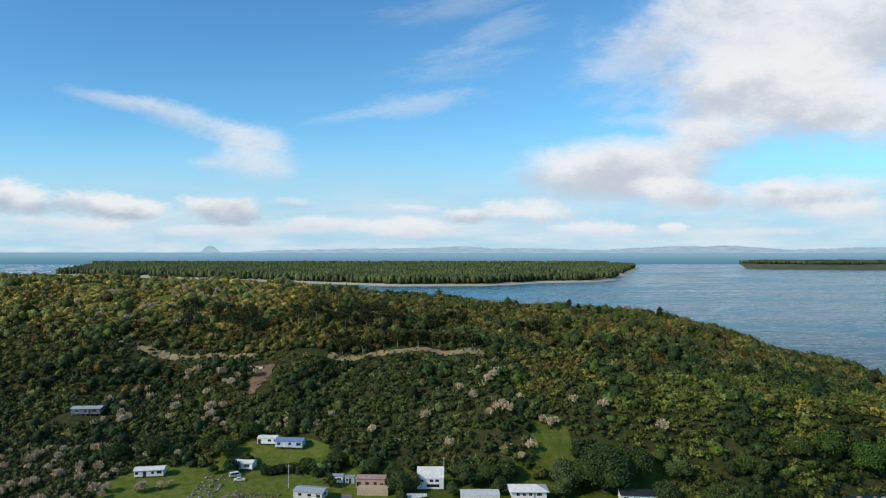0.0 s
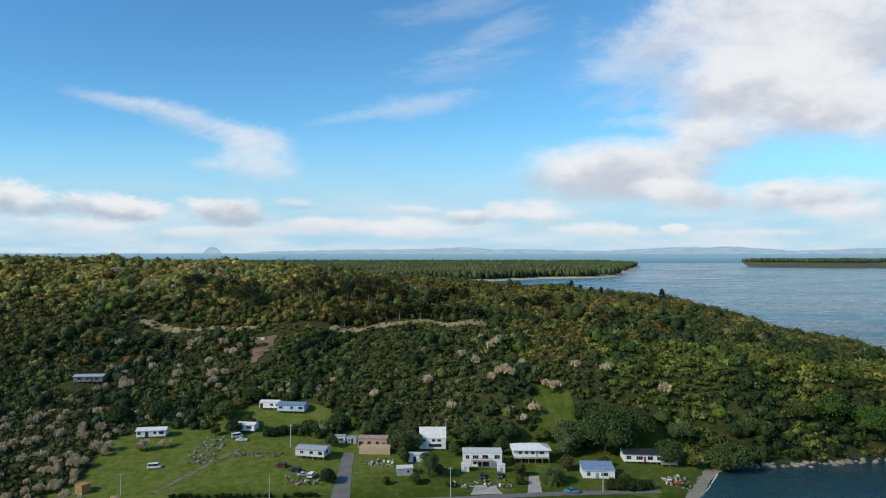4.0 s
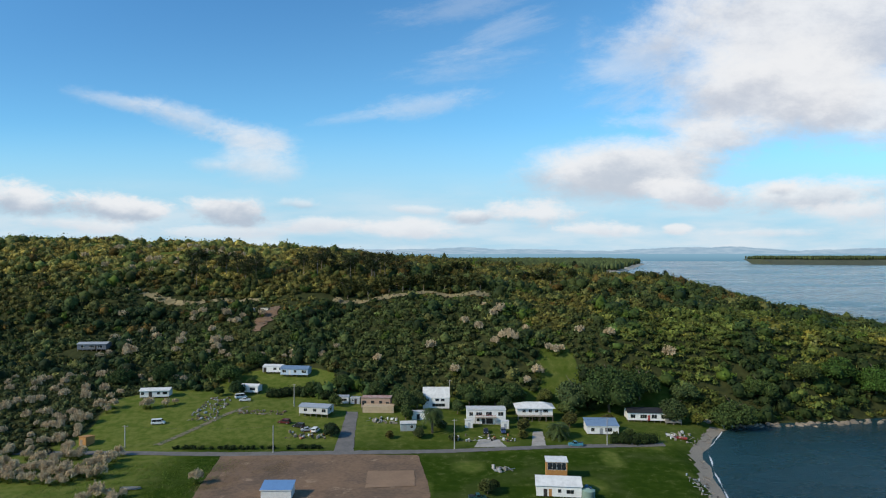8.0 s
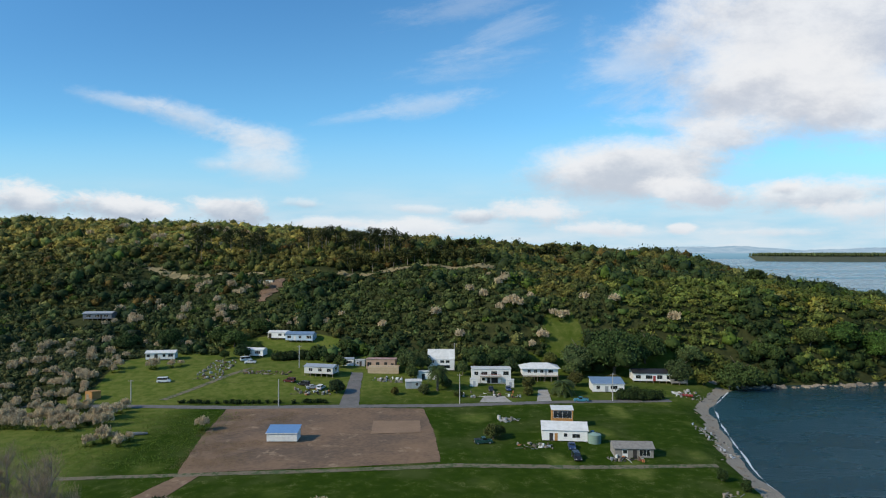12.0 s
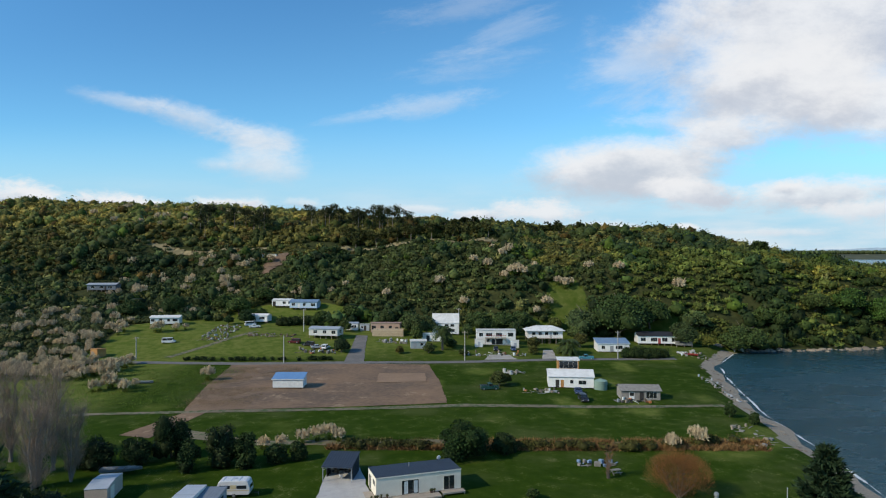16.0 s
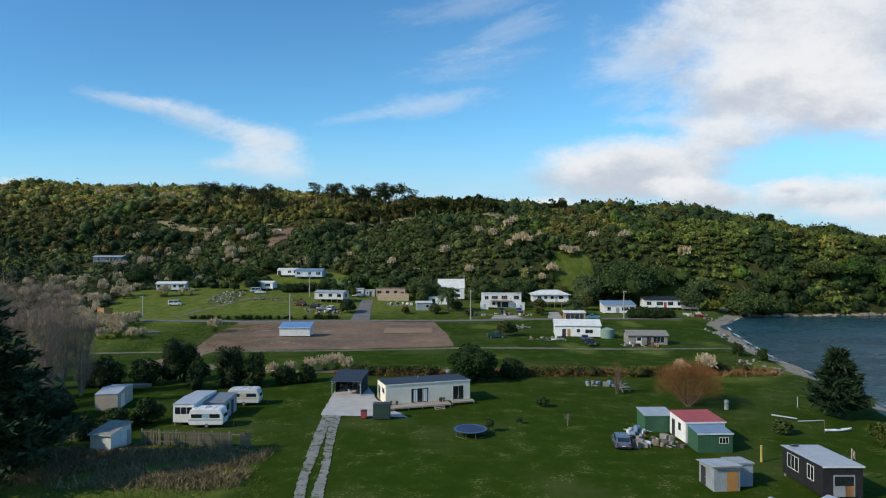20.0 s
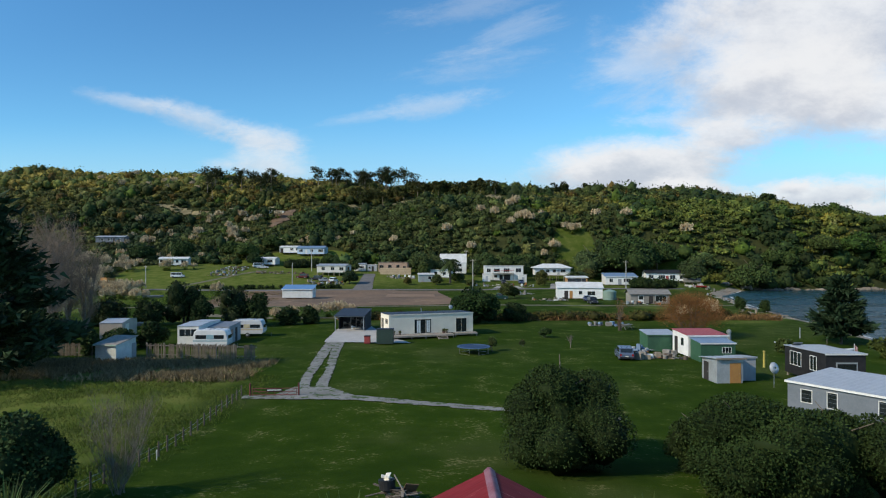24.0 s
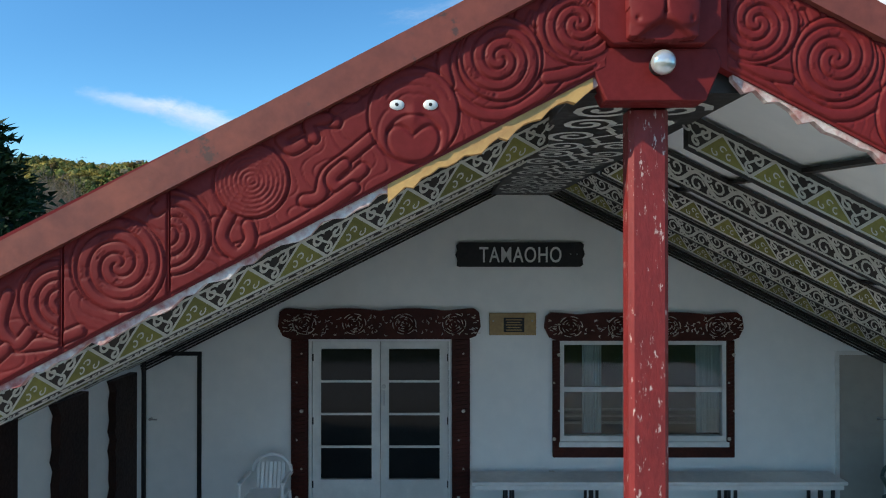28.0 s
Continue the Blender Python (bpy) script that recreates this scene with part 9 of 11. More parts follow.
cabin("clearing_hut", "open timber platform hut in a hillside clearing", "hut", -103.0, 349.0, 0.0, 8.0, 3.0, 1.6, "mono", 0.3, M_CREAM, M_RUST, M_TIMBER, 0.2, windows=(("front", 0, 0.4, 4.0, 0.7, 3),))


def beach_hut():
    b = thing("beach_dome", "pale domed boat shelter beside the beach", "shelter", pose(107.5, 246.0, gz(107.5, 246.0) + 0.0))
    bm = bmesh.new()
    rows = [[bm.verts.new((1.8 * math.cos(a), y, 2.2 * math.sin(a))) for a in np.linspace(0, math.pi, 11)] for y in (-1.6, 0, 1.6)]
    for p, q in zip(rows, rows[1:]):
        for i in range(10):
            bm.faces.new((p[i], p[i + 1], q[i + 1], q[i]))
    bmesh.ops.solidify(bm, geom=bm.faces[:], thickness=0.05)
    part("shell", bm, M_WHITEROOF, b)
    part("rear_panel", prism([(1.75 * math.cos(a), 2.15 * math.sin(a)) for a in np.linspace(0, math.pi, 11)], 1.5, 1.55), M_GREY, b)


beach_hut()
drape("house_drive", [(-38.0, 209.5), (-38.6, 228), (-39.5, 246)], [(-31.5, 209.5), (-33.5, 228), (-35.0, 246)], M_ROAD, "worn dark driveway up to the half-built house", 0.10, 30, 4, "driveway")
drape("gravel_bay", [(8.5, 213.6), (10.5, 221)], [(19.5, 214.4), (17.5, 221)], M_GRAVEL, "gravel parking bay beside the road", 0.10, 8, 4, "parking bay")
drape("gravel_drive", [(28.0, 215.5), (30.5, 230)], [(33.0, 216.0), (34.0, 230)], M_GRAVEL, "gravel drive to the raised house", 0.10, 10, 3, "driveway")
drape("farm_ditch", [(-64, 128), (-40, 120.5), (0, 120.5), (30, 118.5), (56, 122)], [(-62, 133), (-40, 123.5), (0, 124.5), (30, 123), (56, 126)], M_TRACK, "bare earth ditch bank across the paddock", 0.07, 120, 5, "ditch")
drape("earth_bank", [(-69, 127), (-63, 145)], [(-62, 125), (-58, 146)], M_SOIL, "bare earth track crossing", 0.075, 16, 4, "track")
drape("tyre_track", [(-100, 214), (-92, 228), (-86, 240), (-80, 249)], [(-97.5, 214), (-89.5, 228), (-83.5, 240), (-78, 249)], M_TRACK, "worn wheel track up the grass slope", 0.09, 40, 2, "track")
DRYBANK = surf("dry_bank", (0.25, 0.20, 0.10), (0.15, 0.125, 0.06), 0.3, 0.95, 0.3, fine=3, vary=0, worn=(0.07, 0.075, 0.025), wear=0.60)
drape("hill_track", [(x, float(bench_y(x)) - 5.2) for x in range(-66, 27, 6)], [(x, float(bench_y(x)) + 1.2) for x in range(-66, 27, 6)], DRYBANK, "dry straw-coloured track bench cut across the hill", 0.4, 110, 4, "track", 0.8)
drape("hill_track", [(x, float(bench_y(x)) - 4.2) for x in range(-196, -104, 8)], [(x, float(bench_y(x)) + 0.4) for x in range(-196, -104, 8)], DRYBANK, "overgrown far end of the hill track", 0.35, 90, 3, "track", 0.9)
drape("slip_scar", [(-100, 324), (-101, 334), (-104, 341), (-103, 350)], [(-98, 324), (-95, 334), (-92, 341), (-93, 350)], M_SOIL, "bare earth slip on the hillside", 0.35, 30, 4, "slip", 0.6)

# ---------------------------------------------------------------- plants
def tagged_soup(name, V, F, mat, T, parent):
    return tagged(soup(name, V, F, mat, T, parent), kind="stuff")


def leaf_cloud(r, n, c, rad, size, tone, jitter=0.3, flat=0.4, blunt=0.5):
    """n leaf sprays (quads) on and in ellipsoids: c (k, 3), rad (k, 3). Returns verts, quads, tint."""
    k = r.randint(0, len(c), n)
    d = r.normal(0, 1, (n, 3))
    d /= np.linalg.norm(d, axis=1, keepdims=True)
    d[:, 2] = np.where(d[:, 2] < -0.5, -d[:, 2], d[:, 2])
    s = 1.0 - np.abs(r.normal(0, jitter * 0.5, (n, 1)))
    p = c[k] + d * rad[k] * s
    t1 = np.cross(d, r.normal(0, 1, (n, 3)))
    t1 /= np.linalg.norm(t1, axis=1, keepdims=True) + 1e-9
    t2 = np.cross(d, t1)
    t2 = t2 * flat + d * (1 - flat) * r.uniform(0.2, 1.0, (n, 1))
    t2 /= np.linalg.norm(t2, axis=1, keepdims=True) + 1e-9
    z = size * r.uniform(0.55, 1.35, (n, 1))
    V = np.stack([p - t1 * z * 0.12, p + t2 * z * blunt - t1 * z * 0.34, p + t2 * z * 1.1, p + t2 * z * blunt + t1 * z * 0.34], 1).reshape(-1, 3)
    F = np.arange(4 * n).reshape(-1, 4)
    # leaves deeper in the crown get a darker tint, painting its inner shade
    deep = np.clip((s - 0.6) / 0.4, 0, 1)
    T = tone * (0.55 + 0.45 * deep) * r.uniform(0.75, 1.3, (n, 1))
    return V, F, np.repeat(T, 4, 0)


def branchy(bm, base, top, r0, n, spread, r, lift=0.45):
    """A tapered trunk that forks into limbs."""
    base, top = Vector(base), Vector(top)
    mid = base.lerp(top, 0.45) + Vector((r.uniform(-0.15, 0.15), r.uniform(-0.15, 0.15), 0)) * spread
    rod(base, mid, r0, r0 * 0.75, 8, bm)
    rod(mid, top, r0 * 0.75, r0 * 0.3, 7, bm)
    for i in range(n):
        k = lift + (0.95 - lift) * i / max(1, n - 1)
        p = mid.lerp(top, max(0.0, (k - 0.45) / 0.55)) if k > 0.45 else base.lerp(mid, k / 0.45)
        a = i * 2.4 + r.uniform(-0.4, 0.4)
        q = p + Vector((math.cos(a), math.sin(a), r.uniform(0.3, 0.9))) * spread * r.uniform(0.45, 0.8)
        rod(p, q, r0 * 0.4, r0 * 0.12, 6, bm)
    return bm


def bush_tree(name, label, x, y, r0, h, leaves, size, mat=None, tone=(1, 1, 1), seed=1, trunk=0.25, blobs=14, category="tree", z=None, bark=None, group=""):
    """A broadleaf tree or shrub: trunk, limbs and a crown of leafy lobes with gaps."""
    mat = mat or M_LEAFROUND
    z = gz(x, y) if z is None else z
    t = thing(name, label, category, pose(x, y, z), group)
    r = np.random.RandomState(seed)
    rr = random.Random(seed)
    part("trunk", branchy(bmesh.new(), (0, 0, -0.3), (0, 0, h * 0.8), max(0.06, h * 0.03), 7, r0 * 0.8, rr, 0.2), bark or M_BARK, t)
    ch = h * (1 - trunk)
    c = r.normal(0, 1, (blobs, 3))
    c /= np.linalg.norm(c, axis=1, keepdims=True)
    c[:, 2] = np.abs(c[:, 2]) - 0.45 if trunk > 0.07 else c[:, 2] - 0.12
    c *= r.uniform(0.45, 0.72, (blobs, 1)) * np.array([r0, r0, ch * 0.62])
    c[:, 2] += h * trunk + ch * 0.42
    lob = np.array([r0, r0, ch * 0.55]) * r.uniform(0.34, 0.52, (blobs, 1))
    c = np.concatenate([c, [[0, 0, h * trunk + ch * 0.45]]])
    lob = np.concatenate([lob, [[r0 * 0.62, r0 * 0.62, ch * 0.45]]])
    # inner lobes at 0.6 tone: painted shade behind the leaves
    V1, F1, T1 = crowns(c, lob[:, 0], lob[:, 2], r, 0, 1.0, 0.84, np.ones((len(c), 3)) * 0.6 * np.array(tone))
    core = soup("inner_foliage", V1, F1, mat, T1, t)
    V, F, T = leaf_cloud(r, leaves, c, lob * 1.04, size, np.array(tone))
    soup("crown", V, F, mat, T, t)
    return t


def pine(name, label, x, y, h, r0, seed, tone=(1, 1, 1), density=1.0, low=0.12, spray=0.16, boughs=5):
    """A conifer: straight trunk, whorls of drooping boughs with needle sprays."""
    t = thing(name, label, "tree", pose(x, y, gz(x, y)))
    r = np.random.RandomState(seed)
    bm = rod((0, 0, -0.3), (0, 0, h * 0.97), h * 0.022, 0.03, 8)
    P, D, S = [], [], []
    z = h * low
    while z < h * 0.98:
        k = (z / h - low) / (1 - low)
        reach = r0 * (1 - k) ** 0.8 * r.uniform(0.75, 1.1) + 0.15
        for i in range(boughs):
            a = r.uniform(0, 6.283)
            q = Vector((math.cos(a) * reach, math.sin(a) * reach, z + reach * r.uniform(0.05, 0.4)))
            rod((0, 0, z), q, 0.05, 0.015, 4, bm, False)
            m = int((10 + 26 * reach / r0) * density)
            f = r.uniform(0.25, 1.0, m)
            p = np.array([0, 0, z]) * (1 - f[:, None]) + np.array(q) * f[:, None] + r.normal(0, 1.0, (m, 3)) * (0.06 * r0 + 0.04) * np.array([1, 1, 0.6])
            P.append(p)
        z += h * 0.045
    part("trunk", bm, M_BARK, t)
    p = np.concatenate(P)
    n = len(p)
    d = p * np.array([1, 1, 0.0])
    d /= np.linalg.norm(d, axis=1, keepdims=True) + 1e-6
    d += r.normal(0, 0.55, d.shape) + np.array([0, 0, 0.35])
    d /= np.linalg.norm(d, axis=1, keepdims=True)
    s = np.cross(d, r.normal(0, 1, d.shape))
    s /= np.linalg.norm(s, axis=1, keepdims=True) + 1e-6
    L = r0 * spray * r.uniform(0.6, 1.4, (n, 1)) + 0.08
    V = np.stack([p - s * L * 0.28, p + d * L * 1.25, p + s * L * 0.28], 1).reshape(-1, 3)
    T = np.repeat(np.array(tone) * r.uniform(0.6, 1.3, (n, 1)), 3, 0)
    soup("crown", V, np.arange(3 * n).reshape(-1, 3), M_NEEDLE, T, t)
    return t


def bare_tree(name, label, x, y, h, spread, seed, mat, twigs, tone=(1, 1, 1), bark=None, category="tree", group="", weep=0.0):
    """A leafless tree: forked stems and a haze of fine twigs."""
    t = thing(name, label, category, pose(x, y, gz(x, y)), group)
    r = np.random.RandomState(seed)
    bm = bmesh.new()
    tips = []

    def grow(p, d, L, rad, lvl):
        q = p + d * L
        rod(p, q, rad, rad * 0.65, 5 if lvl else 7, bm, False)
        tips.append((p, q))
        if lvl >= 4:
            return
        for i in range(3 if lvl else 4):
            e = Vector(r.normal(0, 1, 3)) * (spread / h) * 0.9 + d * 1.0 + Vector((0, 0, 0.25))
            grow(p.lerp(q, r.uniform(0.55, 1.0)), e.normalized(), L * r.uniform(0.58, 0.8), rad * 0.55, lvl + 1)
    grow(Vector((0, 0, -0.2)), Vector((0, 0, 1)), h * 0.32, h * 0.016 + 0.03, 0)
    part("trunk", bm, bark or M_PALEBARK, t)
    a = np.array([p[:] for p, q in tips[1:]])
    b = np.array([q[:] for p, q in tips[1:]])
    k = r.randint(0, len(a), twigs)
    f = r.uniform(0.2, 1.1, (twigs, 1))
    p = a[k] * (1 - f) + b[k] * f
    d = (b[k] - a[k]) / (np.linalg.norm(b[k] - a[k], axis=1, keepdims=True) + 1e-6) + r.normal(0, 0.5, (twigs, 3)) + np.array([0, 0, 0.3 - weep])
    d /= np.linalg.norm(d, axis=1, keepdims=True)
    s = np.cross(d, r.normal(0, 1, d.shape))
    s /= np.linalg.norm(s, axis=1, keepdims=True) + 1e-6
    L = h * 0.09 * r.uniform(0.5, 1.5, (twigs, 1))
    w = h * 0.0011 + 0.004
    V = np.stack([p - s * w, p + s * w, p + d * L], 1).reshape(-1, 3)
    T = np.repeat(np.array(tone) * r.uniform(0.7, 1.3, (twigs, 1)), 3, 0)
    tagged_soup("twig_crown", V, np.arange(3 * twigs).reshape(-1, 3), mat, T, t)
    return t


def wisp_tree(name, label, x, y, h, spread, seed, mat, twigs, tone=(1, 1, 1), stems=5, group="", bark=None, low=0.12, fine=0.010, dome=0.0, category="tree", stout=1.0):
    """A leafless tree or shrub of many upright stems in a haze of fine twigs; dome swells it to a ball."""
    t = thing(name, label, category, pose(x, y, gz(x, y)), group)
    r = np.random.RandomState(seed)
    bm = bmesh.new()
    A, B = [], []
    for i in range(stems):
        a = i * 2.4 + r.uniform(-0.5, 0.5)
        out = Vector((math.cos(a), math.sin(a), 0)) * spread * r.uniform(0.25, 1.0) * (0.5 + dome * 0.5)
        p = Vector((r.normal(0, 0.12), r.normal(0, 0.12), -0.2))
        rad = (0.05 + 0.009 * h * r.uniform(0.6, 1.1)) * stout
        top = h * r.uniform(0.72, 1.0)
        for k in range(1, 7):
            f = k / 6
            q = Vector((out.x * f ** 0.7, out.y * f ** 0.7, top * f * (1 - dome * 0.45 * out.length / spread))) + Vector((r.normal(0, 0.03) * h * 0.3, r.normal(0, 0.03) * h * 0.3, 0))
            rod(p, q, rad * (1 - 0.14 * (k - 1)), rad * (1 - 0.14 * k), 5, bm, False)
            A.append(p[:])
            B.append(q[:])
            if k > 1:
                for j in range(3):
                    b = r.uniform(0, 6.283)
                    e = p + Vector((math.cos(b), math.sin(b), r.uniform(0.8, 1.8) - dome)) * h * r.uniform(0.06, 0.13)
                    rod(p, e, rad * 0.35, rad * 0.12, 4, bm, False)
                    A.append(p[:])
                    B.append(e[:])
            p = q
    part("trunk", bm, bark or M_PALEBARK, t)
    A, B = np.array(A), np.array(B)
    k = r.randint(0, len(A), twigs)
    f = r.uniform(0.2, 1.2, (twigs, 1))
    p = A[k] * (1 - f) + B[k] * f + r.normal(0, h * 0.022, (twigs, 3))
    if dome:
        d0 = r.normal(0, 1, (twigs, 3))
        d0 /= np.linalg.norm(d0, axis=1, keepdims=True)
        d0[:, 2] = np.where(d0[:, 2] < -0.6, -d0[:, 2], d0[:, 2])
        ball_p = np.array([0, 0, h * 0.52]) + d0 * np.array([spread, spread, h * 0.47]) * r.uniform(0.25, 1.0, (twigs, 1)) ** 0.5 * (1 + 0.12 * np.sin(d0[:, :1] * 7 + d0[:, 1:2] * 5))
        p = np.where(r.uniform(0, 1, (twigs, 1)) < dome, ball_p, p)
    keep = p[:, 2] > h * low * r.uniform(0.3, 1.2, twigs)
    p, k = p[keep], k[keep]
    m = len(p)
    d = (B[k] - A[k]) / (np.linalg.norm(B[k] - A[k], axis=1, keepdims=True) + 1e-6) * 0.5 + r.normal(0, 0.45, (m, 3)) + np.array([0, 0, 0.55])
    if dome:
        d += (p - np.array([0, 0, h * 0.3])) / h * 2.0
    d /= np.linalg.norm(d, axis=1, keepdims=True)
    s = np.cross(d, r.normal(0, 1, d.shape))
    s /= np.linalg.norm(s, axis=1, keepdims=True) + 1e-6
    L = h * 0.085 * r.uniform(0.5, 1.5, (m, 1))
    V = np.stack([p - s * fine, p + s * fine, p + d * L], 1).reshape(-1, 3)
    T = np.repeat(np.array(tone) * r.uniform(0.7, 1.3, (m, 1)), 3, 0)
    tagged_soup("twig_crown", V, np.arange(3 * m).reshape(-1, 3), mat, T, t)
    return t


def blades(r, n, spread, h, width, droop=0.5, tone=(1, 1, 1), seg=3, upright=0.9):
    """Long arching blades from one clump."""
    a = r.uniform(0, 6.283, n)
    lean = r.uniform(0.08, upright, n)
    base = np.stack([np.cos(a), np.sin(a), np.zeros(n)], 1) * r.uniform(0, spread * 0.25, (n, 1))
    out = np.stack([np.cos(a), np.sin(a), np.zeros(n)], 1)
    side = np.stack([-np.sin(a), np.cos(a), np.zeros(n)], 1)
    L = h * r.uniform(0.6, 1.1, n)
    rows = []
    for i in range(seg + 1):
        k = i / seg
        p = base + out * (L * lean * k * (0.5 + 0.7 * k))[:, None] + np.array([0, 0, 1.0]) * (L * (k - droop * lean * k * k))[:, None]
        w = width * (1 - k * 0.92)
        rows.append(p - side * w)
        rows.append(p + side * w)
    V = np.stack(rows, 1).reshape(-1, 3)
    m = 2 * (seg + 1)
    f = np.array([[2 * i, 2 * i + 1, 2 * i + 3, 2 * i + 2] for i in range(seg)])
    F = (f[None] + (np.arange(n) * m)[:, None, None]).reshape(-1, 4)
    T = np.repeat(np.array(tone) * r.uniform(0.6, 1.4, (n, 1)), m, 0)
    return V, F, T


def flax(x, y, h, seed, tone=(1, 1, 1), label="clump of long green flax leaves"):
    t = thing("flax", label, "plant", pose(x, y, gz(x, y)), "flax round the meeting house")
    r = np.random.RandomState(seed)
    V, F, T = blades(r, 210, h * 0.8, h * 1.15, 0.055, 0.55, tone, 4, 0.95)
    tagged_soup("foliage", V, F, M_BLADE, T, t)
    return t


def pampas(x, y, h, seed, label="pampas grass with pale feathery plumes"):
    t = thing("pampas_grass", label, "plant", pose(x, y, gz(x, y)), "pampas clumps")
    r = np.random.RandomState(seed)
    V, F, T = blades(r, 130, h * 0.8, h * 0.62, 0.03, 0.75, (1.9, 1.65, 0.95), 3, 1.1)
    tagged_soup("foliage", V, F, M_BLADE, T, t)
    n = 44 + seed % 9
    Vs, Fs, Ts = [], [], []
    for i in range(n):
        a, k = r.uniform(0, 6.283), r.uniform(0.05, 0.95)
        top = np.array([math.cos(a) * k * h * 0.5, math.sin(a) * k * h * 0.5, h * r.uniform(0.7, 1.02)])
        m = 22
        f = r.uniform(0, 1, (m, 1))
        p = top + np.array([math.cos(a) * 0.1, math.sin(a) * 0.1, -0.36 * h]) * f
        d = r.normal(0, 0.5, (m, 3)) + np.array([0, 0, 0.8])
        d /= np.linalg.norm(d, axis=1, keepdims=True)
        s = np.cross(d, r.normal(0, 1, d.shape))
        s /= np.linalg.norm(s, axis=1, keepdims=True)
        L = h * 0.105 * (0.5 + f)
        Vs.append(np.stack([p - s * L * 0.24, p + s * L * 0.24, p + d * L * 1.5], 1).reshape(-1, 3))
        Ts.append(np.full((3 * m, 3), 1.0) * r.uniform(0.75, 1.2))
    V = np.concatenate(Vs)
    tagged_soup("plume_head", V, np.arange(len(V)).reshape(-1, 3), M_PLUME, np.concatenate(Ts), t)
    return t


def palm(label, x, y, h, r0, seed):
    t = thing("palm", label, "palm", pose(x, y, gz(x, y)))
    r = np.random.RandomState(seed)
    part("trunk", rod((0, 0, -0.2), (0, 0, h - r0 * 0.3), 0.42, 0.36, 10), M_BARK, t)
    Vs, Fs, Ts, o = [], [], [], 0
    for i in range(84):
        a, e = i * 2.4, r.uniform(-0.5, 1.25)
        out = np.array([math.cos(a), math.sin(a), 0])
        side = np.array([-math.sin(a), math.cos(a), 0])
        pts = [np.array([0, 0, h - r0 * 0.25]) + out * r0 * k * math.cos(e * (1 - 0.4 * k)) + np.array([0, 0, 1.0]) * (r0 * k * math.sin(e) - 0.75 * r0 * k * k) for k in np.linspace(0.05, 1, 9)]
        for j, p in enumerate(pts[1:]):
            for s in (-1, 1):
                w = r0 * 0.24 * math.sin(0.4 + 2.6 * (j + 1) / 9)
                q = p + side * s * w + np.array([0, 0, -0.25 * w])
                b = pts[j]
                Vs.append(np.stack([b, (b + p) / 2 + side * s * 0.02, q]))
                Vs.append(np.stack([(b + p) / 2, p, q + (p - b) * 0.5]))
        tone = r.uniform(0.5, 0.95)
        Ts.append(np.full((8 * 2 * 6, 3), tone))
    V = np.concatenate(Vs)
    tagged_soup("frond_crown", V, np.arange(len(V)).reshape(-1, 3), M_BLADE, np.concatenate(Ts)[:len(V)], t)


def hedge(label, pts, w, h, n, size, seed, tone=(1, 1, 1)):
    t = thing("hedge", label, "hedge", pose(0, 0, 0))
    r = np.random.RandomState(seed)
    p = np.array(pts, dtype=float)
    k = np.sort(r.uniform(0, len(p) - 1, max(8, n // 60)))
    i = np.minimum(k.astype(int), len(p) - 2)
    c = p[i] * (1 - (k - i)[:, None]) + p[i + 1] * (k - i)[:, None] + r.normal(0, w * 0.15, (len(k), 2))
    hh = h * r.uniform(0.75, 1.15, len(k))
    c3 = np.stack([c[:, 0], c[:, 1], ground(c[:, 0], c[:, 1]) + hh * 0.45], 1)
    rad = np.stack([np.full(len(k), w * 0.55), np.full(len(k), w * 0.55), hh * 0.55], 1) * r.uniform(0.8, 1.2, (len(k), 1))
    # darkened lumps paint the shade inside the hedge
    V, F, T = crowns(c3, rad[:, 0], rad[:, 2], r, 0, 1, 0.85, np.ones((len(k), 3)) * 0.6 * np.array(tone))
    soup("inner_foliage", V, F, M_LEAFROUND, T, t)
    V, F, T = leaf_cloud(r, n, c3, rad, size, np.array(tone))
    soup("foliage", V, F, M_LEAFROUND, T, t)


# beside the meeting house
bush_tree("round_tree", "dense dark green round pohutukawa tree", 2.5, 37.0, 3.7, 6.1, 70000, 0.11, tone=(0.66, 0.80, 0.55), seed=1, trunk=0.06, blobs=22)
bush_tree("round_tree", "broad dense pohutukawa tree beside the halls", 10.8, 31.0, 3.6, 4.9, 66000, 0.11, tone=(0.62, 0.78, 0.50), seed=2, trunk=0.05, blobs=24)
bush_tree("round_tree", "small rounded dark green tree", 9.8, 36.5, 1.7, 3.5, 13000, 0.12, tone=(0.66, 0.80, 0.55), seed=3, trunk=0.06)
bush_tree("round_tree", "dark green leafy tree beside the grey house", 17.4, 30.0, 2.5, 4.7, 30000, 0.12, tone=(0.66, 0.80, 0.55), seed=4, trunk=0.06)
bush_tree("round_tree", "dense dark tree between the halls and the grey house", 14.4, 31.0, 2.5, 4.5, 26000, 0.12, tone=(0.64, 0.80, 0.52), seed=9, trunk=0.05, blobs=18)
bush_tree("leafy_shrub", "dark leafy shrub tree at the paddock edge", -22.8, 28.0, 2.2, 4.5, 15000, 0.16, tone=(0.7, 0.95, 0.8), seed=5, trunk=0.1, blobs=20)
wisp_tree("bare_tree", "wispy leafless grey shrub tree in the paddock", -19.6, 30.5, 5.0, 4.6, 6, M_GREYTWIG, 5200, (0.8, 0.78, 0.74), 16, fine=0.004, stout=0.22, low=0.05)
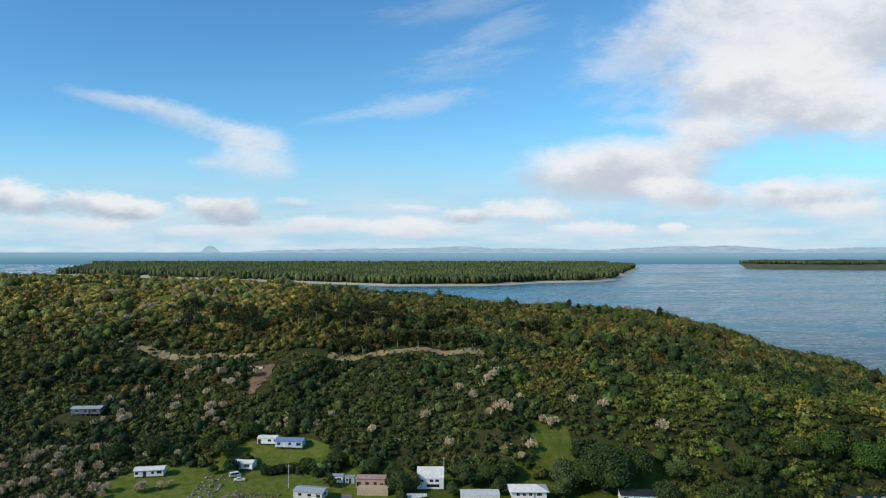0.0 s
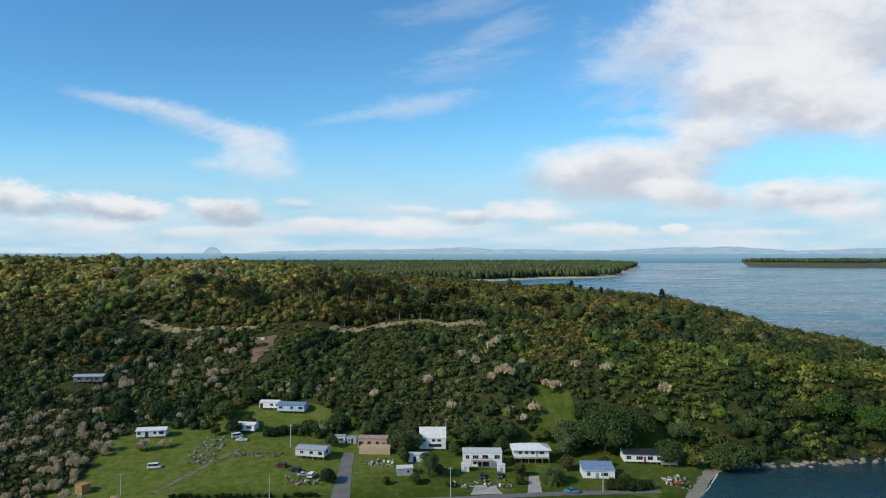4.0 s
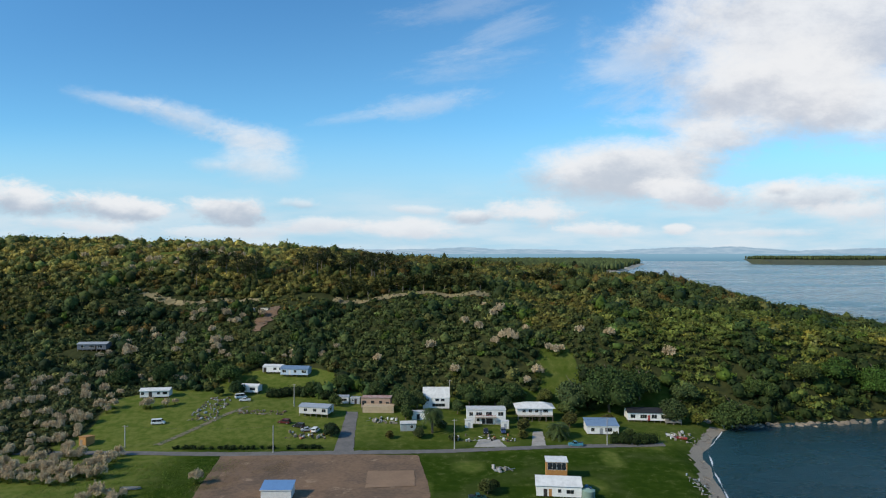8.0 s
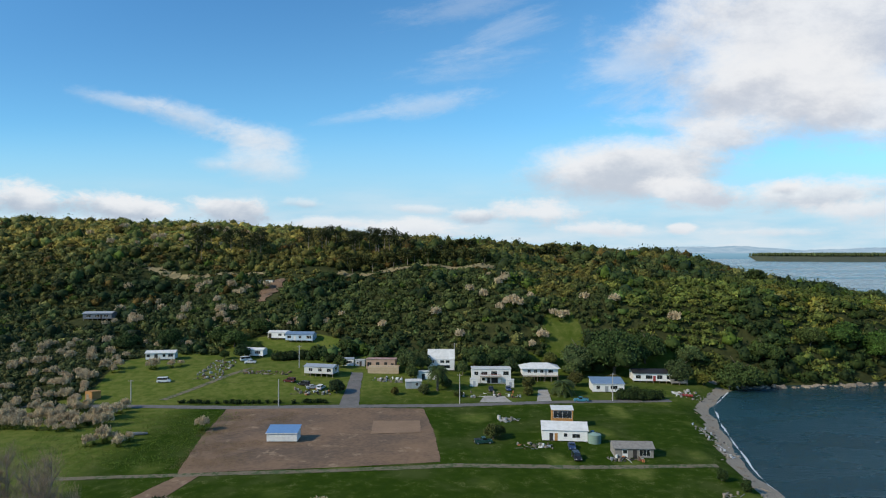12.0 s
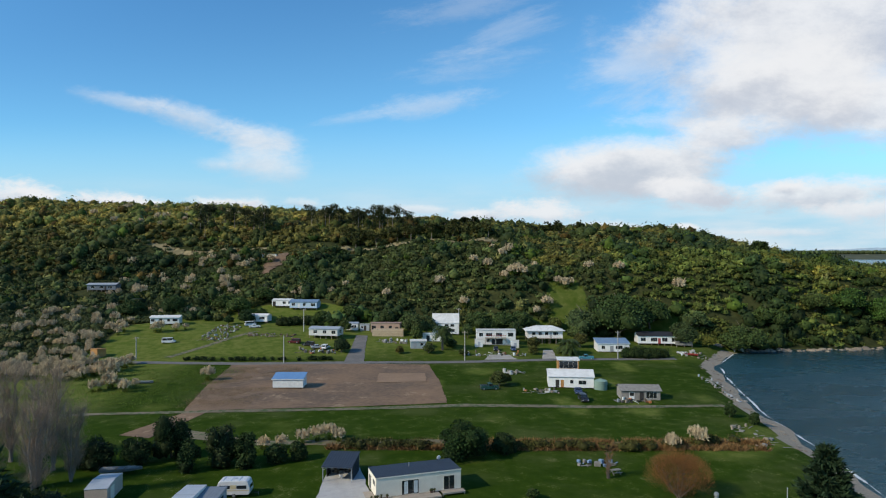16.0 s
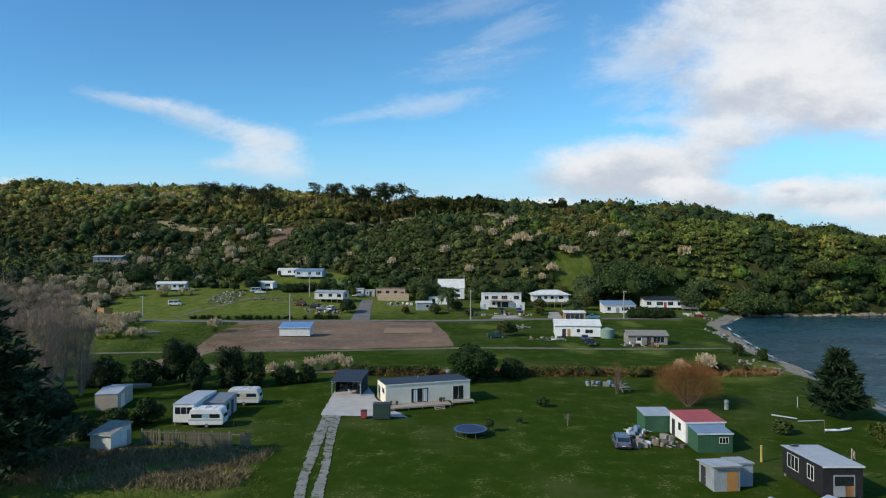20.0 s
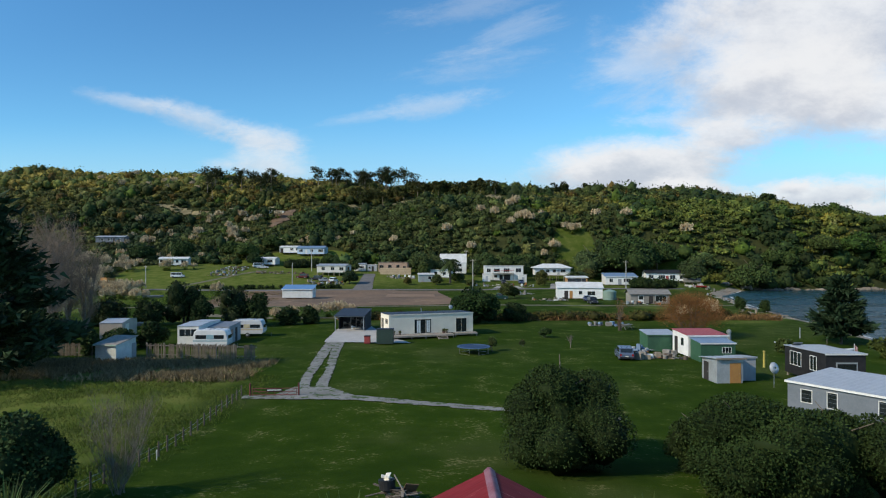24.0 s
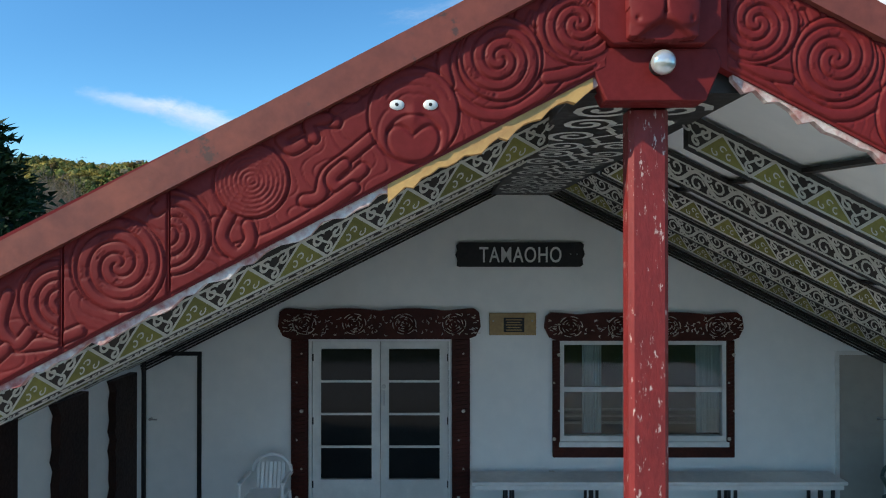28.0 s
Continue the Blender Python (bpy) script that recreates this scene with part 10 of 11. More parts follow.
for i, (x, y, h, tn) in enumerate(((-20.8, 20.6, 2.6, (0.75, 0.85, 0.75)), (-18.6, 19.4, 2.3, (0.8, 0.9, 0.8)), (-17.5, 21.5, 2.3, (0.8, 0.9, 0.8)), (-15.4, 20.0, 2.0, (0.8, 0.95, 0.8)), (-13.2, 21.0, 1.9, (0.9, 1, 0.8)), (-19.6, 23.0, 2.4, (0.8, 0.9, 0.8)), (-10.3, 20.6, 1.9, (1.5, 1.3, 0.5)), (-8.4, 20.2, 2.2, (1, 1, 0.9)),
                                     (-7.2, 21.4, 2.4, (0.9, 1, 0.9)), (3.6, 24.0, 1.7, (1.1, 1.1, 0.9)), (4.9, 23.6, 1.5, (1, 1, 0.9)), (6.0, 25.0, 1.3, (1, 1, 0.9)), (-11.6, 22.0, 1.7, (1.3, 1.2, 0.6)))):
    flax(x, y, h, 20 + i, tn)
# left side of the lawn
pine("dark_conifer", "tall dark macrocarpa conifer at the paddock edge", -49.8, 62.0, 18.0, 9.0, 31, (1.15, 1.2, 1.1), 5.0, 0.06, 0.075, 4)
pine("dark_conifer", "second dark conifer behind the fence", -57.0, 69.0, 13.0, 5.0, 32, (1.1, 1.15, 1.1), 3.5, 0.03, 0.09)
for i, (x, y, h) in enumerate(((-56, 92, 15), (-60, 99, 17), (-65, 95, 16), (-62, 106, 17), (-70, 102, 18), (-56, 101, 13), (-76, 98, 17), (-72, 110, 16), (-66, 88, 14), (-80, 108, 16))):
    wisp_tree("bare_poplar", "tall leafless brown-grey tree with fine twigs in a grove", x - 7, y, h * 1.08, 3.8, 40 + i, M_GREYTWIG, 4600, (1.7, 1.42, 1.22), 5, "leafless grove", fine=0.012)
GREENS = [(-52.5, 113.5, 3.6, 6.4, (0.75, 0.9, 0.75)), (-57.0, 110.0, 3.0, 4.0, (0.6, 0.8, 0.7)), (-46.5, 106.5, 2.2, 4.6, (0.6, 0.8, 0.7)), (-42.0, 109.5, 3.4, 5.8, (0.95, 1.0, 0.95)), (-37.3, 108.8, 2.4, 5.0, (0.6, 0.8, 0.65)),
          (-33.0, 111.0, 2.2, 2.8, (0.7, 0.85, 0.7)), (-29.5, 112.6, 2.0, 2.4, (0.7, 0.85, 0.7)), (-63.0, 108.0, 3.6, 4.6, (0.55, 0.7, 0.65)), (-44.5, 84.5, 2.4, 2.8, (0.6, 0.8, 0.6)), (-47.5, 82.0, 2.2, 2.4, (0.8, 1.0, 0.8)), (-48.4, 77.8, 1.3, 2.6, (1.1, 1.3, 1.1)), (-60, 84, 3.5, 5, (0.55, 0.7, 0.6)), (-58, 76, 3.0, 4.5, (0.5, 0.7, 0.6))]
for i, (x, y, r0, h, tn) in enumerate(GREENS):
    bush_tree("shrub", "dark evergreen shrub behind the caravans", x, y, r0 * 0.88, h * 1.25, int(1500 + 500 * r0), 0.34, tone=tn, seed=60 + i, trunk=0.03, blobs=12, category="shrub", group="shrubs behind the caravans")
bush_tree("round_bush", "large round dark green bush behind the cream house", -0.6, 114.0, 4.3, 6.2, 7000, 0.36, tone=(0.55, 0.8, 0.55), seed=80, trunk=0.02, category="shrub")
bush_tree("round_bush", "smaller dark round bush behind the cream house", 7.2, 117.0, 2.4, 3.6, 3000, 0.34, tone=(0.6, 0.75, 0.65), seed=81, trunk=0.03, category="shrub")
bush_tree("sapling", "young leafy sapling beside the trampoline", 1.0, 82.0, 0.75, 2.0, 500, 0.20, tone=(1.3, 1.3, 1), seed=82, trunk=0.25, blobs=5)
bush_tree("sapling", "low leafy shrub on the lawn", 9.6, 95.5, 1.2, 1.6, 800, 0.22, tone=(0.9, 1.1, 0.8), seed=83, trunk=0.1, blobs=6, category="shrub")
bush_tree("sapling", "small sapling on the lawn", 5.4, 86.0, 0.5, 1.0, 240, 0.16, seed=84, trunk=0.2, blobs=4, category="shrub")
bare_tree("sapling", "thin leafless sapling on the lawn", 11.6, 85.0, 2.4, 1.2, 85, M_GREYTWIG, 300, (0.8, 0.75, 0.7))
bush_tree("palm_shrub", "spiky pale green shrub on the lawn", 38.3, 82.0, 1.2, 1.8, 900, 0.4, tone=(1.4, 1.4, 1.1), seed=86, trunk=0.1, blobs=5, category="shrub")
bush_tree("beach_shrub", "yellow-green shrub at the lawn's edge", 48.5, 77.5, 2.4, 3.0, 2800, 0.28, tone=(1.5, 1.4, 0.7), seed=87, trunk=0.03, category="shrub")
bush_tree("beach_shrub", "green shrub above the beach", 56.5, 101.0, 2.0, 2.4, 1600, 0.3, tone=(1.0, 1.1, 0.9), seed=88, trunk=0.03, category="shrub")
bush_tree("beach_shrub", "green shrub at the sand's edge", 59.5, 143.0, 1.3, 3.2, 900, 0.3, tone=(0.9, 1.1, 0.8), seed=89, trunk=0.03, category="shrub")
bush_tree("beach_shrub", "green shrub beside the farm track", 62.0, 137.0, 1.2, 2.6, 800, 0.3, tone=(0.9, 1.1, 0.8), seed=90, trunk=0.03, category="shrub")
pine("pine_tree", "dark green young pine above the beach", 50.6, 91.0, 9.4, 3.9, 91, (0.9, 1.0, 0.9), 2.2, 0.10)
wisp_tree("willow", "wide rounded orange-brown leafless willow", 31.7, 96.5, 6.6, 4.7, 92, M_BROWNTWIG, 20000, (0.85, 0.80, 0.72), 12, "", M_BARK, 0.02, 0.010, 0.75)
wisp_tree("willow", "thin reddish-brown leafless tree", 22.9, 104.0, 5.6, 1.5, 93, M_BROWNTWIG, 900, (0.9, 0.85, 0.9), 4, "", M_BARK, fine=0.008)
for i, (x, y, h) in enumerate(((-31.0, 122.0, 2.8), (-28.4, 123.4, 3.0), (-26.2, 124.4, 3.2), (-34.0, 119.0, 2.6), (-24.2, 123.0, 2.6), (-37.5, 118.5, 2.4), (43.8, 120.6, 3.6), (38.4, 118.4, 3.0))):
    pampas(x, y, h, 100 + i)
r0 = np.random.RandomState(77)
PAMPAS_MASTER = [pampas(-115.0, 190.0, 3.6, 120), pampas(-124.0, 189.0, 3.9, 121), pampas(-107.0, 186.0, 3.4, 122)]
SPOTS = [(-72.1, 181.0)] + [(-140 + r0.uniform(0, 38), 178 + r0.uniform(0, 22)) for _ in range(44)] + [(-92 + r0.uniform(-5, 5), 167 + r0.uniform(-3, 4)) for _ in range(8)] + [(-150 + r0.uniform(-30, 20), 200 + r0.uniform(0, 30)) for _ in range(26)] + \
        [(-106 - r0.uniform(0, 14), 205 - r0.uniform(0, 6)) for _ in range(8)] + [(-165 + r0.uniform(-70, 60), 232 + r0.uniform(0, 52)) for _ in range(52)] + [(-72 + r0.uniform(-45, 20), 292 + r0.uniform(0, 12)) for _ in range(14)]
SPOTS += [(-128 - 75 * r0.uniform(0, 1) ** 1.3, 214 + r0.uniform(0, 66)) for _ in range(44)] + [(-150 + r0.uniform(0, 46), 174 + r0.uniform(0, 34)) for _ in range(16)]
for i, (x, y) in enumerate(SPOTS):
    k = r0.uniform(0.65, 1.2)
    if np.hypot(x + 119, y - 259) > 13 and np.hypot(x + 121, y - 214) > 5:
        ob = copy_thing(PAMPAS_MASTER[i % 3], pose(x, y, gz(x, y), 0, 0, r0.uniform(0, 360)))
        ob.scale = (k, k, k)
HILL_PLUMES = [(25, 313), (26, 316), (22, 310), (24.5, 285), (27, 286), (21, 284), (29, 284), (47, 279), (50, 280), (44, 281), (14, 296), (36, 297), (60, 291), (8, 304), (18, 322), (72, 284), (96, 276), (33, 268), (38, 271), (-8, 290), (-32, 286), (3, 276)]
HILL_PLUMES += [(-190 + r0.uniform(0, 90), 296 + r0.uniform(0, 60)) for _ in range(30)] + [(-260 + r0.uniform(0, 120), 400 + r0.uniform(0, 90)) for _ in range(30)]
for i, (x, y) in enumerate(HILL_PLUMES):
    k = r0.uniform(1.0, 1.5)
    if np.hypot((x + 178) / 17, (y - 318) / 9) > 1.1:
        ob = copy_thing(PAMPAS_MASTER[i % 3], pose(x, y, gz(x, y) + 0.5, 0, 0, r0.uniform(0, 360)))
        ob.scale = (k, k, k)


def shore_rocks():
    """Rounded boulders along the foot of the headland."""
    r = random.Random(19)
    mat = surf("shore_rock", (0.27, 0.215, 0.15), (0.14, 0.12, 0.10), 0.8, 0.9, 0.4, fine=4, vary=0.25)
    meshes = []
    for k in range(5):
        bm = bmesh.new()
        bmesh.ops.create_icosphere(bm, subdivisions=2, radius=1.0)
        for v in bm.verts:
            v.co *= 1 + 0.20 * math.sin(3.1 * v.co.x + k) * math.cos(2.7 * v.co.y + 2 * k) + r.uniform(-0.08, 0.08)
            v.co.z *= 0.62
        me = bpy.data.meshes.new("boulder")
        bm.to_mesh(me)
        bm.free()
        me.materials.append(mat)
        meshes.append(me)
    for i in range(120):
        x = r.uniform(100, 205)
        y = float(np.interp(x, [100, 110, 125, 150, 180, 205], [247.5, 249.0, 251.0, 253.5, 258.0, 260.0])) + r.gauss(0, 1.3)
        ob = new("boulder", meshes[i % 5])
        k = r.uniform(0.4, 1.0) * (1.8 if i % 9 == 0 else 1.0)
        ob.matrix_basis = pose(x, y, max(SEA - 0.1, gz(x, y)) + 0.1, 0, 0, r.uniform(0, 360)) @ Matrix.Diagonal((k * 1.3, k, k, 1))
        tagged(ob, "weathered brown boulder at the waterline", "rock", "boulders below the headland")
    for i in range(70):
        y = r.uniform(120, 243)
        x = float(np.interp(y, SHORE_Y, SHORE_X)) - r.uniform(1.5, 6.5)
        ob = new("driftwood", meshes[i % 5])
        ob.matrix_basis = pose(x, y, gz(x, y) + 0.05, 0, 0, r.uniform(0, 360)) @ Matrix.Diagonal((r.uniform(0.3, 1.5), 0.16, 0.18, 1))
        tagged(ob, "grey driftwood lying along the beach", "driftwood", "driftwood on the sand")


shore_rocks()


def foam_line(name, label, pts, wide, seed, lift=0.03):
    """A broken lacy line of foam lying on the water."""
    r = np.random.RandomState(seed)
    p = np.array(pts, dtype=float)
    d = np.concatenate([[0], np.cumsum(np.hypot(*np.diff(p, axis=0).T))])
    n = 260
    t = np.linspace(0, d[-1], n)
    x, y = np.interp(t, d, p[:, 0]), np.interp(t, d, p[:, 1])
    wob = np.convolve(r.normal(0, 1, n + 8), np.ones(9) / 9, "valid") * wide * 0.9
    w = wide * np.clip(0.5 + np.convolve(r.normal(0, 1.4, n + 6), np.ones(7) / 7, "valid"), 0.04, 1.3)
    z = np.full(n, SEA + lift)
    V = np.concatenate([np.stack([x + wob - w / 2, y, z], 1), np.stack([x + wob + w / 2, y, z], 1)])
    i = np.arange(n - 1)
    ob = soup(name, V, np.stack([i, i + n, i + n + 1, i + 1], 1), surf("sea_foam", (0.62, 0.64, 0.65), (0.44, 0.47, 0.49), 0.6, 0.8, 0.0, vary=0))
    return tagged(ob, label, "foam", kind="stuff")


foam_line("beach_foam", "thin white line of foam along the beach", [(float(np.interp(y, SHORE_Y, SHORE_X)) + 0.5, y) for y in range(20, 244, 6)], 0.5, 1)
for i in range(6):
    foam_line("surf_line", "white breaking surf off the ocean beach", [(-1720 - 70 * i, 2731), (-1960 - 75 * i, 3300), (-2395 - 80 * i, 4294), (-2560 - 80 * i, 4700)], 30 + 4 * i, 30 + i, 0.3)
# along the road and round the houses
palm("tall date palm with a full round crown", -5.8, 226.5, 8.5, 4.2, 130)
palm("low broad palm beside the road", 38.4, 224.0, 5.0, 4.6, 131)
hedge("clipped dark green hedge by the road", [(57, 219.5), (63, 219.0), (71, 219.5)], 3.2, 3.2, 3600, 0.45, 132, (0.7, 0.85, 0.6))
hedge("low dark hedge row along the road", [(-95, 211.2), (-75, 211.2), (-50, 211.8), (-43, 212)], 1.2, 1.1, 3000, 0.4, 133, (0.6, 0.75, 0.6))
hedge("dark scrub hedge behind the drive", [(-74, 262), (-60, 266), (-48, 262)], 4.0, 3.4, 2600, 0.6, 134, (0.7, 0.8, 0.6))
TREES = [(-41.0, 222.0, 2.8, 5.2, (0.4, 0.5, 0.55)), (-17.5, 246.5, 5.0, 9.5, (1.1, 1.1, 1.0)), (-12.5, 251.0, 3.6, 8.0, (1.3, 1.2, 1.1)), (-20, 259, 4.5, 8, (0.9, 1, 0.8)), (8.5, 258, 6.0, 10, (0.9, 1.0, 0.8)), (19, 259, 6.0, 10, (0.8, 0.95, 0.75)), (26, 262, 5, 9, (0.9, 1, 0.8)),
]
TREES += [
         (-2.5, 231.0, 2.6, 3.0, (0.8, 0.9, 0.7)), (-10.5, 222.0, 2.2, 4.0, (1.1, 1.0, 0.9)), (27.0, 229.0, 2.4, 5.5, (1.2, 0.9, 0.7)), (45, 236, 3.0, 6.0, (1.1, 0.8, 0.6)), (50, 257.0, 7.5, 14.0, (1.2, 1.25, 1.25)), (65.0, 257.0, 12.0, 20.0, (0.7, 0.85, 0.65)), (79.0, 263.0, 8.5, 14.0, (0.65, 0.8, 0.6)),
]
TREES += [
         (86.5, 245.0, 5.6, 10.0, (0.8, 0.85, 0.8)), (110.0, 246.5, 8.6, 11.5, (0.9, 1.0, 0.75)), (128.0, 263.0, 7.0, 9.0, (0.9, 1.0, 0.7)), (166.0, 272.0, 8.0, 13.0, (0.8, 1.1, 0.6)), (181.0, 270.0, 9.0, 15.0, (0.8, 1.15, 0.55)), (150.0, 269.0, 7.0, 9.0, (1.0, 1.0, 0.7)), (196, 272, 9, 13, (0.8, 1.1, 0.6)),
]
TREES += [
         (-88.0, 263.5, 3.4, 6.5, (0.6, 0.75, 0.7)), (-96, 277, 5.5, 9, (1.2, 1.3, 0.9)), (-104, 281, 5, 8, (1.0, 1.1, 0.8)), (-88, 290, 5, 8, (0.9, 1, 0.7)), (10.4, 173.5, 2.4, 4.6, (0.9, 0.8, 0.6)), (12.5, 176.5, 1.6, 3.2, (0.9, 0.8, 0.6)), (-124, 276, 6, 9, (0.6, 0.75, 0.6)), (-140, 272, 6, 8, (0.6, 0.75, 0.6)),
]
TREES += [
         (-57, 266, 4, 6, (0.8, 0.9, 0.6)), (-45, 270, 5, 7, (0.8, 0.9, 0.6)), (60.0, 240.0, 2.5, 4.0, (1.2, 0.8, 0.6)), (95, 243, 3, 4.5, (1.6, 1.2, 0.6)),
         (3.5, 247, 2.6, 6.0, (1.1, 1.15, 1.0)), (-16, 238, 2.4, 6.5, (1.2, 1.2, 0.9)), (22.5, 250, 3.2, 7.5, (1.0, 1.05, 0.95)), (26.0, 222.5, 1.6, 3.4, (1.3, 1.0, 0.7)), (46, 249, 3.6, 6.5, (1.5, 1.45, 1.2)), (64, 226, 2.0, 3.2, (0.9, 0.95, 0.7)), (-45, 252, 2.6, 5.5, (1.1, 1.1, 0.8)),
]
TREES += [
         (-30, 263, 3.6, 8.0, (1.0, 1.05, 0.9)), (1.5, 219.5, 1.5, 2.6, (1.1, 1.0, 0.7)), (-20.5, 221, 1.3, 2.8, (1.4, 0.9, 0.6)), (97, 262, 5.5, 9.0, (1.3, 1.35, 1.25)), (40, 262, 3.4, 6.0, (1.6, 1.3, 0.9)), (-84, 271, 2.8, 5.0, (1.0, 1.1, 0.8)), (-95, 262, 2.0, 4.0, (0.8, 0.9, 0.7))]
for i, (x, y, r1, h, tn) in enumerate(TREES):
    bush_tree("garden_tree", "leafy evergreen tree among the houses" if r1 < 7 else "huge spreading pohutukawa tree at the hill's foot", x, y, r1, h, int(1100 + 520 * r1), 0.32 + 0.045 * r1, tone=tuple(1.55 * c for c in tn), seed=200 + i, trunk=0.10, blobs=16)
hedge("brown reedy scrub along the ditch", [(8, 119.5), (18, 119.5), (30, 118), (40, 121), (52, 123)], 2.6, 1.5, 2600, 0.4, 140, (1.7, 1.2, 0.8))
hedge("dark reedy scrub along the ditch", [(-22, 119.5), (-14, 119.5), (-6, 119)], 2.4, 1.4, 1600, 0.4, 141, (1.2, 0.95, 0.7))
hedge("scrub bank beside the macrocarpa", [(-75, 84), (-66, 80), (-58, 88)], 5.0, 4.0, 2600, 0.45, 142, (0.5, 0.65, 0.55))


def grass_stuff(name, label, zones, n, h, mat, seed, tone):
    """Tufts of standing grass over a few stretches of ground."""
    r = np.random.RandomState(seed)
    P = []
    for x0, x1, y0, y1 in zones:
        m = int(n * (x1 - x0) * (y1 - y0) / sum((b - a) * (d - c) for a, b, c, d in zones))
        q = np.stack([r.uniform(x0, x1, m), r.uniform(y0, y1, m)], 1)
        edge = np.minimum(np.minimum(q[:, 0] - x0, x1 - q[:, 0]), np.minimum(q[:, 1] - y0, y1 - q[:, 1]))
        soft = min(5.0, 0.3 * min(x1 - x0, y1 - y0))
        P.append(q[edge > soft * np.abs(waves(q[:, 0], q[:, 1], 7, seed) * 0.5 + r.normal(0, 0.45, len(q)))])
    p = np.concatenate(P)
    p = p[waves(p[:, 0], p[:, 1], 9, 55) + r.normal(0, 0.4, len(p)) > -0.35]
    b = np.concatenate([p, ground(p[:, 0], p[:, 1])[:, None]], 1)
    k = len(b)
    a = r.uniform(0, 6.283, k)
    s = np.stack([np.cos(a), np.sin(a), np.zeros(k)], 1) * h * 0.11
    t = np.stack([r.normal(0, 0.7, k), r.normal(0, 0.7, k), np.ones(k)], 1) * (h * r.uniform(0.5, 1.2, (k, 1)))
    V = np.stack([b - s, b + s, b + t], 1).reshape(-1, 3)
    T = np.repeat(np.array(tone) * r.uniform(0.6, 1.4, (k, 1)), 3, 0)
    ob = soup(name, V, np.arange(3 * k).reshape(-1, 3), mat, T)
    return tagged(ob, label, "grass", kind="stuff")


grass_stuff("dry_grass", "tall dry brown grass beside the paling fence", [(-60, -24, 61, 75)], 52000, 0.55, M_DRYGRASS, 1, (0.95, 0.93, 0.86))
grass_stuff("paddock_grass", "rough yellow-green paddock grass", [(-50, -20.5, 28, 66)], 110000, 0.20, M_BLADE, 2, (1.35, 1.25, 0.58))
grass_stuff("verge_grass", "rank grass along the ditch and fences", [(-22, 56, 117, 126)], 16000, 0.45, M_DRYGRASS, 3, (0.8, 0.8, 0.55))
grass_stuff("dead_stubble", "grey-brown dead stubble on the untilled end of the field", [(-69, -50, 148, 172), (-73, -60, 172, 204), (-60, -48, 186, 204)], 30000, 0.30, M_DRYGRASS, 6, (0.85, 0.78, 0.72))
grass_stuff("ditch_reeds", "brown dead reeds along the ditch", [(-26, 56, 117.5, 120), (4, 58, 121, 123.5)], 16000, 0.95, M_DRYGRASS, 7, (0.95, 0.68, 0.48))
grass_stuff("meadow_grass", "rank green meadow grass beside the bare field", [(-118, -66, 148, 204)], 26000, 0.4, M_BLADE, 4, (1.7, 1.7, 0.8))

# ---------------------------------------------------------------- the hill's tall trees and the far shores
def tall_row(name, label, spots, seed, h0, h1, tone):
    """Tall slender trees with bare stems and flat ragged tops."""
    r = np.random.RandomState(seed)
    for i, (x, y) in enumerate(spots):
        h = r.uniform(h0, h1)
        t = thing(name, label, "tree", pose(x, y, gz(x, y)), "tall trees on the ridge")
        bm = rod((0, 0, -0.5), (r.uniform(-0.6, 0.6), 0, h * 0.9), 0.22, 0.07, 6)
        for k in range(4):
            a, z = r.uniform(0, 6.283), h * r.uniform(0.5, 0.8)
            rod((0, 0, z), (math.cos(a) * h * 0.2, math.sin(a) * h * 0.2, z + h * 0.14), 0.09, 0.03, 5, bm)
        part("trunk", bm, M_PALEBARK, t)
        m = 9
        c = np.stack([r.normal(0, h * 0.12, m), r.normal(0, h * 0.12, m), h * r.uniform(0.42, 0.90, m)], 1)
        lob = np.stack([h * r.uniform(0.13, 0.21, m)] * 2 + [h * r.uniform(0.09, 0.15, m)], 1)
        V, F, T = leaf_cloud(r, 620, c, lob, 0.85, np.array(tone), 0.9)
        soup("crown", V, F, M_LEAF, T, t)


def ridge_spots(px_lo, px_hi, n, seed, dy=0.0):
    r = random.Random(seed)
    out = []
    for _ in range(n):
        u = (r.uniform(px_lo, px_hi) - 784 - 25) / 1120
        y = 402 + dy + r.uniform(-12, 16)
        out.append((u * y - 3, y))
    return out


tall_row("ridge_tree", "tall thin-stemmed tree with flat ragged crown on the ridge", ridge_spots(360, 490, 12, 1) + ridge_spots(560, 600, 4, 2) + ridge_spots(610, 725, 13, 3), 4, 14, 17.5, (0.6, 0.66, 0.6))
tall_row("ridge_tree", "small ragged tree on the ridge line", ridge_spots(740, 860, 8, 5) + ridge_spots(940, 1060, 6, 6, -20), 7, 6, 9, (0.6, 0.65, 0.5))
tall_row("crest_tree", "dark bushy tree along the hill crest", ridge_spots(740, 1130, 24, 15, 60) + ridge_spots(1130, 1420, 16, 16, -40), 17, 2.6, 4.2, (0.5, 0.56, 0.46))
tall_row("track_tree", "slender tree above the hill track", [(x, float(bench_y(x)) + 6 + 3 * math.sin(x)) for x in range(-62, 22, 4)], 8, 7, 10, (0.9, 0.9, 0.7))
for i, (x, y, h) in enumerate(((104, 520, 11), (112, 524, 9), (120, 521, 8), (130, 527, 9), (190, 555, 12))):
    pine("ridge_pine", "dark pine standing on the headland", x, y, h, h * 0.36, 300 + i, (0.8, 0.9, 0.8), 0.6, 0.15)
bush_tree("headland_tree", "dense dark tree on the headland slope", 152.5, 322, 5, 6.5, 2000, 0.8, M_LEAF, (0.6, 0.8, 0.6), 330, 0.05)
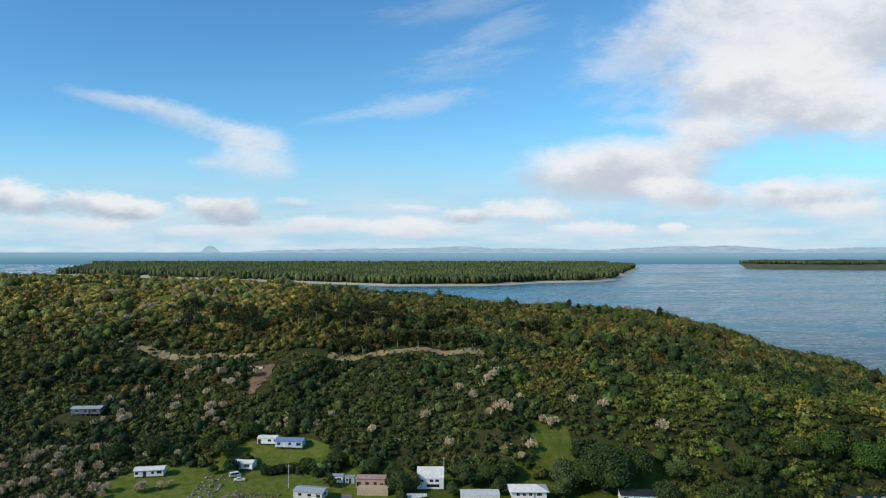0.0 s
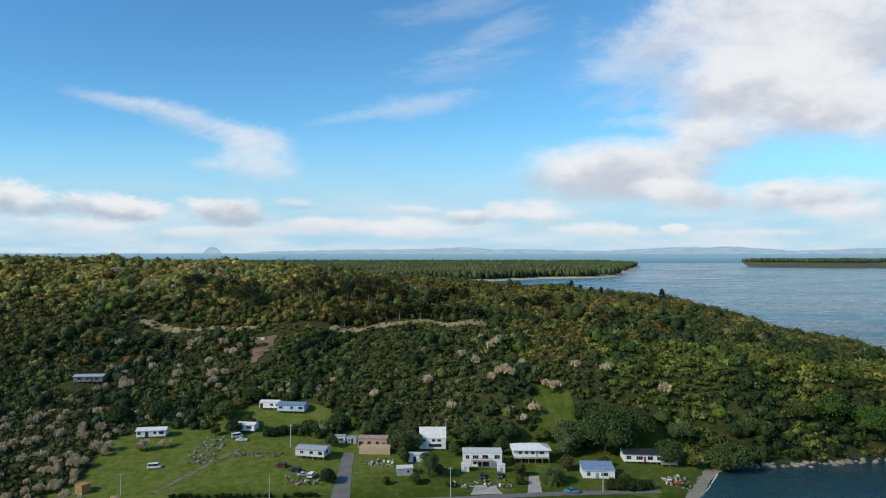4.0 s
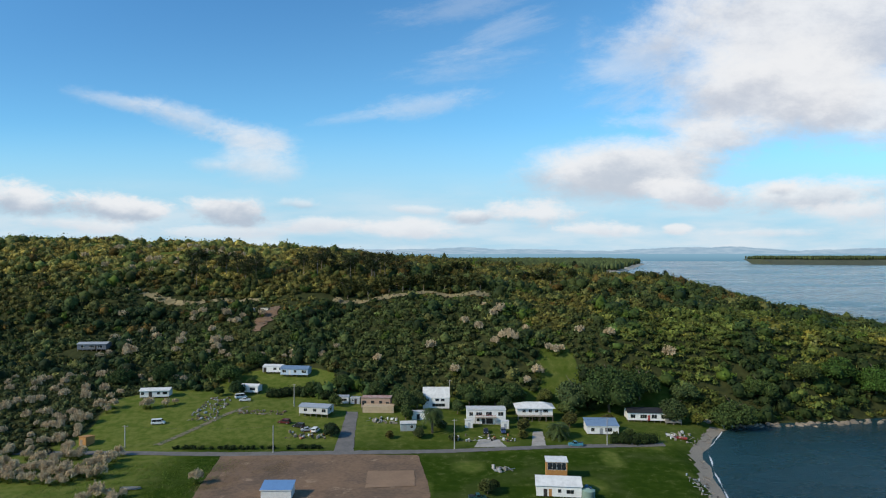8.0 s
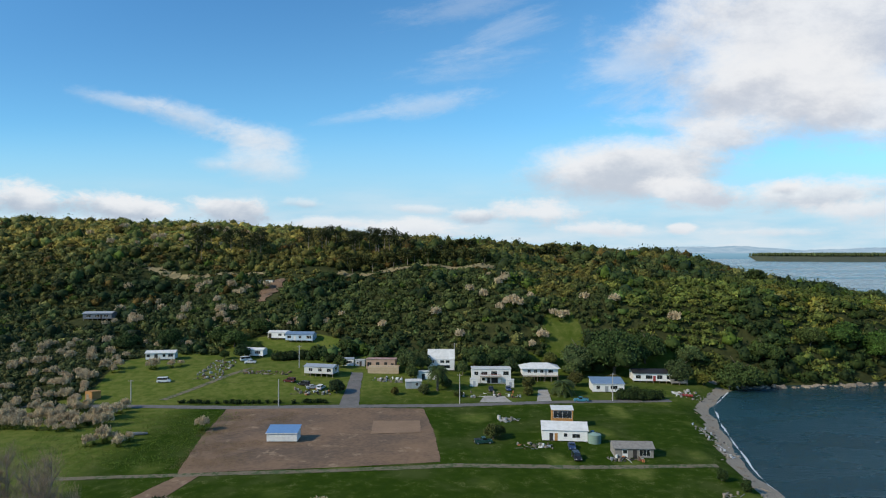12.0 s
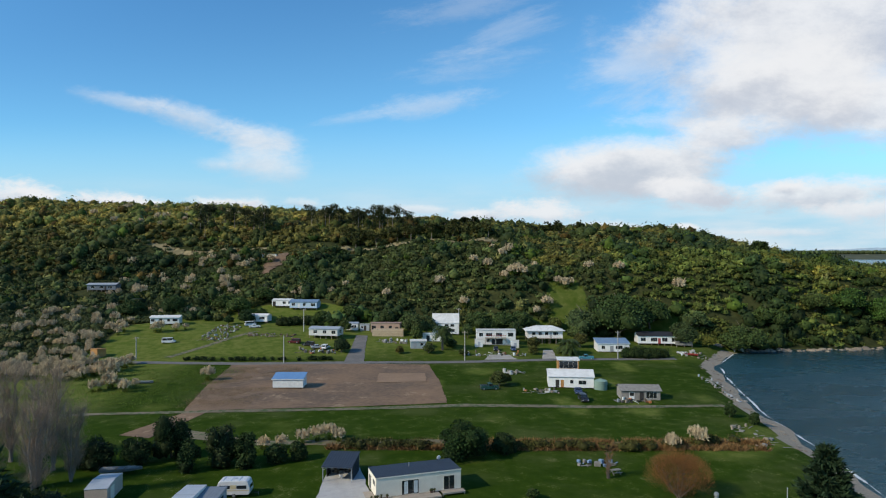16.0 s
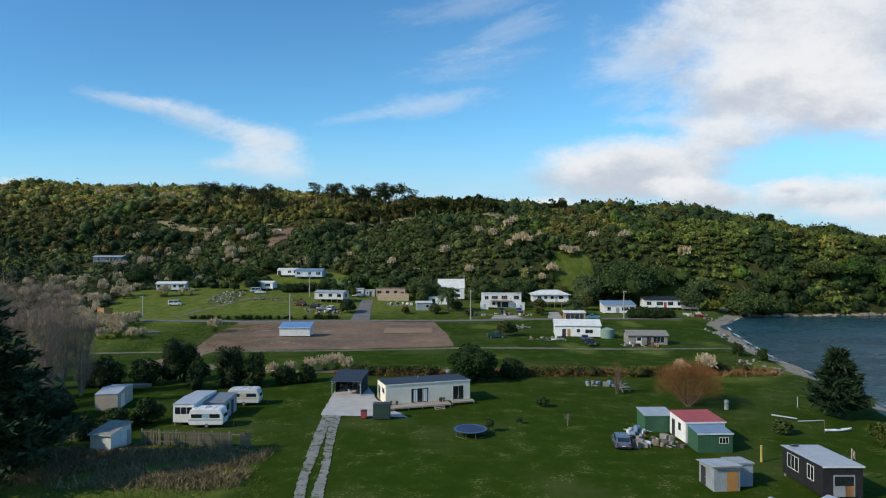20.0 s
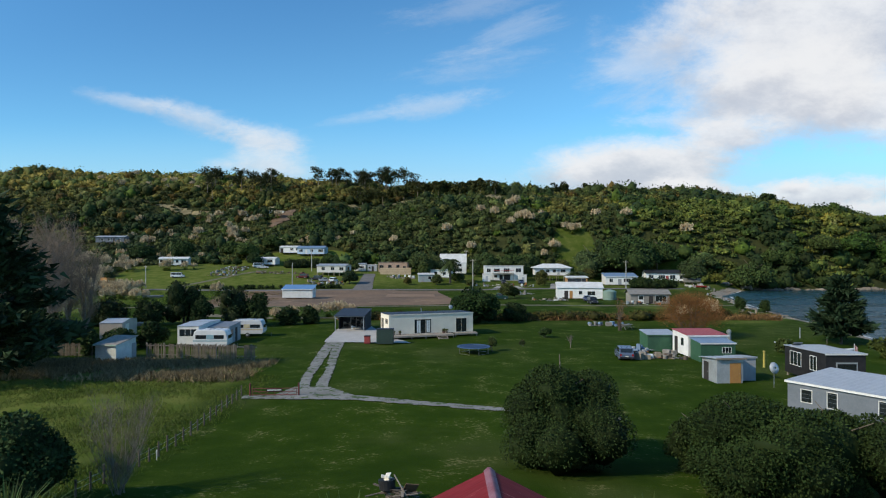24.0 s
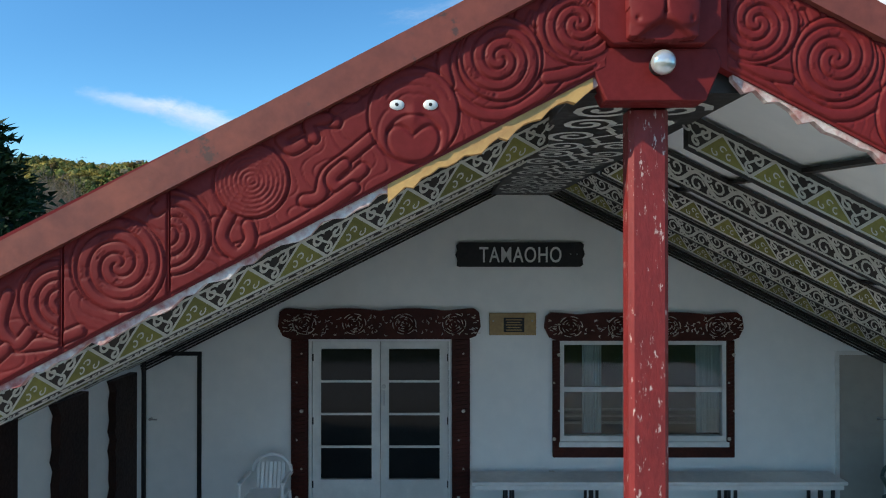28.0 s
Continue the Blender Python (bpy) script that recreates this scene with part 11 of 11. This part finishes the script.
bush_tree("headland_tree", "dense dark tree on the headland crest", 188, 322, 6, 5.5, 2000, 0.8, M_LEAF, (0.5, 0.7, 0.55), 331, 0.05)


def far_shore(name, label, outline, zlift, forest, n, h, seed, tone, beach=True, mat=None):
    """Low far land with its woods, trees joined as one mass."""
    r = np.random.RandomState(seed)
    poly = np.array(outline, dtype=float)
    bm = bmesh.new()
    top = [bm.verts.new((x, y, zlift)) for x, y in outline]
    low = [bm.verts.new((x + (x - poly[:, 0].mean()) * 0.012, y - (40 if beach else 130), SEA - 0.4)) for x, y in outline]
    bm.faces.new(top)
    for i in range(len(top)):
        j = (i + 1) % len(top)
        bm.faces.new((top[i], low[i], low[j], top[j]))
    bmesh.ops.recalc_face_normals(bm, faces=bm.faces)
    land_ob = part(name, bm, mat or surf("far_sand", (0.42, 0.38, 0.30), (0.34, 0.30, 0.22), 0.004, 0.95, 0.0, vary=0))
    tagged(land_ob, label, "land", kind="structure")
    x0, x1, y0, y1 = poly[:, 0].min(), poly[:, 0].max(), poly[:, 1].min(), poly[:, 1].max()
    p = np.stack([r.uniform(x0, x1, n * 3), y0 + (y1 - y0) * r.uniform(0, 1, n * 3) ** 1.5], 1)
    inside = np.zeros(len(p), bool)
    for i in range(len(poly)):
        a, b = poly[i], poly[i - 1]
        c = (a[1] > p[:, 1]) != (b[1] > p[:, 1])
        xx = (b[0] - a[0]) * (p[:, 1] - a[1]) / (b[1] - a[1] + 1e-9) + a[0]
        inside ^= c & (p[:, 0] < xx)
    p = p[inside]
    p = p[waves(p[:, 0], p[:, 1], 500, seed) > -0.75][:n]
    k = len(p)
    hh = h * r.uniform(0.7, 1.15, k)
    rad = hh * r.uniform(0.20, 0.36, k)
    c = np.concatenate([p, (zlift + hh * 0.5)[:, None]], 1)
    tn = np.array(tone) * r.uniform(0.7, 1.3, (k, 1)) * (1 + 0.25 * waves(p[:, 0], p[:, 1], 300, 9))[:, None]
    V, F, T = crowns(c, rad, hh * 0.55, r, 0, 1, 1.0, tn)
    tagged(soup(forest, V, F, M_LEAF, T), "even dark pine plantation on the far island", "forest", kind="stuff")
    # pale stems along the near edge
    e = p[p[:, 1] < np.percentile(p[:, 1], 22)]
    m = len(e)
    b = np.concatenate([e, np.full((m, 1), zlift)], 1)
    s = np.tile([0.7, 0, 0], (m, 1))
    V = np.stack([b - s, b + s, b + np.array([0, 0, h * 0.8])], 1).reshape(-1, 3)
    tagged(soup("far_stems", V, np.arange(3 * m).reshape(-1, 3), M_GREYTWIG, np.ones((3 * m, 3)) * 1.2), "pale pine stems along the island edge", "trees", kind="stuff")


ISLAND = [(-1300, 2550), (-600, 2150), (-140, 1870), (129, 1900), (327, 2076), (484, 2115), (615, 2287), (800, 2800), (1174, 3853), (1150, 4300), (1250, 4850), (-2700, 4850), (-2335, 4294), (-1900, 3300), (-1668, 2731)]
POINT = [(1865, 4000), (1858, 3725), (2057, 3606), (2397, 3494), (2900, 3450), (3400, 3500), (3600, 4000), (2900, 4300), (2200, 4300)]
# island forest tint raised and cooled: distance haze put into leaf colour
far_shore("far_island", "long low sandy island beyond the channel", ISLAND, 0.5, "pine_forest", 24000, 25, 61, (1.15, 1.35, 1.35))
far_shore("far_point", "low wooded point across the harbour", POINT, 24.0, "point_woods", 4200, 19, 62, (1.0, 1.15, 1.2), False, surf("far_pasture", (0.075, 0.080, 0.042), (0.036, 0.046, 0.026), 0.02, 0.95, 0.0, vary=0))
rr = random.Random(12)
for i in range(26):
    x = rr.uniform(2250, 3050)
    y = rr.uniform(3560, 3760)
    b = thing("far_house", "tiny pale house on the far shore", "house", pose(x, y, 24.0), "far shore houses")
    part("wall", box(-9, -5, 0, 9, 5, 6), M_WHITE if i % 3 else M_CREAM, b)
    part("roof", prism([(-6, 6), (6, 6), (0, 10)], -9.5, 9.5, None, "x"), M_GREY if i % 2 else M_REDROOF, b)
